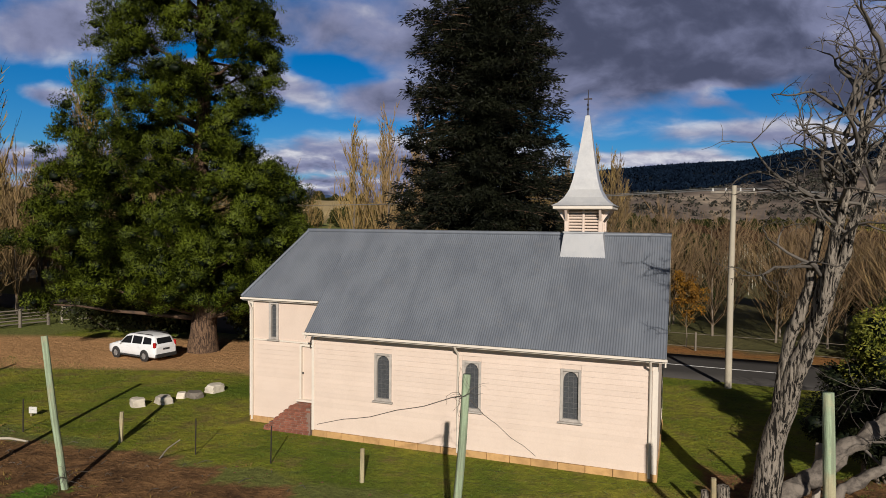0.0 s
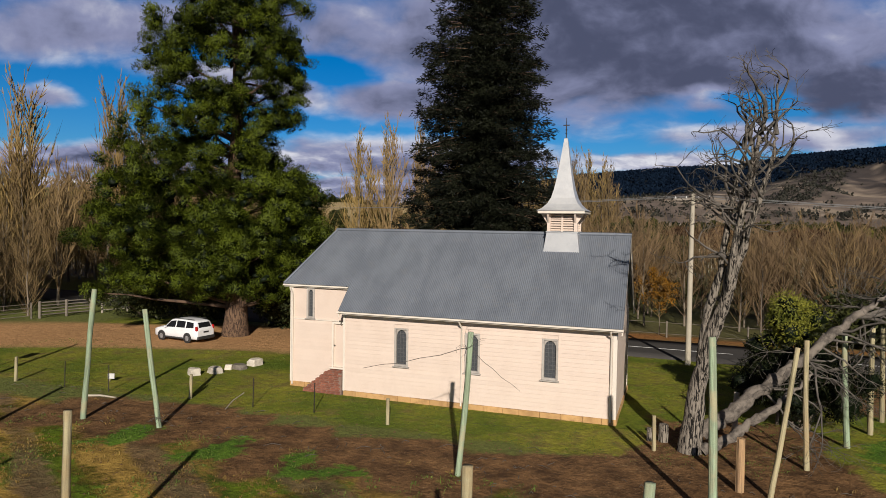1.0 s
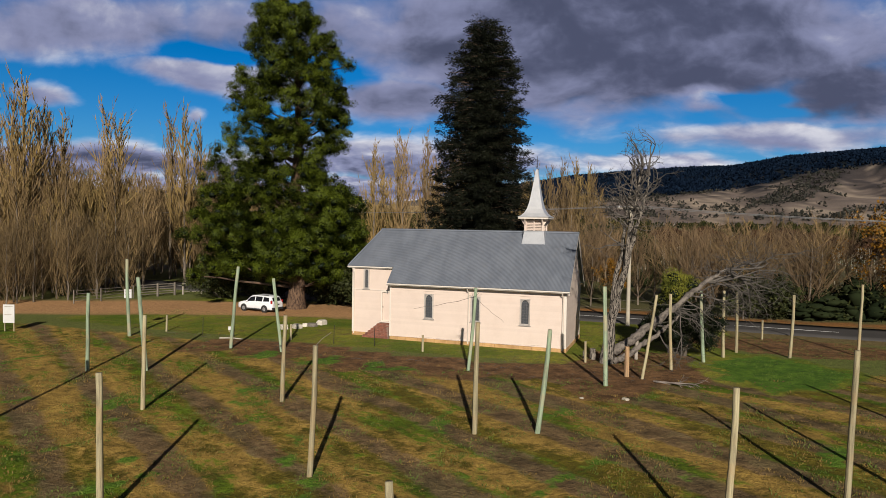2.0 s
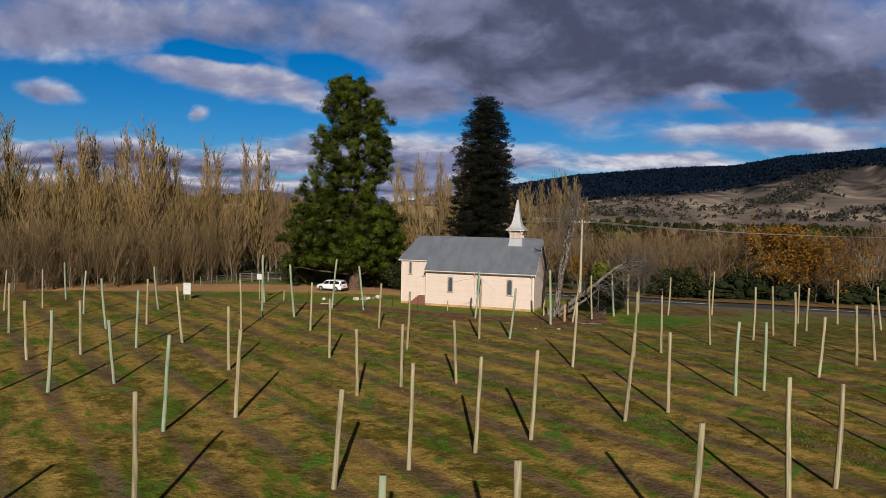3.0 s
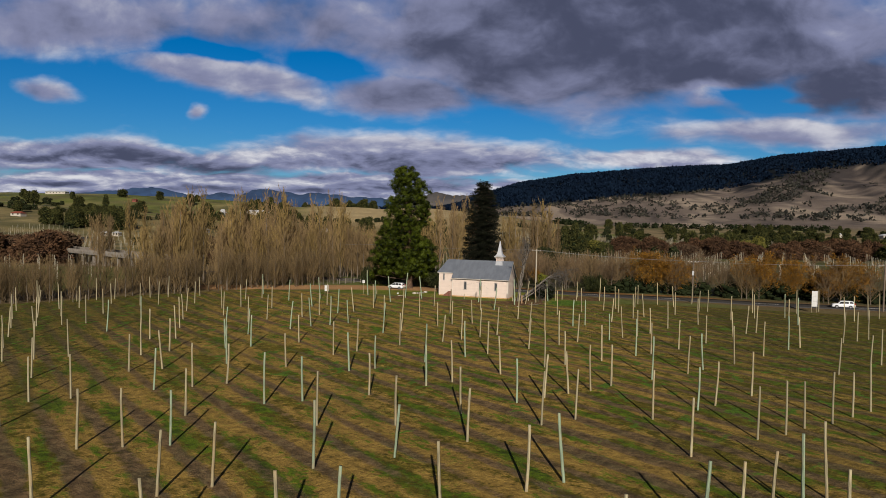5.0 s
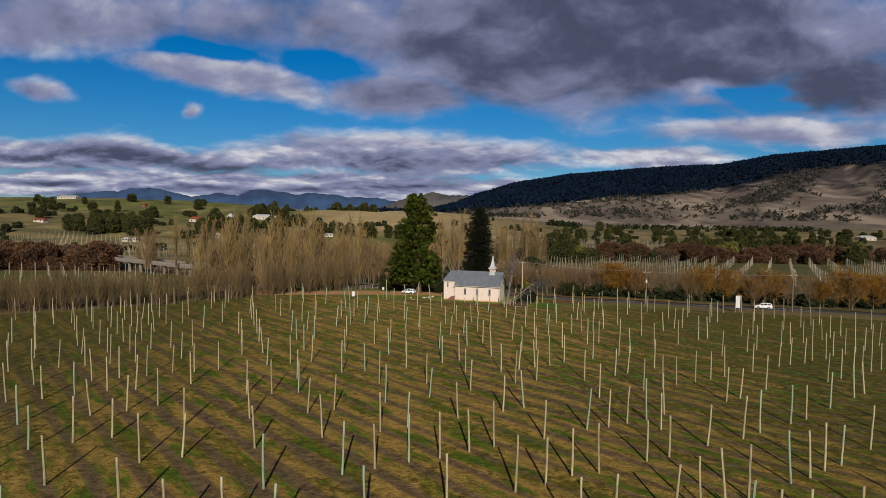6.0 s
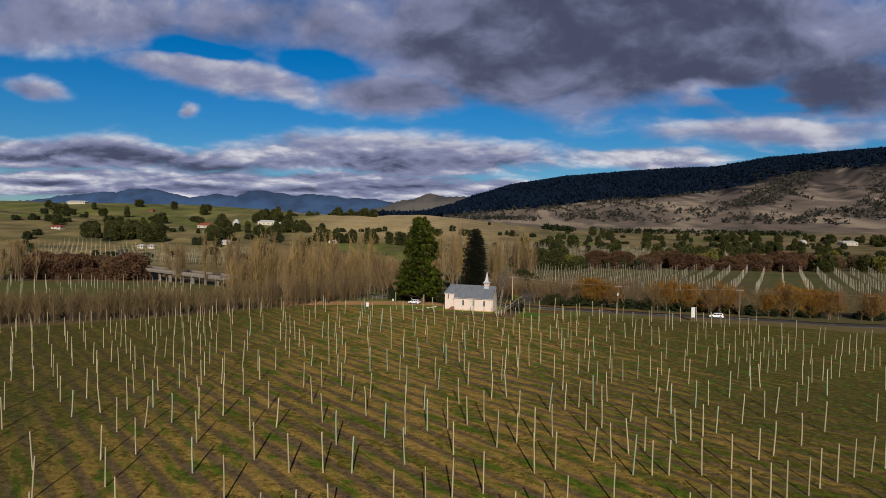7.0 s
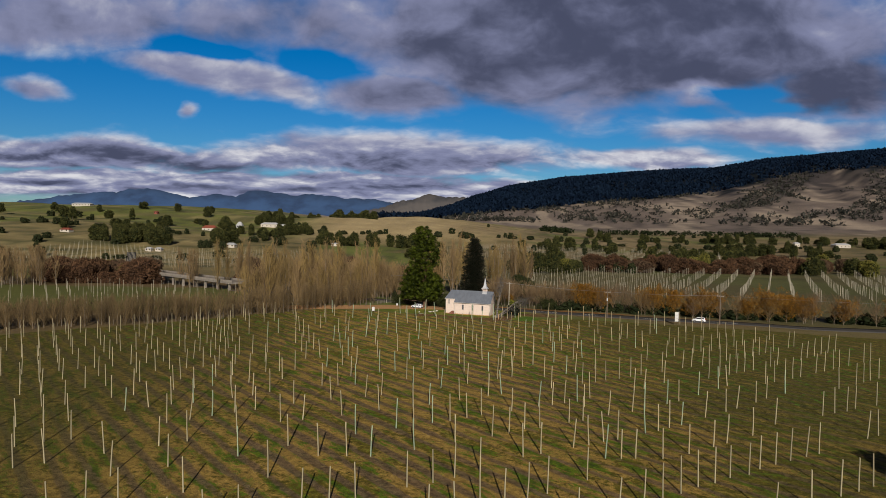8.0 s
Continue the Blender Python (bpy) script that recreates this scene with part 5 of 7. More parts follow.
def clump_cores(centres, sizes, r, share=0.72, flat=0.8, sides=8):
    """Uneven solid hearts of the clumps."""
    prof = np.array((-0.97, -0.6, 0.0, 0.55, 0.96))
    out = []
    for p, s in zip(centres, sizes):
        ring = np.stack([p[0] + 0 * prof, p[1] + 0 * prof, p[2] + prof * s * share * flat], -1)
        cv, cf = tube(ring, np.sqrt(1 - prof ** 2) * s * share, sides)
        out.append((cv + r.normal(size=cv.shape) * s * 0.08, cf))
    return joined(out)


# the pine's reach to either side, by height
PINE_WEST = ((2.0, 9.6), (3.2, 10.3), (5.0, 8.8), (6.6, 7.6), (8.3, 6.8), (9.3, 6.5), (11.0, 6.1), (12.7, 5.3), (15.0, 5.1), (18.7, 5.1), (24.5, 4.0), (26.2, 1.8))
PINE_EAST = ((2.0, 6.0), (3.2, 6.5), (9.3, 6.2), (11.0, 4.0), (12.0, 2.4), (13.0, 3.2), (14.4, 4.5), (18.7, 4.9), (21.5, 4.7), (24.5, 2.8), (26.2, 1.4))


def pine_tree():
    r = np.random.RandomState(5)
    tree = empty("pine_tree", pose(-25.1, 10.5, gz_at(-25.1, 10.5)))
    tagged(tree, "tall dark green pine with a broad lower crown and thick trunk", "tree")
    trunk = np.array([(0, 0, -0.3), (0.05, 0, 1.0), (0.1, 0.05, 3), (0.0, 0.1, 6), (-0.2, 0, 10), (0.2, -0.1, 14), (0.1, -0.1, 18), (-0.2, -0.1, 22), (-0.4, 0, 25.6)])
    v, f = tube(trunk, (0.98, 0.74, 0.62, 0.55, 0.46, 0.36, 0.25, 0.14, 0.04), 12)
    link_mesh("trunk", v, f, PINE_TRUNK, tree, "thick brown furrowed trunk", True)
    limbs, pads = [], []

    def reach_at(z, ang):
        lateral = math.cos(ang)
        west, east = np.interp(z, *zip(*PINE_WEST)), np.interp(z, *zip(*PINE_EAST))
        deep = min(0.5 * (west + east), 5.0)
        front = 1.0 + (0.40 if z < 15 else 0.12) * max(0.0, math.sin(2 * ang)) * (lateral < 0 and z > 6)
        return front / math.hypot(lateral / (east if lateral > 0 else west), math.sin(ang) / deep)

    def clump(z, ang, share, size):
        full = reach_at(z, ang)
        out = np.array(RIGHT) * math.cos(ang) + np.array(AHEAD) * math.sin(ang)
        lobe = 1.0 + 0.16 * noise.noise(Vector((out[0] * 2.2, out[1] * 2.2, z * 0.42)))
        at = np.array([np.interp(z, trunk[:, 2], trunk[:, k]) for k in range(2)]) + out * max(full * lobe * share - (1.0 if z < 7.5 else 0.55) * size, 0.2)
        return np.array((*at, z))

    # lower crown: a broad mass that comes down close to the ground, higher over the side that faces the field
    while len(pads) < 700:
        z, ang, share = 2.3 + 7.9 * r.rand(), r.rand() * 6.283, 0.45 + 0.55 * r.rand() ** 0.6
        if z < 2.4 + 0.9 * max(0.0, -math.sin(ang)) * share or (z > 8.6 and r.rand() < 0.3):
            continue
        size = 0.50 + 0.46 * r.rand() ** 1.3
        if r.rand() > reach_at(z, ang) / 9.0 + 0.25:
            continue
        p = clump(z, ang, share, size)
        if noise.noise(Vector(p * 0.42)) > -0.26:
            pads.append((p, size))
    # upper crown: narrower, in separate masses with gaps of sky
    while len(pads) < 1400:
        z, ang, share = 9.4 + 16.8 * r.rand() ** 1.1, r.rand() * 6.283, 0.42 + 0.58 * r.rand() ** 0.7
        size = (0.46 + 0.42 * r.rand() ** 1.3) * (1.0 if z < 23 else 0.75)
        if r.rand() > reach_at(z, ang) / 9.0 + 0.25:
            continue
        p = clump(z, ang, share, size)
        if noise.noise(Vector((p[0] * 0.5, p[1] * 0.5, p[2] * 0.62)) + Vector((7.3, 1.1, 4.2))) > -0.2:
            pads.append((p, size))
    for p, size in pads[::14]:
        z = max(p[2] - 0.35 * math.hypot(p[0], p[1]), 1.8)
        at = np.array([np.interp(z, trunk[:, 2], trunk[:, k]) for k in range(3)])
        line = at + (p - at) * np.linspace(0, 1, 6)[:, None]
        line[1:-1] += r.normal(size=(4, 3)) * 0.09
        limbs.append(tube(line, np.linspace(0.05 + 0.014 * np.linalg.norm(p - at), 0.03, 6), 5))
    v, f = joined(limbs)
    link_mesh("bough_frame", v, f, PINE_BARK, tree, "", True)
    places, sizes = [p for p, s in pads], [s for p, s in pads]
    # solid hearts darkened in colour, so the gaps between tufts read as shade
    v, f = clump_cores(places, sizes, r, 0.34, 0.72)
    link_mesh("shade_core", v, f, PINE_DEEP, tree, "solid cores among the needles, coloured as shade", True)
    # each clump carries small upturned tufts of needles
    each = 8
    d = r.normal(size=(len(places) * each, 3)) + np.array((0, 0, 0.35))
    d /= np.linalg.norm(d, axis=1)[:, None]
    heart, size = np.repeat(np.array(places), each, axis=0), np.repeat(sizes, each)
    tufts_at = heart + d * np.array((1, 1, 0.75)) * (size * r.uniform(0.40, 1.0, len(size)))[:, None]
    v, f, n = puff_blades(tufts_at, r.uniform(0.20, 0.36, len(size)), 1000, 0.125, 0.021, r, 0.9, 0.6, d)
    rounded(link_mesh("crown", v, f, PINE_LEAF, tree, "dark green tufted needles with gaps"), n)


def spruce_tree():
    r = np.random.RandomState(8)
    x, y = -8.5, 10.6
    tree = empty("spruce_tree", pose(x, y, gz_at(x, y)))
    tagged(tree, "tall very dark conical conifer standing behind the church", "tree")
    v, f = tube([(0, 0, -0.3), (0.05, 0, 8), (0, 0.05, 16), (0, 0, 23.2)], (0.45, 0.34, 0.2, 0.03), 10)
    link_mesh("trunk", v, f, PINE_BARK, tree, "", True)
    limbs, centres, sizes, outs = [], [], [], []
    z = 0.8
    while z < 22.9:
        share = (z - 0.8) / 22.4
        reach = 4.05 * (1 - share ** 2.2) ** 0.55 * (1 + 0.07 * math.sin(9 * share)) + 0.1
        count = 13 if share < 0.7 else 8
        for k in range(count):
            ang = 6.283 * (k + r.rand()) / count
            ln = reach * (0.78 + 0.36 * r.rand())
            path = limb_path((0, 0, z + r.uniform(-0.25, 0.25)), (math.cos(ang), math.sin(ang), 0.12), ln, 0.06, r, 4, -0.07)
            limbs.append(tube(path, (0.05, 0.04, 0.03, 0.02, 0.01), 3))
            m = max(2, int(ln * 2.6))
            for j in range(m):
                s = (j + 0.6 + 0.4 * r.rand()) / m
                i = min(int(s * 4), 3)
                p = path[i] + (path[i + 1] - path[i]) * (s * 4 - i)
                centres.append(p + r.normal(size=3) * np.array((0.28, 0.28, 0.14)))
                sizes.append(0.42 * (0.7 + 0.6 * r.rand()))
                outs.append(np.array((math.cos(ang), math.sin(ang), -0.25)) * 1.6)
        z += 0.48 * (1 - 0.35 * share)
    v, f = joined(limbs)
    link_mesh("bough_frame", v, f, PINE_BARK, tree)
    v, f = sprays(centres, np.array(sizes), 60, 0.24, 0.026, r, droop=0.15, outward=np.array(outs), flat=0.45)
    link_mesh("crown", v, f, SPRUCE_LEAF, tree, "dense near-black needles in drooping layers")


pine_tree()
spruce_tree()


def fork(path, radius, depth, r, out, twigs, spread=0.75, share=0.68, twice=(3, 2)):
    """Branches that fork and thin out from the upper part of a limb."""
    sides = 8 if depth >= 4 else 5 if depth >= 2 else 3
    n = len(path)
    (out if depth >= 2 else twigs).append(tube(path, np.maximum(np.linspace(radius, radius * (0.62 if depth else 0.2), n), 0.005), sides))
    if depth == 0:
        return
    ahead = path[-1] - path[-2]
    ahead /= np.linalg.norm(ahead)
    length = np.linalg.norm(np.diff(path, axis=0), axis=1).sum()
    for k in range(twice[depth > 1]):
        s = 1.0 if k < 2 else 0.35 + 0.55 * r.rand()
        i = min(int(s * (n - 1)), n - 2)
        p = path[i] + (path[i + 1] - path[i]) * (s * (n - 1) - i)
        way = ahead + r.normal(size=3) * spread * np.array((1, 1, 0.7)) + np.array((0, 0, 0.06))
        fork(limb_path(p, way / np.linalg.norm(way), length * share * (0.75 + 0.5 * r.rand()), 0.22, r, 4), radius * 0.56, depth - 1, r, out, twigs, spread, share, twice)


def dead_tree():
    r = np.random.RandomState(12)
    bx, by = 2.55, -1.5
    tree = empty("dead_tree", pose(bx, by, gz_at(bx, by)))
    tagged(tree, "dead bleached grey tree with a half-fallen limb", "tree")
    rx, ry = RIGHT

    def at(lat, z, deep=0.0):
        return (lat * rx + deep * AHEAD[0], lat * ry + deep * AHEAD[1], z)

    def up(lat, z, deep=0.0):
        # the stems lean out over the field
        return at(lat * 0.55, z, deep - 2.4 * (max(z, 0.0) / 9.5) ** 1.2)

    trunks = [
        [up(0, -0.3), up(0.05, 0.8), up(0.18, 2.2), up(0.42, 3.6), up(0.75, 5.0), up(0.95, 6.4), up(1.25, 7.8), up(1.45, 9.2), up(1.6, 10.4)],
        [up(0.2, 2.2), up(0.15, 3.4, 0.15), up(0.3, 4.8, 0.2), up(0.5, 6.2, 0.25), up(0.65, 7.5, 0.2), up(0.6, 8.6, 0.1), up(0.75, 9.6)],
        [up(0.6, 4.4), up(1.0, 5.6, -0.2), up(1.4, 6.9, -0.3), up(1.85, 8.0, -0.3), up(2.2, 9.2, -0.2), up(2.3, 10.0)],
        [up(0.35, 3.2, -0.15), up(0.6, 4.4, -0.2), up(0.9, 5.7, -0.3), up(1.0, 7.0, -0.3), up(1.2, 8.4, -0.2), up(1.1, 9.7)],
    ]
    radii = [(0.46, 0.35, 0.28, 0.23, 0.18, 0.14, 0.11, 0.08, 0.04), (0.14, 0.16, 0.14, 0.11, 0.09, 0.06, 0.03), (0.12, 0.12, 0.11, 0.09, 0.06, 0.03), (0.11, 0.13, 0.11, 0.09, 0.06, 0.03)]

    def dead_branch(path, rad, depth, spread, share, twice=(4, 2)):
        thick, thin = [], []
        fork(path, rad, depth, r, thick, thin, spread, share, twice)
        v_, f_ = joined(thick + thin)
        link_mesh("branch", v_, f_, DEAD_TWIG, tree)

    for p, rad in zip(trunks, radii):
        p = np.array(p)
        p[1:] += r.normal(size=p[1:].shape) * 0.04
        fine = np.array([np.interp(np.linspace(0, len(p) - 1, 22), range(len(p)), p[:, k]) for k in range(3)]).T
        fine[1:-1] += r.normal(size=fine[1:-1].shape) * 0.025
        fat = np.interp(np.linspace(0, len(p) - 1, 22), range(len(p)), rad) * r.uniform(0.93, 1.07, 22)
        v, f = tube(fine, fat, 10)
        link_mesh("trunk", v, f, DEAD_TRUNK, tree, "", True)
    # short gnarled branches all up the crown
    for stem, low, count in ((0, 4.8, 13), (1, 3.8, 9), (2, 2.2, 9), (3, 3.2, 8)):
        pts = np.array(trunks[stem])
        for k in range(count):
            s = low + (len(pts) - 1.02 - low) * (k + r.rand()) / count
            p = np.array([np.interp(s, range(len(pts)), pts[:, i]) for i in range(3)])
            ang = r.rand() * 6.283
            rise = 0.35 + 0.9 * (k / count)
            ln = 0.85 * (0.5 + 0.7 * r.rand())
            dead_branch(limb_path(p, (math.cos(ang), math.sin(ang), rise), ln * 1.25, 0.16, r, 5, 0.06), 0.038 + 0.02 * r.rand(), 3, 0.62, 0.66)
        dead_branch(limb_path(pts[-1], (r.normal() * 0.2, r.normal() * 0.2, 1), 0.9, 0.2, r, 4), 0.07, 4, 0.6, 0.7)
    for k in range(5):
        p = np.array(trunks[0][5 + k % 3])
        dead_branch(limb_path(p, (-RIGHT[0] + 0.3 * r.normal(), -RIGHT[1] + 0.3 * r.normal(), 0.15 + 0.3 * r.rand()), 1.1 if k in (0, 3) else 0.8, 0.2, r, 4), 0.045, 4, 0.55, 0.6)
    # the half-fallen limb, lying out to the side on its own broken branches
    fallen = np.array([at(0.3, 0.55), at(1.1, 1.1), at(2.0, 1.75, 0.1), at(3.1, 2.6, 0.1), at(4.2, 3.6), at(5.3, 4.5, 0.1), at(6.4, 5.2, 0.2)])
    def rough_limb(course, thick, n, sides):
        k = np.linspace(0, len(course) - 1, n)
        line = np.array([np.interp(k, range(len(course)), course[:, i]) for i in range(3)]).T + r.normal(size=(n, 3)) * 0.035
        fat = np.interp(k, range(len(thick)), thick) * r.uniform(0.92, 1.08, n)
        v_, f_ = tube(line, fat, sides)
        return v_ + r.normal(size=v_.shape) * 0.022, f_

    v, f = rough_limb(fallen, (0.25, 0.23, 0.21, 0.185, 0.15, 0.11, 0.05), 46, 11)
    link_mesh("fallen_limb", v, f, FALLEN_BARK, tree, "long pale half-fallen limb", True)
    second = np.array([at(0.3, 0.1, -0.4), at(1.4, 0.85, -0.5), at(2.6, 1.7, -0.5), at(3.8, 2.7, -0.3)])
    v, f = rough_limb(second, (0.17, 0.15, 0.11, 0.04), 30, 9)
    link_mesh("fallen_limb", v, f, FALLEN_BARK, tree, "", True)
    for k in range(14):
        s = 0.35 + 0.65 * r.rand()
        p = np.array([np.interp(s * 6, range(7), fallen[:, i]) for i in range(3)])
        way = np.array(at(0.5 + 0.5 * r.rand(), r.uniform(-0.9, 0.25), r.uniform(-0.7, 0.7)))
        dead_branch(limb_path(p, way, 1.1 + 0.9 * r.rand(), 0.2, r, 4), 0.045, 3, 0.6, 0.7, (4, 3))
    for k in range(8):
        dead_branch(limb_path(fallen[-1 - k % 2], at(0.9, r.uniform(-0.35, 0.2), r.uniform(-0.3, 0.3)), 1.9, 0.15, r, 4), 0.07, 4, 0.55, 0.7, (4, 3))


dead_tree()


def bare_tree(name, height, spread, count, twigs, seed, steep, bark, twig_mat, label, low=0.08, thick=0.012, leaf=None):
    r = np.random.RandomState(seed)
    tree = empty(name)
    tagged(tree, label, "tree")
    lean = r.normal(size=2) * 0.02 * height
    top = np.array((lean[0], lean[1], height))
    pts = np.array([top * s + np.append(r.normal(size=2) * 0.05, 0) * (s > 0) for s in np.linspace(0, 1, 6)])
    pts[0, 2] = -0.4
    v, f = tube(pts, height * thick * (1.05 - np.linspace(0, 0.95, 6)), 6)
    link_mesh("trunk", v, f, bark, tree)
    limbs, blades, tips = [], [], []
    for k in range(count):
        s = low + (0.96 - low) * r.rand() ** 1.1
        ang = r.rand() * 6.283
        p = np.array([np.interp(s, np.linspace(0, 1, 6), pts[:, i]) for i in range(3)])
        reach = spread * (1 - 0.75 * s) * (0.5 + 0.7 * r.rand())
        way = np.array((math.cos(ang), math.sin(ang), steep * (0.7 + 0.6 * r.rand())))
        path = limb_path(p, way, reach * math.sqrt(1 + steep * steep), 0.10, r, 3, 0.10)
        limbs.append(tube(path, np.array((1.0, 0.75, 0.5, 0.22)) * height * thick * 0.28, 3))
        for j in range(twigs):
            q = path[1 + r.randint(3)] + r.normal(size=3) * 0.03
            w = (path[-1] - path[0]) / (np.linalg.norm(path[-1] - path[0]) + 1e-6) + r.normal(size=3) * 0.32 + np.array((0, 0, 0.25))
            e = q + w * reach * (0.35 + 0.5 * r.rand())
            side = np.cross(w, r.normal(size=3))
            side *= height * 0.0026 / (np.linalg.norm(side) + 1e-6)
            blades.append(np.array((q - side, q + side, e + side * 0.3, e - side * 0.3)))
            tips.append(e)
    v = np.concatenate(blades)
    v, f = joined(limbs + [(v, np.arange(len(v)).reshape(-1, 4))])
    tagged(link_mesh("twig_crown", v, f, twig_mat, tree), kind="stuff")
    if leaf:
        v, f = sprays(tips, spread * 0.11, 16, 0.06 + 0.035 * spread, 0.026 + 0.014 * spread, r)
        link_mesh("crown", v, f, leaf, tree)
    return tree


def plant(models, places, group, rng_, tall=(0.85, 1.15), wide=(0.9, 1.2)):
    used = set()
    for x, y in places:
        if np.hypot(road_line[:, 0] - x, road_line[:, 1] - y).min() < 4.6:
            continue
        k = rng_.randrange(len(models))
        m = pose(x, y, gz_at(x, y) - 0.05, 0, 0, rng_.uniform(0, 360))
        sc = Matrix.Diagonal((w := rng_.uniform(*wide), w, rng_.uniform(*tall), 1))
        ob = models[k] if k not in used else copy_thing(models[k], m)
        used.add(k)
        ob.matrix_basis = m @ sc
        tagged(ob, group=group)
    for k in range(len(models)):
        if k not in used:
            models[k].location = (-60 - k, 40, gz_at(-60 - k, 40))


def scatter(rng_, n, ax, ay, bx, by, width, gap=1.2):
    out = []
    for _ in range(n * 6):
        t, s = rng_.random(), rng_.uniform(-0.5, 0.5) * width
        dx, dy = bx - ax, by - ay
        ln = math.hypot(dx, dy)
        p = (ax + t * dx - dy / ln * s, ay + t * dy + dx / ln * s)
        if all(math.hypot(p[0] - q[0], p[1] - q[1]) > gap for q in out):
            out.append(p)
        if len(out) >= n:
            break
    return out


rt = random.Random(31)
tall_poplars = [bare_tree("poplar_tree", 18.0, 2.5, 70, 10, 50 + k, 3.2, POPLAR_BARK, POPLAR_GOLD if k >= 2 else POPLAR_TWIG, "tall leafless brown poplar with upright branches") for k in range(4)]
plant(tall_poplars, scatter(rt, 40, -48, 25, -80, 0, 13, 1.5) + scatter(rt, 12, -40, 54, -24, 68, 10, 2.0) + scatter(rt, 7, -24, 90, -12, 100, 10, 2.0) + scatter(rt, 15, *to_xy(-86, 262), *to_xy(-74, 258), 12, 1.6), "tall bare poplars along the field", rt)
mid_poplars = [bare_tree("poplar_tree", 11.5, 2.3, 60, 10, 60 + k, 2.6, POPLAR_BARK, POPLAR_GOLD if k == 0 else POPLAR_TWIG, "leafless brown poplar in the dense stand", 0.04, 0.011) for k in range(3)]
plant(mid_poplars, scatter(rt, 135, -45, 27, -70, 3, 14, 1.0) + scatter(rt, 70, -42, 40, -92, 44, 24, 1.5) + scatter(rt, 14, -70, 2, -84, -9, 14, 1.6), "stand of bare poplars", rt)
low_poplars = [bare_tree("poplar_sapling", 6.5, 1.7, 46, 9, 70 + k, 2.2, POPLAR_BARK, HEDGE_TWIG, "low leafless brown poplar sapling in the hedge", 0.02, 0.011) for k in range(3)]
plant(low_poplars, scatter(rt, 95, -46, 12, -72, -33, 8, 0.9) + scatter(rt, 150, -72, -33, -112, -76, 10, 0.9) + scatter(rt, 60, -112, -76, -170, -130, 10, 1.2), "hedge of bare saplings", rt)
road_trees = [bare_tree("bare_tree", 7.0, 2.8, 52, 11, 80 + k, 1.3, POPLAR_BARK, POPLAR_TWIG if k == 2 else WARM_TWIG, "leafless brown roadside tree", 0.1) for k in range(3)]
plant(road_trees, scatter(rt, 58, -16, 30, 46, 29, 13, 1.8) + scatter(rt, 30, 42, 26, 140, 33, 8, 2.2) + scatter(rt, 14, -14, 34, -4, 52, 12, 2.0), "bare trees along the road", rt)
gold_trees = [bare_tree("autumn_tree", 6.0, 3.4, 56, 9, 90 + k, 0.8, POPLAR_BARK, POPLAR_GOLD, "roadside tree with orange autumn leaves", 0.08, 0.012, GOLD_LEAF) for k in range(2)]
plant(gold_trees, [(24, 25.5), (28, 25.5), (45.5, 26), (57.0, 26), (61, 26.5), (78, 27.5), (83, 28), (88, 28.5), (98, 29.5), (112, 31), (126, 32), (51, 26), (72.5, 27)], "orange trees along the road", rt, (0.8, 1.25), (0.95, 1.45))


small_gold = bare_tree("autumn_tree", 3.6, 1.5, 30, 7, 95, 1.2, POPLAR_BARK, POPLAR_GOLD, "small roadside tree with orange leaves", 0.3, 0.012, GOLD_LEAF)
small_gold.location = (0.45, 23.4, gz_at(0.45, 23.4))


def leafy_bush(name, x, y, radius, height, mat, seed, label, blades=1500, dead=False, low=0.12):
    r = np.random.RandomState(seed)
    bush = empty(name, pose(x, y, gz_at(x, y)))
    tagged(bush, label, "bush" if height < 7 else "tree")
    limbs, centres = [], []
    for k in range(16):
        ang = r.rand() * 6.283
        way = (math.cos(ang), math.sin(ang), 0.5 + 1.6 * r.rand())
        path = limb_path((0, 0, 0), way, height * (0.6 + 0.4 * r.rand()), 0.14, r, 4)
        path[:, :2] = np.clip(path[:, :2], -radius, radius)
        limbs.append(tube(path, np.linspace(0.018, 0.004, 5) * height, 4))
        for q in path[1:]:
            centres += [q + r.normal(size=3) * radius * 0.22 for _ in range(3)]
    v, f = joined(limbs)
    link_mesh("stem", v, f, POPLAR_BARK, bush)
    c = np.array(centres)
    c[:, 2] = np.clip(c[:, 2], height * low + r.rand(len(c)) * height * 0.3, height)
    v, f = sprays(c, radius * 0.26, max(4, blades * 8 // len(c)), radius * 0.11, radius * 0.035, r, up=0.2)
    link_mesh("crown", v, f, mat, bush)
    return bush




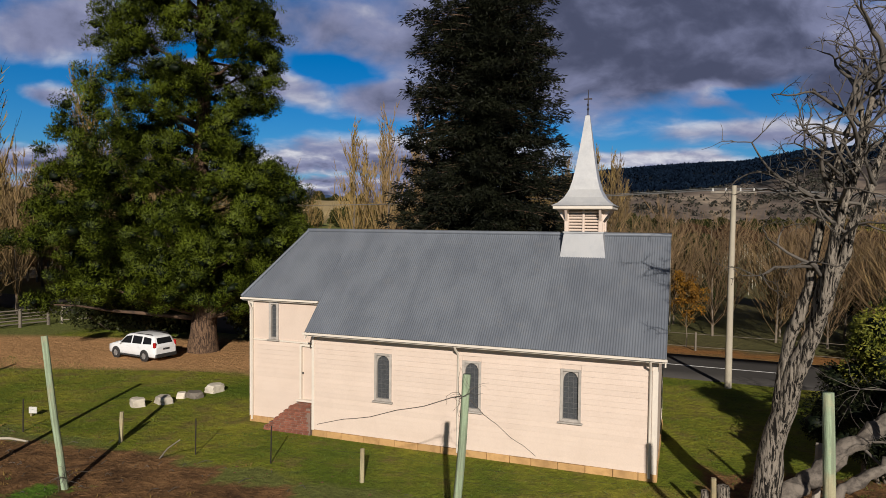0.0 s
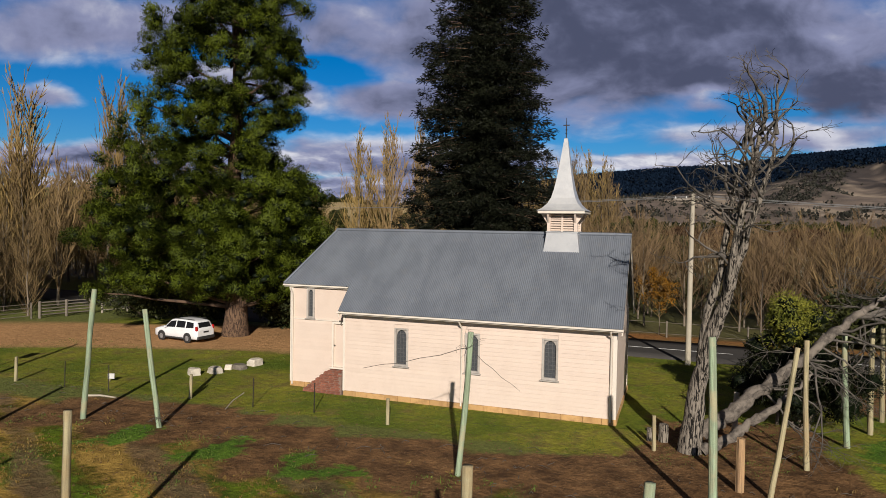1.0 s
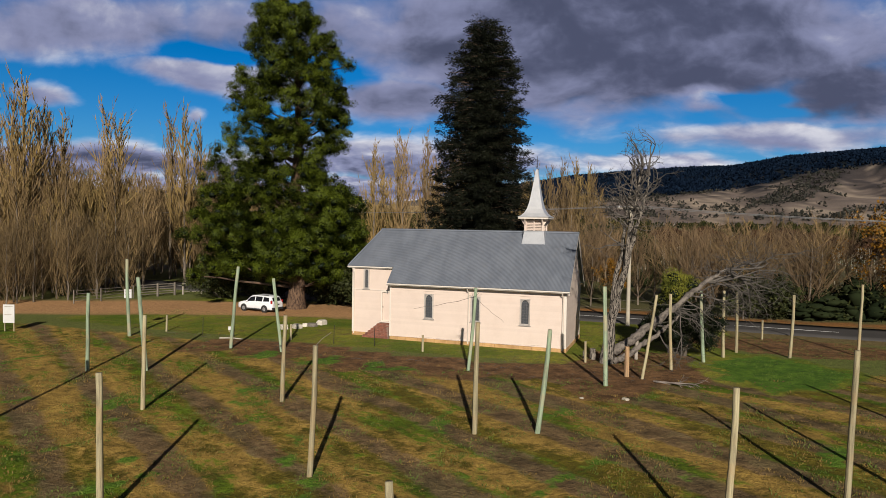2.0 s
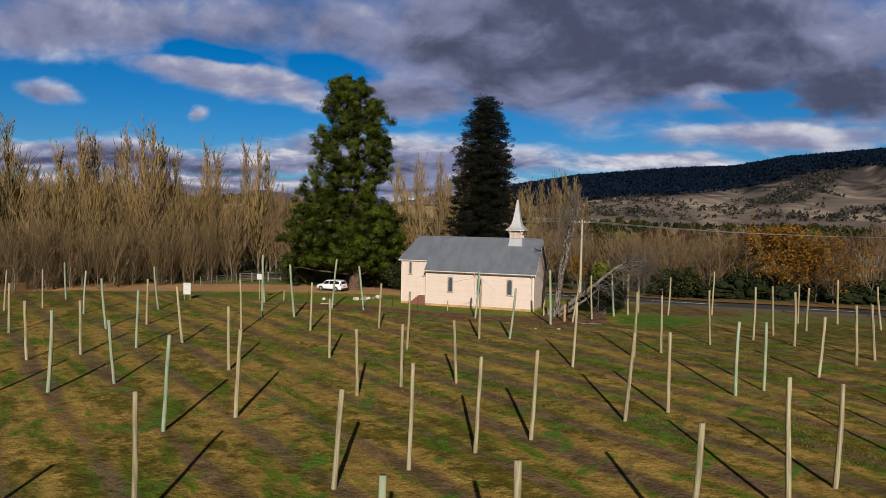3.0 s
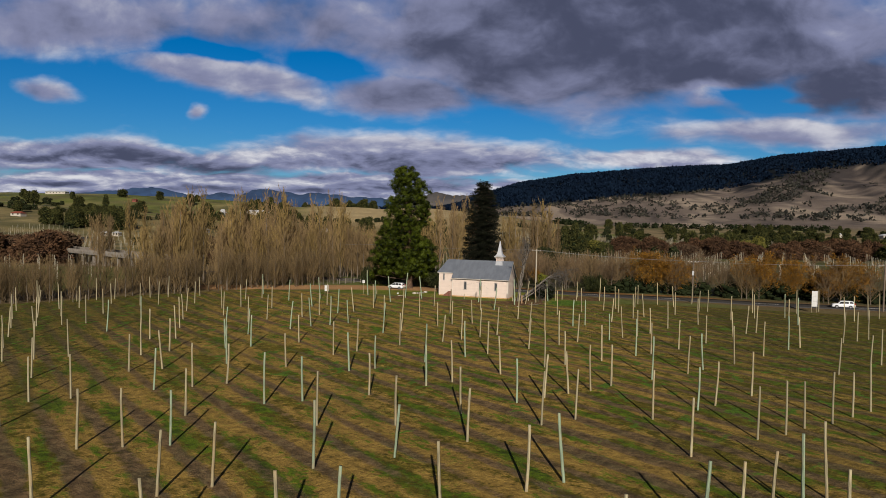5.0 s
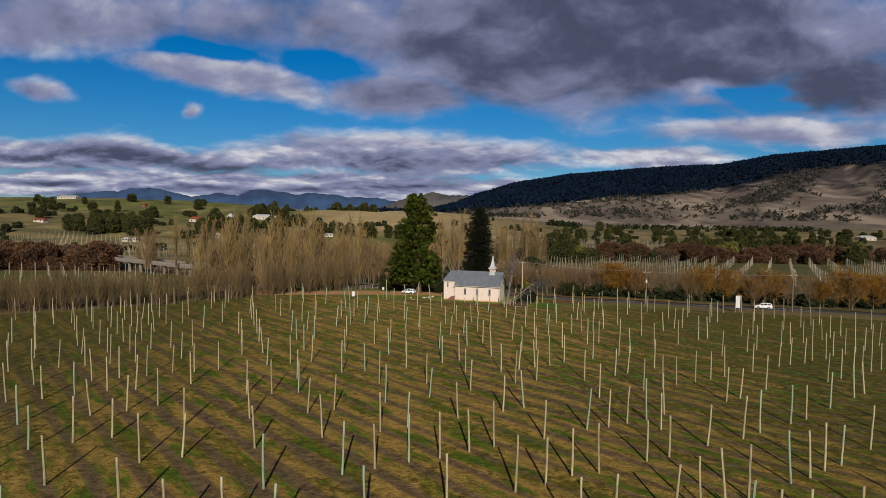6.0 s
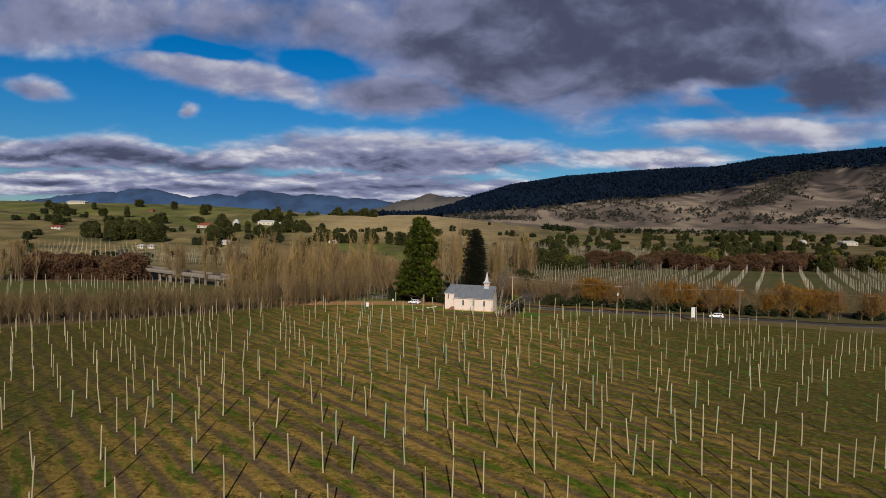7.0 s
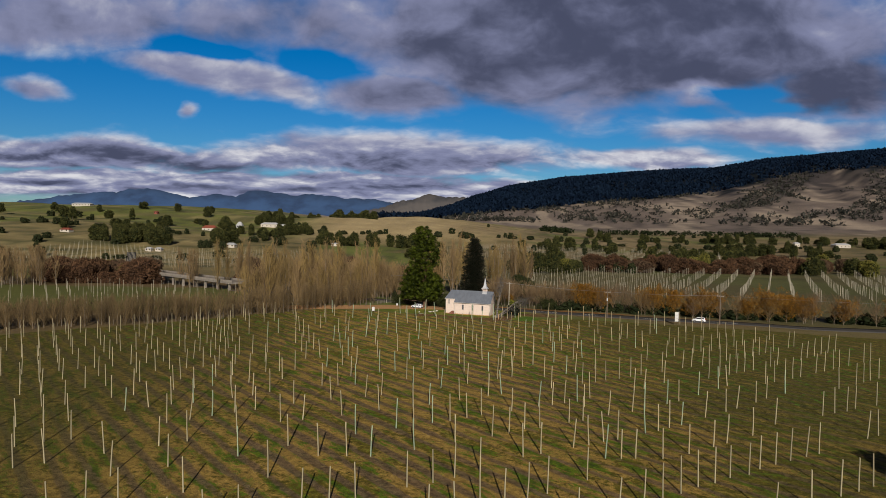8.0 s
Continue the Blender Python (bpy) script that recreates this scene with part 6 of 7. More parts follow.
def pad_bush(name, x, y, middle, spread, count, size, mat, deep, seed, label):
    """A rounded shrub of leafy pads over solid cores coloured as shade, on several stems."""
    r = np.random.RandomState(seed)
    bush = empty(name, pose(x, y, gz_at(x, y)))
    tagged(bush, label, "bush")
    d = r.normal(size=(count, 3))
    d /= np.linalg.norm(d, axis=1)[:, None]
    c = np.array((0, 0, middle)) + d * np.array(spread) * r.uniform(0.35, 1.0, (count, 1))
    stems = [tube(limb_path((r.normal() * 0.2, r.normal() * 0.2, -0.1), (p[0] * 0.5, p[1] * 0.5, p[2]), np.linalg.norm(p) * 0.95, 0.06, r, 4), (0.07, 0.06, 0.05, 0.035, 0.02), 5) for p in c[::5]]
    v, f = joined(stems)
    link_mesh("stem", v, f, POPLAR_BARK, bush)
    prof = np.array((-0.9, -0.45, 0.2, 0.85))
    cores = [tube(np.stack([p[0] + 0 * prof, p[1] + 0 * prof, p[2] + prof * size * 0.55], -1), np.sqrt(1 - prof ** 2) * size * 0.75, 6) for p in c]
    v, f = joined(cores)
    link_mesh("shade_core", v + r.normal(size=v.shape) * size * 0.12, f, deep, bush, "solid cores among the leaves, coloured as shade")
    v, f = shell_blades(c, [size * r.uniform(0.8, 1.2) for _ in c], 1900, 0.085, 0.019, r, 0.85, 0.6)
    link_mesh("crown", v, f, mat, bush)
    return bush


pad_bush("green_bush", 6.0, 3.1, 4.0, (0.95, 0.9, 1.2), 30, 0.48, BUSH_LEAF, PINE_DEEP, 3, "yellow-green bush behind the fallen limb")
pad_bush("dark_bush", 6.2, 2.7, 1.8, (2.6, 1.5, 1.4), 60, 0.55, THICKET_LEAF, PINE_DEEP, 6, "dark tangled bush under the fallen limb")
for x, y, rad, high, seed in ((-20.5, 14.0, 2.2, 4.6, 21), (-17.2, 13.2, 1.8, 3.6, 22), (-24.0, 15.2, 2.2, 3.8, 23), (-31.0, 15.0, 2.2, 3.6, 24), (-35.5, 13.5, 2.0, 4.2, 25)):
    leafy_bush("dark_bush", x, y, rad, high, SHADE_LEAF, seed, "dense dark olive shrub behind the pine", 1600)
leafy_bush("dark_bush", 12.5, 24.0, 2.6, 3.6, SHADE_LEAF, 4, "low olive bush beside the roadside fence", 900)

# ---- utility poles and wires ----
def utility_pole(x, y, height, label, wood):
    pole = empty("utility_pole", pose(x, y, gz_at(x, y)))
    tagged(pole, label, "pole", "roadside power poles")
    v, f = tube([(0, 0, -0.5), (0, 0, height * 0.5), (0.03, 0, height)], (0.16, 0.14, 0.11), 10)
    link_mesh("pole_shaft", v, f, wood, pole, "", True)
    part("cross_arm", boxed(-0.95, 0.95, -0.05, 0.05, height - 0.35, height - 0.25, bevel=0.008), GREY_WOOD, pole)
    for k in (-0.85, -0.3, 0.3, 0.85):
        bm = bmesh.new()
        bmesh.ops.create_cone(bm, segments=8, radius1=0.045, radius2=0.025, depth=0.14, cap_ends=True, matrix=Matrix.Translation((k, 0, height - 0.18)))
        part("insulator", bm, SIGN_WHITE, pole)
    return pole


BROWN_POLE = worn("brown_pole_wood", (0.15, 0.115, 0.085), (0.08, 0.062, 0.048), 1.2, 14, 0.9)
POLES = [(2.4, 13.2, 9.2), (32.8, 12.5, 8.0), (64, 13.2, 8.4), (128, 16, 8.6), (-38, 25, 9.0), (-80, 29, 9.0)]
for x, y, h in POLES:
    utility_pole(x, y, h, *(("pale timber power pole beside the road", POLE_WOOD) if x == 2.4 else ("weathered brown timber power pole beside the road", BROWN_POLE)))
part("pole_box", boxed(32.62, 32.98, 12.2, 12.42, 5.2, 6.0), ROOF_GREY, None)
bpy.data.objects["pole_box"].parent = None
tagged(bpy.data.objects["pole_box"], "grey metal switch box fixed to the power pole", "switch box")
CABLE = worn("dull_cable", (0.20, 0.20, 0.20), (0.14, 0.14, 0.14), 2, 10, 0.6)
chain = sorted(POLES)
for (xa, ya, ha), (xb, yb, hb) in zip(chain, chain[1:]):
    for off in (-0.85, 0.3, 0.85):
        pts = []
        for t in np.linspace(0, 1, 14):
            pts.append((xa + (xb - xa) * t + off, ya + (yb - ya) * t, gz_at(xa, ya) + ha - 0.12 + (gz_at(xb, yb) + hb - gz_at(xa, ya) - ha) * t - 4 * 0.35 * t * (1 - t)))
        v, f = tube(pts, (0.012,) * 14, 4)
        tagged(link_mesh("power_line", v, f, CABLE), "thin power line between roadside poles", "cable", "power lines")


# ---- the parked car ----
def wheel(parent, x, y, radius=0.34):
    hub = empty("wheel")
    hub.parent = parent
    hub.location = (x, y, radius)
    prof = [(0.20, -0.10), (0.31, -0.11), (0.335, -0.08), (0.34, 0.0), (0.335, 0.08), (0.31, 0.11), (0.20, 0.10)]
    n, verts, faces = 22, [], []
    for k in range(n):
        a = 2 * math.pi * k / n
        verts += [(r_ * math.cos(a), o, r_ * math.sin(a)) for r_, o in prof]
    m = len(prof)
    for k in range(n):
        for i in range(m - 1):
            faces.append((k * m + i, k * m + i + 1, ((k + 1) % n) * m + i + 1, ((k + 1) % n) * m + i))
    link_mesh("tyre", verts, faces, RUBBER, hub, "black tyre", True)
    s = -1 if y < 0 else 1
    bm = bmesh.new()
    bmesh.ops.create_cone(bm, segments=22, radius1=0.215, radius2=0.19, depth=0.05, cap_ends=True, matrix=Matrix.Translation((0, s * 0.06, 0)) @ Matrix.Rotation(math.pi / 2 * -s, 4, "X"))
    for k in range(6):
        bmm = Matrix.Rotation(k * math.pi / 3, 4, "Y")
        box_m = bmesh.ops.create_cube(bm, size=1.0, matrix=bmm @ Matrix.Translation((0.11, s * 0.092, 0)) @ Matrix.Diagonal((0.17, 0.03, 0.045, 1)))
    part("rim", bm, ALLOY, hub, "silver alloy rim")


def loft(name, sections, mat, parent, label=""):
    """Skin over closed rings of equal count."""
    n = len(sections[0])
    verts = [p for s in sections for p in s]
    faces = [(k * n + i, k * n + (i + 1) % n, (k + 1) * n + (i + 1) % n, (k + 1) * n + i) for k in range(len(sections) - 1) for i in range(n)]
    faces += [tuple(range(n - 1, -1, -1)), tuple(range((len(sections) - 1) * n, len(sections) * n))]
    return link_mesh(name, verts, faces, mat, parent, label, False)


def station_car(name, x, y, turn, label):
    """x runs from tail to nose; the shell is drawn over cross-sections, with the glass laid into it."""
    car = empty(name, pose(x, y, gz_at(x, y), 0, 0, turn) @ Matrix.Scale(0.81, 4))
    tagged(car, label, "car")
    # place along the car, half width, belt height, half width of the roof, roof height
    shape = ((-2.32, 0.74, 0.92, 0.66, 0.95), (-2.26, 0.83, 1.02, 0.76, 1.06), (-2.02, 0.88, 1.07, 0.68, 1.57), (-1.80, 0.89, 1.07, 0.67, 1.64), (-1.05, 0.90, 1.04, 0.68, 1.69), (-0.05, 0.90, 1.02, 0.68, 1.70), (0.42, 0.90, 1.01, 0.66, 1.64), (0.62, 0.90, 1.01, 0.65, 1.58), (1.22, 0.89, 1.00, 0.74, 1.05), (1.75, 0.88, 0.95, 0.66, 1.00), (2.12, 0.82, 0.84, 0.58, 0.89), (2.27, 0.72, 0.70, 0.45, 0.74))

    def half(px, w, belt, wr, roof):
        return [(px, w * 0.90, 0.27), (px, w * 0.985, 0.36), (px, w, 0.60), (px, w * 0.99, belt - 0.10), (px, w * 0.955, belt), (px, wr, roof - 0.07), (px, wr - 0.07, roof - 0.015), (px, wr * 0.5, roof + 0.01)]

    rings = [half(*q) for q in shape]
    loft("body", [h + [(px, -y_, z_) for px, y_, z_ in h[::-1]] for h in rings], CAR_WHITE, car, "white painted body").data.polygons.foreach_set("use_smooth", [True] * (16 * (len(rings) - 1)) + [False] * 2)

    def lerp(i, t, k, u, s, out):
        a_, b_ = Vector(rings[i][k]).lerp(Vector(rings[i][k + 1]), u), Vector(rings[i + 1][k]).lerp(Vector(rings[i + 1][k + 1]), u)
        p = a_.lerp(b_, t)
        return (p.x + out[0], s * (p.y + out[1]), p.z + out[2])

    def pane(label_, corners, s, out):
        front = [lerp(*c, s, out) for c in corners]
        back = [lerp(*c, s, tuple(-0.5 * o for o in out)) for c in corners]
        n = len(front)
        link_mesh("car_window", front + back, [tuple(range(n)), tuple(range(2 * n - 1, n - 1, -1))] + [(k, (k + 1) % n, n + (k + 1) % n, n + k) for k in range(n)], GLASS_DARK, car, label_)

    for s in (-1, 1):
        out = (0.0, 0.012, 0.004)
        pane("dark tinted side window", [(2, 0.45, 4, 0.14), (3, 0.86, 4, 0.10), (3, 0.86, 4, 0.90), (2, 0.95, 4, 0.86)], s, out)
        pane("dark tinted side window", [(4, 0.04, 4, 0.10), (4, 0.90, 4, 0.10), (4, 0.90, 4, 0.90), (4, 0.04, 4, 0.90)], s, out)
        pane("dark tinted side window", [(5, 0.04, 4, 0.10), (7, 0.62, 4, 0.12), (7, 0.10, 4, 0.80), (6, 0.4, 4, 0.88), (5, 0.04, 4, 0.90)], s, out)
    for i, lo, hi, out, lab in ((1, 0.18, 0.88, (-0.012, 0, 0.006), "dark tinted rear window"), (7, 0.94, 0.08, (0.010, 0, 0.012), "dark windscreen")):
        corners = [(i, lo, 6, 0.35), (i, hi, 6, 0.35)]
        right_, left_ = [lerp(*c, 1, out) for c in corners], [lerp(*c, -1, out) for c in corners]
        quad = [right_[0], right_[1], left_[1], left_[0]]
        under = [(px - out[0] * 2, py, pz - out[2] * 2) for px, py, pz in quad]
        link_mesh("car_window", quad + under, [(0, 1, 2, 3), (7, 6, 5, 4), (0, 4, 5, 1), (1, 5, 6, 2), (2, 6, 7, 3), (3, 7, 4, 0)], GLASS_DARK, car, lab)
    for s in (-1, 1):
        part("roof_rail", boxed(-1.75, 0.2, s * 0.60 - 0.018, s * 0.60 + 0.018, 1.69, 1.735, bevel=0.008), TRIM_BLACK, car)
        part("tail_lamp", boxed(-2.29, -2.10, s * 0.79 - 0.06, s * 0.79 + 0.075, 0.92, 1.26, bevel=0.03), LAMP_RED, car, "red tail lamp")
        part("headlamp", boxed(1.98, 2.2, s * 0.66 - 0.14, s * 0.66 + 0.12, 0.66, 0.82, bevel=0.03), LAMP_CLEAR, car, "clear headlamp")
        part("wing_mirror", boxed(0.80, 0.94, s * 0.98 - 0.09, s * 0.98 + 0.09, 1.0, 1.14, bevel=0.03), CAR_WHITE, car)
        part("side_skirt", boxed(-0.90, 0.92, s * 0.875 - 0.03, s * 0.875 + 0.03, 0.25, 0.37, bevel=0.01), TRIM_BLACK, car)
        for wx in (-1.34, 1.36):
            bm = bmesh.new()
            bmesh.ops.create_cone(bm, segments=24, radius1=0.40, radius2=0.40, depth=0.05, cap_ends=True, matrix=Matrix.Translation((wx, s * 0.882, 0.36)) @ Matrix.Rotation(math.pi / 2, 4, "X"))
            part("wheel_arch", bm, TRIM_BLACK, car)
            wheel(car, wx, s * 0.84)
        for hx in (-0.92, 0.10):
            part("door_handle", boxed(hx, hx + 0.18, s * 0.905 - 0.015, s * 0.905 + 0.015, 0.88, 0.92, bevel=0.006), CAR_WHITE, car)
    part("rear_bumper", boxed(-2.38, -2.18, -0.80, 0.80, 0.28, 0.52, bevel=0.03), TRIM_BLACK, car, "black rear bumper")
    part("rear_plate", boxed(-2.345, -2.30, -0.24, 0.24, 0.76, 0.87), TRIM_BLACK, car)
    part("front_grille", boxed(2.2, 2.3, -0.45, 0.45, 0.46, 0.62, bevel=0.02), TRIM_BLACK, car)
    return car


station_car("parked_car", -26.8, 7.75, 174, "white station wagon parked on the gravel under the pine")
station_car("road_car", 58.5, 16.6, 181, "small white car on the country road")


# ---- boulders, stakes, signs and litter in the churchyard ----
def boulder(x, y, sx, sy, sz, mat, seed, label):
    r = np.random.RandomState(seed)
    bm = bmesh.new()
    bmesh.ops.create_icosphere(bm, subdivisions=3, radius=1.0)
    for v in bm.verts:
        n = noise.noise(v.co * 1.4 + Vector((seed * 3.1, 0, 0))) * 0.35 + noise.noise(v.co * 3.5 + Vector((0, seed, 0))) * 0.14
        v.co *= 1 + n
        v.co.z = max(v.co.z, -0.35)
        v.co = Vector((max(-0.72, min(0.72, v.co.x)) * sx * 0.95, max(-0.72, min(0.72, v.co.y)) * sy * 0.95, min(v.co.z, 0.66) * sz * 0.82))
    ob = part("boulder", bm, mat)
    ob.matrix_world = pose(x, y, gz_at(x, y) + sz * 0.25, 0, 0, r.uniform(0, 360))
    return tagged(ob, label, "boulder", "boulders on the lawn")


boulder(-19.55, 0.45, 0.42, 0.34, 0.40, ROCK_PALE, 1, "pale pointed boulder on the lawn")
boulder(-18.95, 1.2, 0.50, 0.38, 0.36, ROCK_PALE, 2, "tan flat-topped boulder on the lawn")
boulder(-18.85, 2.1, 0.26, 0.22, 0.30, ROCK_PALE, 3, "small white boulder beside a dark one")
boulder(-18.45, 2.4, 0.50, 0.36, 0.30, ROCK_DARK, 4, "dark brown boulder on the lawn")
boulder(-18.3, 3.45, 0.48, 0.40, 0.42, ROCK_PALE, 5, "pale square boulder on the lawn")
boulder(4.2, -9.1, 0.20, 0.14, 0.10, ROCK_PALE, 6, "small white stone on bare soil")
boulder(2.4, -9.6, 0.12, 0.09, 0.07, ROCK_PALE, 7, "small white stone on bare soil")


def stake(name, x, y, height, radius, mat, label, lean=(0, 0)):
    z = gz_at(x, y)
    v, f = tube([(0, 0, -0.2), (lean[0] * 0.5, lean[1] * 0.5, height / 2), (lean[0], lean[1], height)], (radius, radius * 0.97, radius * 0.92), 7)
    n = len(v)
    v = np.concatenate([v, [(lean[0], lean[1], height + 0.005)]])
    ob = link_mesh(name, v, [tuple(q) for q in f] + [(n - 7 + i, n - 7 + (i + 1) % 7, n) for i in range(7)], mat)
    ob.matrix_world = pose(x, y, z)
    return tagged(ob, label, "stake")


for x, y, hgt in ((-16.7, -3.0, 1.0), (-25.8, -3.8, 1.1), (-7.75, -2.95, 0.95), (1.45, -2.0, 1.15), (11.4, 11.1, 1.3)):
    stake("short_post", x, y, hgt, 0.07, POST_WOOD, "short weathered fence post at the lawn's edge", (random.uniform(-0.05, 0.05), 0.03))
TAN_POST = post_timber("tan_sawn_post", (0.40, 0.25, 0.13), (0.22, 0.14, 0.08), (0.33, 0.23, 0.13))
stake("cut_post", 3.85, -4.6, 1.5, 0.12, TAN_POST, "short thick sawn-off post in bare soil")
stake("cut_post", 3.95, 0.1, 1.7, 0.10, GREY_WOOD, "grey weathered post under the dead limb", (0.06, 0))
stake("stump", 1.7, -0.9, 0.6, 0.17, DEAD_TRUNK, "grey broken stump beside the dead tree")
stake("stump", 1.25, -1.0, 0.45, 0.10, DEAD_TRUNK, "low grey stump beside the dead tree")
for x, y in ((-13.6, -3.0), (-11.0, -2.7), (-22.9, -3.7), (-20.6, -3.5)):
    stake("iron_picket", x, y, 1.15, 0.022, IRON, "thin dark iron fence picket", (0.03, 0.0))
stake("leaning_stick", -14.6, -3.6, 0.9, 0.02, GREY_WOOD, "thin grey stick leaning over the soil", (1.5, -0.6))
fence_line = [(-28.3, -4.2), (-25.8, -3.8), (-22.9, -3.7), (-20.6, -3.5), (-16.7, -3.0), (-13.6, -3.0), (-11.0, -2.7), (-7.75, -2.95), (1.45, -2.0)]
for level in (0.45, 0.85):
    pts = []
    for (ax, ay), (bx_, by_) in zip(fence_line, fence_line[1:]):
        for t in np.linspace(0, 1, 5)[:-1]:
            px, py = ax + (bx_ - ax) * t, ay + (by_ - ay) * t
            pts.append((px, py, gz_at(px, py) + level - 0.5 * t * (1 - t)))
    v, f = tube(pts, (0.0035,) * len(pts), 3)
    tagged(link_mesh("fence_wire", v, f, IRON), "slack rusty fence wire along the lawn's edge", "wire", "fence wires")
log_pts = [(-20.9, -4.5, 0), (-20.2, -4.25, 0.02), (-19.4, -4.2, 0)]
for k, (pts, rad) in enumerate(((log_pts, 0.05),)):
    v, f = tube([(x, y, gz_at(x, y) + z + rad * 0.8) for x, y, z in pts], (rad, rad * 0.9, rad * 0.6), 7)
    tagged(link_mesh("fallen_log", v, f, POLE_WOOD if k == 0 else GREY_WOOD, None, "", True), "pale dry log lying on bare soil", "log")

rp = np.random.RandomState(19)
pile = []
for k in range(7):
    x, y = 5.6 + rp.normal() * 0.35, -5.2 + rp.normal() * 0.3
    a = rp.uniform(-0.7, 0.2)
    fork(limb_path((x, y, gz_at(x, y) + 0.06), (math.cos(a), math.sin(a), 0.06), 0.8, 0.10, rp, 4, -0.02), 0.035, 2, rp, pile, pile, 0.4, 0.55)
v, f = joined(pile)
v[:, 2] = np.maximum(v[:, 2], gz_at(5.6, -5.2) + 0.01)
tagged(link_mesh("fallen_branch", v, f, DEAD_BARK), "dry forked grey branch lying on bare soil", "branch")


def board_sign(name, x, y, turn, width, low, high, legs, label, bars=0):
    sign = empty(name, pose(x, y, gz_at(x, y), 0, 0, turn))
    tagged(sign, label, "sign")
    panel = part("panel", boxed(-width / 2, width / 2, -0.02, 0.02, low, high, bevel=0.006), SIGN_WHITE, sign, "white board")
    for k in range(bars):
        z = high - 0.12 - k * (high - low - 0.15) / max(bars, 1)
        part("text_bar", boxed(-width * 0.36, width * (0.36 - 0.1 * (k % 2)), -0.026, -0.02, z - 0.035, z), GREY_WOOD, panel)
    for lx in legs:
        v, f = tube([(lx, 0.05, -0.3), (lx, 0.05, high)], (0.04, 0.04), 7)
        link_mesh("leg", v, f, POST_WOOD, sign)
    return sign


board_sign("roadside_sign", 52.5, 7.5, 25, 1.05, 1.0, 3.7, (-0.45, 0.45), "tall white roadside board on two posts", 3)
board_sign("small_sign", -28.3, -4.6, 20, 0.5, 2.15, 2.75, (0.0,), "small white sign on a thin post", 2)
board_sign("white_sign", -34.6, -8.2, 20, 0.75, 0.55, 1.75, (-0.3, 0.3), "white board on short legs at the field's edge", 2)
board_sign("low_sign", -21.97, -2.1, 20, 0.30, 0.12, 0.36, (-0.1,), "small white plate standing in the grass")

# ---- the yard's gate and rails ----
FENCE_WOOD = worn("dull_fence_wood", (0.17, 0.145, 0.115), (0.09, 0.075, 0.06), 3.0, 30, 0.9, 0, 0.7, 0.5, 0.15)


def rail_fence(places, height, rails, mat, label, thick=0.10, post_rad=0.11):
    fence = empty("rail_fence", pose(*places[0], gz_at(*places[0])))
    tagged(fence, label, "fence")
    ox, oy, oz = fence.location
    for x, y in places:
        v, f = tube([(x - ox, y - oy, gz_at(x, y) - oz - 0.2), (x - ox, y - oy, gz_at(x, y) - oz + height)], (post_rad, post_rad * 0.95), 8)
        link_mesh("fence_post", v, f, mat, fence)
    for (ax, ay), (bx_, by_) in zip(places, places[1:]):
        for k in range(rails):
            z = 0.25 + (height - 0.35) * k / max(rails - 1, 1)
            a, b = Vector((ax - ox, ay - oy, gz_at(ax, ay) - oz + z)), Vector((bx_ - ox, by_ - oy, gz_at(bx_, by_) - oz + z))
            v, f = tube([tuple(a), tuple(b)], (thick / 2, thick / 2), 4)
            link_mesh("rail", v, f, mat, fence)


rail_fence([(-42.0, 9.9), (-41.4, 11.6), (-40.8, 13.2)], 1.25, 5, FENCE_WOOD, "grey five-rail timber fence beside the yard")
rail_fence([(-40.5, 14.0), (-39.6, 15.6), (-38.9, 17.0)], 1.2, 2, GREY_WOOD, "pale two-rail fence beside the yard", 0.07, 0.08)
rail_fence([(-43.6, 4.2), (-43.0, 6.5), (-42.2, 9.4)], 1.2, 4, FENCE_WOOD, "grey metal farm gate beside the yard", 0.045, 0.06)
rail_fence([(-9.0, 22.5), (-4.0, 22.4), (1.0, 22.3), (6.0, 22.2), (11.0, 22.1)], 1.1, 2, FENCE_WOOD, "low grey roadside fence behind the church", 0.03, 0.06)


# ---- dead vines caught on some posts ----
def vine_tangle(x, y, z, seed):
    r = np.random.RandomState(seed)
    strands = []
    for k in range(14):
        a = r.rand() * 6.283
        path = limb_path((0, 0, 0), (math.cos(a), math.sin(a), r.uniform(-0.6, 0.5)), 0.25 + 0.75 * r.rand() ** 2, 0.45, r, 6)
        strands.append(tube(path, np.linspace(0.007, 0.003, 7), 3))
    v, f = joined(strands)
    ob = link_mesh("vine_tangle", v, f, DEAD_TWIG)
    ob.matrix_world = pose(x, y, gz_at(x, y) + z)
    tagged(ob, "dry brown vine tangle caught round a post", "vine", "dry vines on posts")


vine_tangle(-3.55, -6.5, 3.75, 1)
for far, drop, rad in ((-3.1, 0.65, 0.011), (1.5, 1.25, 0.008)):
    pts = [(far * RIGHT[0] * s, far * RIGHT[1] * s + 0.12, -drop * s - 0.25 * s * (1 - s) + 0.02 * math.sin(17 * s)) for s in np.linspace(0, 1, 12)]
    v, f = tube(pts, np.linspace(rad, rad * 0.6, 12), 4)
    ob = link_mesh("trailing_vine", v, f, DEAD_TWIG)
    ob.matrix_world = pose(-3.55, -6.45, gz_at(-3.55, -6.45) + 3.75)
    tagged(ob, "dry bare vine trailing from a post on old wire", "vine", "dry vines on posts")
vine_tangle(-14.9, -6.6, 0.4, 2)
vine_tangle(3.15, -6.9, 0.3, 3)

# ---- grass, dry weeds and clods near the church ----
r = np.random.RandomState(77)


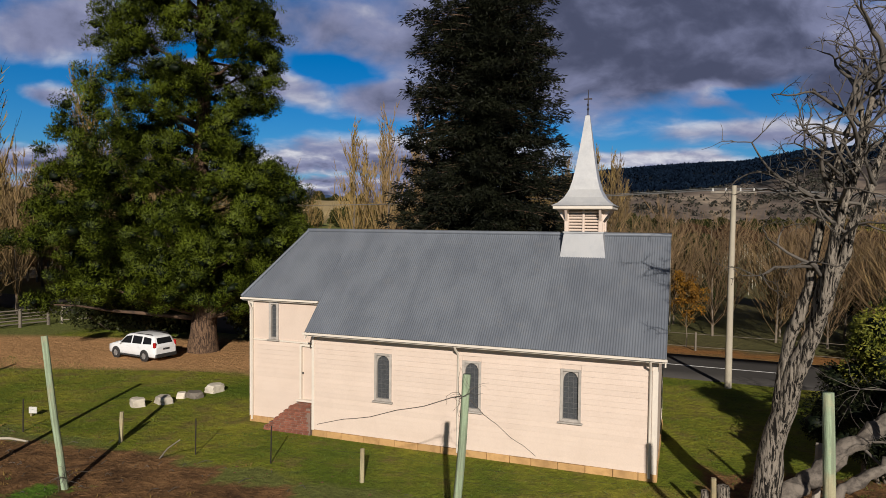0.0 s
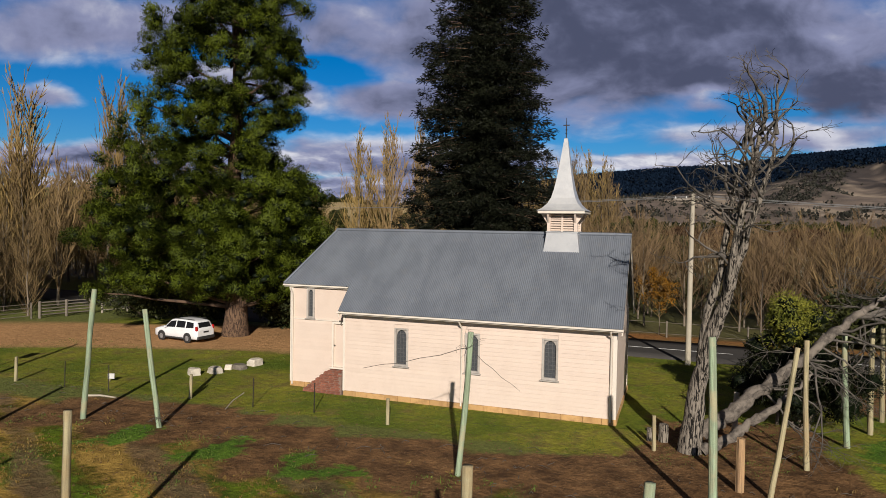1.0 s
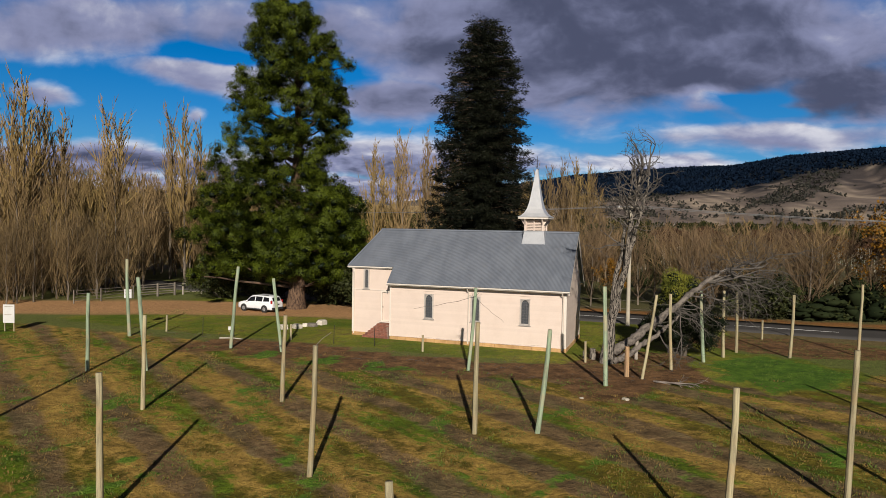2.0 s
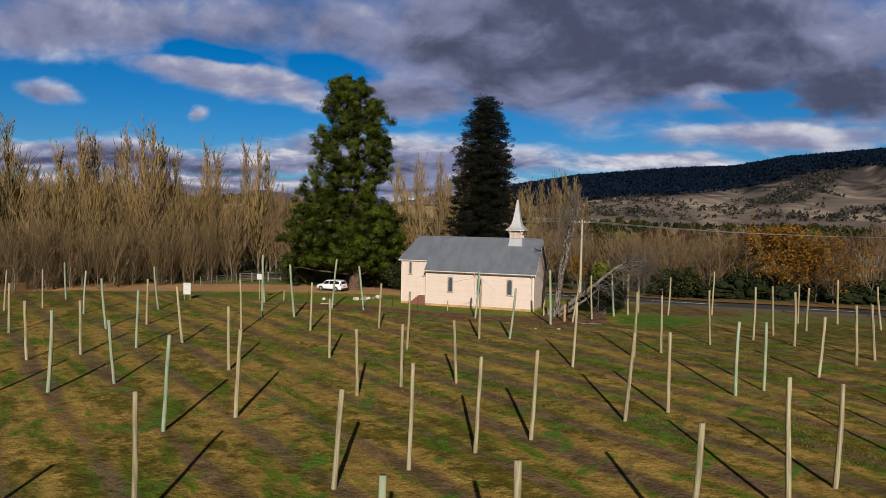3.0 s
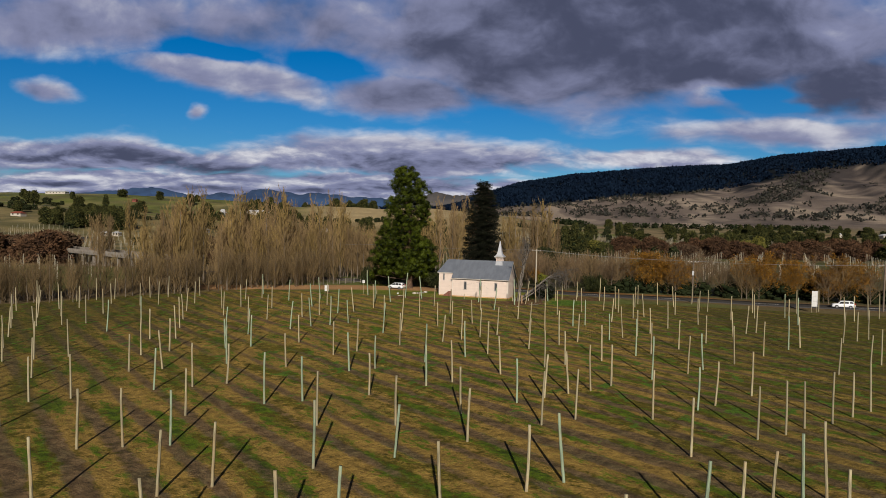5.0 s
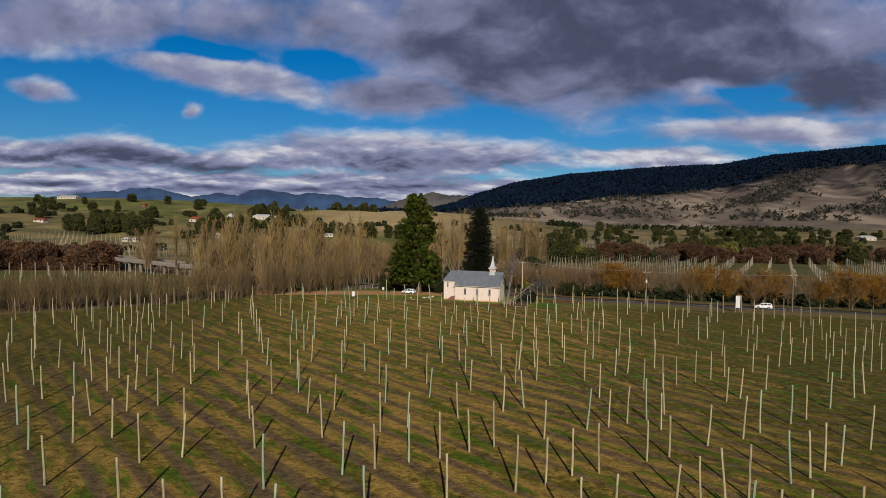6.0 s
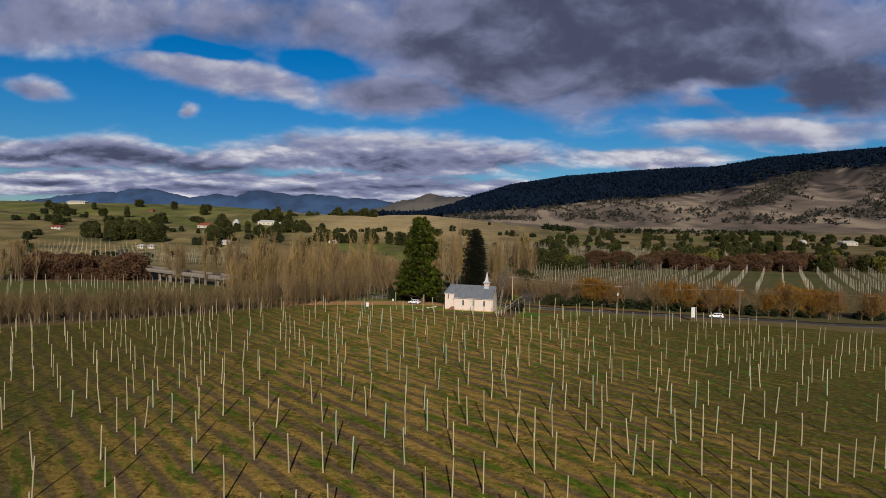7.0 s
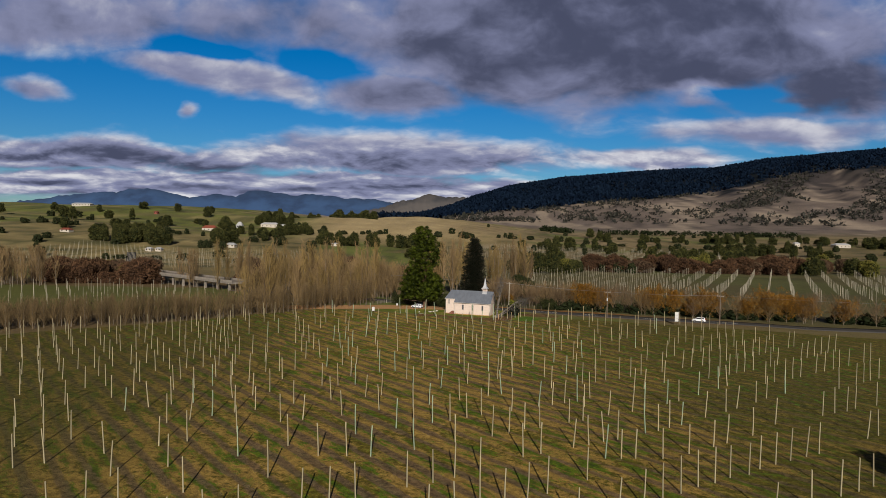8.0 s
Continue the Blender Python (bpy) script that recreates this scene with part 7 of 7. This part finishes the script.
def tufts(name, n, pick, mat, size, label, blades=5):
    xs, ys = r.uniform(-34, 22, n * 4), r.uniform(-34, 13, n * 4)
    keep = pick(xs, ys) & ~((xs > -14.6) & (xs < 0.2) & (ys > -0.1) & (ys < 6)) & (np.hypot(xs + 26.8, ys - 8) > 3)
    xs, ys = xs[keep][:n], ys[keep][:n]
    c = np.stack([xs, ys, ground_z(xs, ys)], -1)
    v, f = sprays(c, 0.10 + 0.12 * r.rand(len(c)), blades, size, size * 0.12, r, up=1.8, flat=0.05)
    tagged(link_mesh(name, v, f, mat), label, "grass", kind="stuff")


clump = lambda x, y, k, s: lumps(x, y, k, s)
tufts("lawn_grass", 9000, lambda x, y: (y > -3.4) & (y < 5.5 + 0.3 * (x > -1) * 20) & (clump(x, y, 61, 5.0) > -0.5), GRASS_LEAF, 0.06, "green lawn grass round the church")
tufts("field_grass", 9000, lambda x, y: (y < -6.5) & (clump(x, y, 62, 6.0) > 0.15), GRASS_LEAF, 0.085, "green grass tufts in the hop field")
tufts("dry_grass", 9000, lambda x, y: (y < -8.5) & (clump(x, y, 63, 5.0) > 0.1), DRY_LEAF, 0.085, "dry yellow grass tufts in the hop field")
tufts("dry_weed", 160, lambda x, y: (y < -2.5) & (y > -12) & (clump(x, y, 64, 4.0) > 0.2), DRY_LEAF, 0.11, "dry brown weed stalks on bare soil", 9)
xs, ys = r.uniform(-30, 16, 3000), r.uniform(-12, -2.5, 3000)
base_v = np.array([(1, 0, 0), (-0.6, 0.8, 0), (-0.5, -0.9, 0), (0.1, 0.1, 0.5)], float)
sz = 0.015 + 0.055 * r.rand(3000) ** 3
v = (base_v[None] * sz[:, None, None] * (0.7 + 0.6 * r.rand(3000, 4, 1))) + np.stack([xs, ys, ground_z(xs, ys)], -1)[:, None]
f = (np.arange(3000)[:, None, None] * 4 + np.array([(0, 1, 3), (1, 2, 3), (2, 0, 3)])[None]).reshape(-1, 3)
tagged(link_mesh("soil_clods", v.reshape(-1, 3), f, worn("dry_clods", (0.19, 0.105, 0.05), (0.07, 0.038, 0.02), 2, 20, 0.95, island=True)), "brown clods and chips on bare soil", "soil", kind="stuff")

xs, ys = r.uniform(-26, 8, 170), -3.2 - 4.0 * r.rand(170)
sticks = []
for x, y in zip(xs, ys):
    a, ln = r.rand() * 6.283, 0.12 + 0.5 * r.rand() ** 3
    z = gz_at(x, y)
    sticks.append(tube([(x, y, z + 0.01), (x + ln * 0.5 * math.cos(a), y + ln * 0.5 * math.sin(a), z + 0.03 + 0.06 * r.rand()), (x + ln * math.cos(a + 0.3), y + ln * math.sin(a + 0.3), z + 0.02)], (0.012, 0.011, 0.006), 3))
v, f = joined(sticks)
tagged(link_mesh("soil_sticks", v, f, DEAD_TWIG), "pale dry sticks scattered on bare soil", "sticks", kind="stuff")


# ---- the valley beyond the road: hop fields, hedges, trees, houses, bridge ----
def sight(p, v):
    return to_xy(p * v, v)


def pole_field(u0, u1, v0, v1, du, dv, skew, seed, label, height=4.2, keep=lambda u, v: True):
    rr = random.Random(seed)
    out = []
    u = u0
    while u < u1:
        v = v0
        while v < v1:
            if rr.random() < 0.92:
                uu_ = u + skew * (v - v0) + rr.uniform(-0.2, 0.2)
                x, y = to_xy(uu_, v + rr.uniform(-0.3, 0.3))
                z, lx = gz_at(x, y), rr.gauss(0, 0.10)
                if np.hypot(road_line[:, 0] - x, road_line[:, 1] - y).min() > 9 and keep(uu_, v):
                    out.append(tube([(x, y, z - 0.2), (x + lx, y, z + height * rr.uniform(0.9, 1.05))], (0.07, 0.06), 4))
            v += dv
        u += du
    vv_, ff_ = joined(out)
    tagged(link_mesh("far_hop_poles", vv_, ff_, FAR_POST), label, "posts", kind="stuff")


FAR_POST = worn("pale_far_post_wood", (0.40, 0.36, 0.27), (0.28, 0.25, 0.19), 0.8, 12, 0.85, 0, 0.7, 0.3, 0.2, True)
pole_field(-52.2, 345, 250, 412, 10.4, 4.4, 0.51, 5, "rows of pale hop poles beyond the road", 4.4, lambda u, v: u > 20 or v > 330)
pole_field(-300, -130, 395, 500, 6.5, 4.2, 0.25, 6, "rows of pale hop poles beyond the bridge")
pole_field(-20, 230, 480, 640, 9.0, 5.0, 0.4, 7, "far rows of hop poles on the valley floor")
pole_field(-200, -78, 206, 262, 8.4, 5.6, 0.12, 8, "hop poles behind the sapling hedge", 4.2)
# darker copies of the leaf and twig colours, with crown shade put in
FAR_DEEP = leafy("shade_toned_far_leaves", (0.022, 0.028, 0.012), (0.008, 0.012, 0.006), 0.3, 0.9, 0.0)
WILLOW_DEEP = leafy("shade_toned_willow_twigs", (0.050, 0.030, 0.020), (0.018, 0.011, 0.008), 0.3, 0.9, 0.0)


def far_tree(name, height, radius, mat, seed, label, blades=640, trunk=0.14, deep=None, up=0.3, fine=1.0):
    rr = np.random.RandomState(seed)
    tree = empty(name)
    tagged(tree, label, "tree")
    vv_, ff_ = tube([(0, 0, -0.5), (0.02 * height, 0, height * 0.4), (0, 0, height * 0.75)], (height * 0.03, height * 0.022, height * 0.008), 6)
    link_mesh("trunk", vv_, ff_, POPLAR_BARK, tree)
    c = []
    for k in range(60):
        a, z = rr.rand() * 6.283, trunk + (0.97 - trunk) * rr.rand()
        reach = radius * math.sqrt(max(0.05, 1 - ((z - 0.46) / 0.58) ** 2)) * (0.35 + 0.65 * rr.rand() ** 0.6)
        c.append((math.cos(a) * reach, math.sin(a) * reach, z * height))
    c, size = np.array(c), radius * (0.20 + 0.14 * rr.rand(60))
    prof = np.array((-0.9, -0.45, 0.2, 0.85))
    # solid lumps inside the crown, their colour standing for its inner shade
    cores = [tube(np.stack([p[0] + 0 * prof, p[1] + 0 * prof, p[2] + prof * s * 0.8], -1), np.sqrt(1 - prof ** 2) * s * 1.05, 6) for p, s in zip(c, size)]
    vv_, ff_ = joined(cores)
    link_mesh("shade_core", vv_ + rr.normal(size=vv_.shape) * radius * 0.03, ff_, deep or FAR_DEEP, tree)
    vv_, ff_ = shell_blades(c, size * 1.2, blades / 9.0 / fine ** 2, radius * 0.13 * fine, radius * 0.034 * fine, rr, 0.85, 0.5 + 0.3 * up)
    link_mesh("crown", vv_, ff_, mat, tree)
    return tree


SHRUB_LEAF = leafy("shrub_leaves", (0.085, 0.075, 0.03), (0.025, 0.028, 0.014), 0.4)
ft = random.Random(41)
gums = [far_tree("gum_tree", 13.0, 4.6, GUM_LEAF, 100 + k, "dark green tree on the valley floor", fine=1.9) for k in range(3)]
spots = []


def grove(p0, p1, v0, v1, n):
    for _ in range(n):
        spots.append(sight(ft.uniform(p0, p1), ft.uniform(v0, v1)))


grove(-0.50, -0.42, 515, 565, 44)
grove(-0.53, -0.51, 520, 540, 5)
grove(-0.35, -0.32, 545, 575, 7)
grove(-0.365, -0.315, 690, 720, 8)
grove(-0.283, -0.227, 740, 790, 20)
grove(-0.17, -0.105, 880, 930, 18)
grove(-0.50, -0.22, 830, 880, 12)
grove(-0.68, -0.3, 560, 800, 16)
grove(-0.33, -0.20, 600, 700, 18)
grove(-0.30, -0.10, 905, 960, 18)
grove(-0.20, -0.02, 560, 600, 26)
grove(-0.07, 0.0, 470, 520, 7)
grove(0.16, 0.19, 460, 490, 5)
grove(0.235, 0.275, 430, 460, 7)
grove(0.165, 0.21, 395, 412, 6)
grove(0.315, 0.37, 440, 480, 12)
grove(0.36, 0.46, 450, 500, 22)
grove(0.56, 0.58, 415, 430, 4)
grove(0.63, 0.69, 760, 820, 10)
grove(0.61, 0.64, 415, 430, 4)
grove(0.10, 0.68, 560, 900, 16)
grove(0.12, 0.62, 612, 626, 34)
grove(0.30, 0.70, 820, 836, 26)
grove(0.12, 0.15, 395, 420, 5)
plant(gums, spots, "dark trees across the valley", ft, (0.4, 0.95), (0.5, 1.05))
WILLOW_LEAF = leafy("fine_willow_twigs", (0.125, 0.068, 0.036), (0.036, 0.021, 0.013), 0.12, 0.8, 0.05)
DULL_WILLOW = leafy("dull_willow_twigs", (0.135, 0.09, 0.052), (0.05, 0.03, 0.02), 0.25, 0.8, 0.05)
YELLOW_LEAF = leafy("yellow_green_leaves", (0.19, 0.165, 0.03), (0.05, 0.055, 0.014), 0.4)
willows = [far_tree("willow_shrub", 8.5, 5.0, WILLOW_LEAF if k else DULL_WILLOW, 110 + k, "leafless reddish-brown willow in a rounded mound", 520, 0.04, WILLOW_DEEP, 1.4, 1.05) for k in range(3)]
olive = far_tree("olive_tree", 13.0, 4.6, SHADE_LEAF, 103, "dark olive tree beyond the road", 640, 0.10, None, 0.3, 0.55)
for x, y, s in ((-5.6, 60.0, 0.62), (-3.2, 63.0, 0.52), (1.0, 50.0, 0.5), (9.0, 47.0, 0.42), (14.0, 43.0, 0.36), (20.0, 48.0, 0.44)):
    tree = olive if s == 0.62 else copy_thing(olive, pose(x, y, gz_at(x, y)))
    tree.matrix_basis = pose(x, y, gz_at(x, y), 0, 0, 300 * s) @ Matrix.Scale(s, 4)
    tagged(tree, group="olive trees beyond the road")
spots = []
grove(0.21, 0.55, 415, 440, 46)
grove(0.46, 0.55, 430, 460, 20)
grove(-0.61, -0.455, 284, 318, 40)
grove(-0.30, -0.02, 300, 360, 16)
grove(0.56, 0.62, 440, 470, 7)
plant(willows, spots, "reddish willow shrubs along the river", ft, (0.5, 1.1), (0.7, 1.4))
spots = [sight(0.655, 415), sight(0.648, 420), sight(0.565, 480), sight(0.58, 485), sight(0.175, 400), sight(0.19, 398), sight(0.385, 436), sight(0.40, 440), sight(-0.50, 335), sight(-0.48, 300)]
plant([far_tree("yellow_tree", 8.5, 4.2, YELLOW_LEAF, 140, "rounded yellow-green tree on the valley floor", 700, 0.05)], spots, "yellow-green trees on the flat", ft, (0.8, 1.3), (0.8, 1.2))
spots = []
grove(-0.25, -0.10, 250, 285, 30)
grove(-0.41, -0.375, 268, 290, 9)
grove(-0.72, -0.59, 258, 300, 46)
plant([bare_tree("poplar_tree", 13.0, 2.4, 50, 9, 120, 2.8, POPLAR_BARK, POPLAR_TWIG, "leafless brown poplar by the river", 0.05)], spots, "bare poplars by the river", ft)

for k, (p, v, s) in enumerate(((0.018, 300, 1.15), (0.027, 306, 1.3), (0.036, 298, 1.1), (0.072, 300, 1.0), (0.082, 310, 1.05), (0.108, 300, 1.2), (0.117, 306, 1.3), (0.126, 297, 1.15), (0.135, 303, 0.95))):
    x, y = sight(p, v)
    tree = copy_thing(tall_poplars[k % 4], pose(x, y, gz_at(x, y)))
    tree.matrix_basis = pose(x, y, gz_at(x, y), 0, 0, 70 * k) @ Matrix.Scale(s, 4)
    tagged(tree, group="tall bare poplars beyond the road")


def house(p, v, length, depth_, wall_h, roof_h, turn, wall_mat, roof_mat, label):
    length, depth_, wall_h, roof_h = length * 0.62, depth_ * 0.7, wall_h * 0.62, roof_h * 0.62
    x, y = sight(p, v)
    hs = empty("house", pose(x, y, gz_at(x, y), 0, 0, turn))
    tagged(hs, label, "house")
    part("wall", boxed(-length / 2, length / 2, -depth_ / 2, depth_ / 2, -1.0, wall_h), wall_mat, hs)
    e, d_ = length / 2 + 0.4, depth_ / 2 + 0.4
    vv_ = [(-e, -d_, wall_h), (e, -d_, wall_h), (e, d_, wall_h), (-e, d_, wall_h), (-e + d_ * 0.6, 0, wall_h + roof_h), (e - d_ * 0.6, 0, wall_h + roof_h)]
    link_mesh("roof", vv_, [(0, 1, 5, 4), (1, 2, 5), (2, 3, 4, 5), (3, 0, 4), (3, 2, 1, 0)], roof_mat, hs)
    n = max(2, int(length / 4))
    for k in range(n):
        wx = -length / 2 + length * (k + 0.5) / n
        w = part("window", boxed(wx - 0.5, wx + 0.5, -depth_ / 2 - 0.04, -depth_ / 2 + 0.02, 0.8, 1.9), GLASS_DARK, hs)
    return hs


house(-0.548, 845, 40, 11, 4.2, 2.4, 14, WALL_WHITE, ROOF_GREY, "long white farmhouse on the green hill")
house(-0.573, 560, 14, 8, 3.0, 2.6, 10, WALL_WHITE, ROOF_RED, "small house with a red roof on the hill")
house(-0.3545, 660, 22, 10, 4.4, 4.2, 18, WALL_WHITE, ROOF_RED, "white house with a red roof among trees")
house(-0.309, 720, 10, 9, 3.6, 6.5, 18, ROOF_GREY, ROOF_GREY, "grey shed with a peaked roof among trees")
house(-0.263, 730, 30, 12, 5.0, 3.2, 16, WALL_WHITE, ROOF_GREY, "long pale farm shed on the hill")
house(-0.244, 722, 15, 9, 4.6, 2.6, 20, WALL_WHITE, ROOF_GREY, "pale farm shed on the hill")
house(-0.322, 535, 12, 8, 3.2, 2.8, 14, WALL_WHITE, ROOF_GREY, "small white house with a grey roof")
house(-0.447, 498, 7, 6, 3.0, 1.8, 14, WALL_WHITE, ROOF_GREY, "small white shed by the field")
house(-0.432, 500, 7, 6, 3.0, 1.8, 14, WALL_WHITE, ROOF_GREY, "small white shed by the field")
house(-0.436, 800, 7, 6, 3.0, 1.6, 14, ROOF_RED, ROOF_RED, "small red shed high on the hill")
house(-0.163, 560, 11, 6, 2.8, 1.6, 14, WALL_WHITE, ROOF_GREY, "low pale shed on the flat")
house(0.607, 790, 30, 14, 5.6, 3.0, 25, WALL_WHITE, ROOF_GREY, "large pale packing shed across the valley")
house(0.539, 800, 11, 8, 6.0, 2.6, 25, WALL_WHITE, ROOF_GREY, "pale farm shed across the valley")

bridge = empty("road_bridge", pose(-112, 26.5, gz_at(-112, 26.5) + 1.6))
tagged(bridge, "low concrete road bridge over the river", "bridge")
span = Vector((-64, 21.5, 0))
L_ = span.length
b_turn = Matrix.Rotation(math.atan2(span.y, span.x), 4, "Z")
for name, dims in (("deck", (-3, L_ + 3, -3.6, 3.6, 1.2, 1.9)), ("parapet", (-3, L_ + 3, -3.6, -3.35, 1.9, 2.7)), ("parapet", (-3, L_ + 3, 3.35, 3.6, 1.9, 2.7))):
    bm = boxed(*dims, bevel=0.05)
    bmesh.ops.transform(bm, matrix=b_turn, verts=bm.verts)
    part(name, bm, CONCRETE, bridge)
for k in range(9):
    for s in (-2.4, 2.4):
        bm = boxed(k * L_ / 8 - 0.35, k * L_ / 8 + 0.35, s - 0.35, s + 0.35, -5.5, 1.3, bevel=0.04)
        bmesh.ops.transform(bm, matrix=b_turn, verts=bm.verts)
        part("pier", bm, CONCRETE, bridge)


shrubs = [far_tree("field_shrub", 4.0, 2.4, SHRUB_LEAF, 130 + k, "dark olive shrub on the valley side", 300, 0.05) for k in range(2)]
spots = []
grove(-0.70, -0.15, 440, 760, 46)
grove(0.0, 0.68, 540, 1000, 40)
grove(0.02, 0.60, 700, 712, 34)
grove(-0.62, -0.30, 600, 610, 22)
grove(-0.24, 0.05, 690, 700, 18)
grove(0.10, 0.30, 410, 430, 14)
plant(shrubs, spots, "shrubs across the valley", ft, (0.6, 1.6), (0.7, 1.8))
shade_tree = far_tree("evergreen_tree", 10.0, 3.6, SHADE_LEAF, 150, "dark broad evergreen tree standing in the hop field", 1500, 0.1)
shade_tree.location = (86.5, -116.5, gz_at(86.5, -116.5))
verge_shrubs = [far_tree("roadside_bush", 2.6, 1.9, SHADE_LEAF, 140 + k, "dark low bush among the roadside trees", 420, 0.02) for k in range(2)]
plant(verge_shrubs, scatter(ft, 16, 16, 27, 46, 28, 3, 1.2) + scatter(ft, 30, 42, 28, 140, 34, 3, 1.4), "dark bushes along the road", ft, (0.6, 1.3), (0.8, 1.6))


# ---- woods on the far slopes ----
def slope_woods(name, n, p0, p1, v0, v1, wooded, size, mat, seed, label):
    rr = np.random.RandomState(seed)
    p, v = rr.uniform(p0, p1, n * 5), rr.uniform(v0, v1, n * 5)
    x, y = to_xy(p * v, v)
    z = ground_z(x, y)
    up = (z - 28.0) / v * 1162.0 / np.maximum(np.interp(p, *zip(*SKYLINE)), 5.0)
    line = np.interp(p, *zip(*WOODED))
    keep = (up > line - 0.02) if wooded else (up < line) & (up > 0.02) & (lumps(p * v, v * 0.22, 26, 170.0) + 1.3 * rr.rand(n * 5) > 0.95)
    c = np.stack([x, y, z + size * 0.35], -1)[keep][:n]
    vv_, ff_ = sprays(c, size * 0.5, 7, size * 0.8, size * 0.3, rr, up=0.5, flat=0.8)
    tagged(link_mesh(name, vv_, ff_, mat), label, "woods", kind="stuff")


# navy leaf colour that carries the ridge's cloud shade and haze
FOREST = leafy("haze_toned_forest_leaves", (0.008, 0.016, 0.031), (0.003, 0.006, 0.014), 0.02, 0.9, 0.0)
SCRUB = leafy("scrub_leaves", (0.045, 0.042, 0.032), (0.012, 0.014, 0.012), 0.02)
slope_woods("ridge_forest", 13000, -0.1, 0.85, 1400, 3500, True, 12.0, FOREST, 51, "eucalypt forest over the ridge, coloured for cloud shade and haze")
slope_woods("crest_trees", 1700, -0.05, 0.85, 3380, 3500, True, 13.0, FOREST, 52, "trees along the ridge crest, coloured for cloud shade and haze")
slope_woods("slope_scrub", 2200, 0.0, 0.85, 1200, 2900, False, 8.0, SCRUB, 53, "scattered scrub trees over the bare slopes")


def tree_belt(name, n, p0, p1, v0, v1, size, seed, label):
    rr = np.random.RandomState(seed)
    p, v = rr.uniform(p0, p1, n), rr.uniform(v0, v1, n)
    x, y = to_xy(p * v, v)
    c = np.stack([x, y, ground_z(x, y) + size * 0.4 * rr.uniform(0.6, 1.3, n)], -1)
    vv_, ff_ = sprays(c, size * 0.5, 14, size * 0.4, size * 0.2, rr, up=0.4, flat=0.9)
    # the belts wear the shade-toned leaf colour all over
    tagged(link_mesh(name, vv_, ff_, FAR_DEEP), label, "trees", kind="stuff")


tree_belt("tree_belt", 130, 0.235, 0.54, 1075, 1110, 8.0, 71, "dark line of trees below the slope")
tree_belt("tree_belt", 40, 0.15, 0.20, 1060, 1090, 9.0, 72, "dark line of trees below the slope")
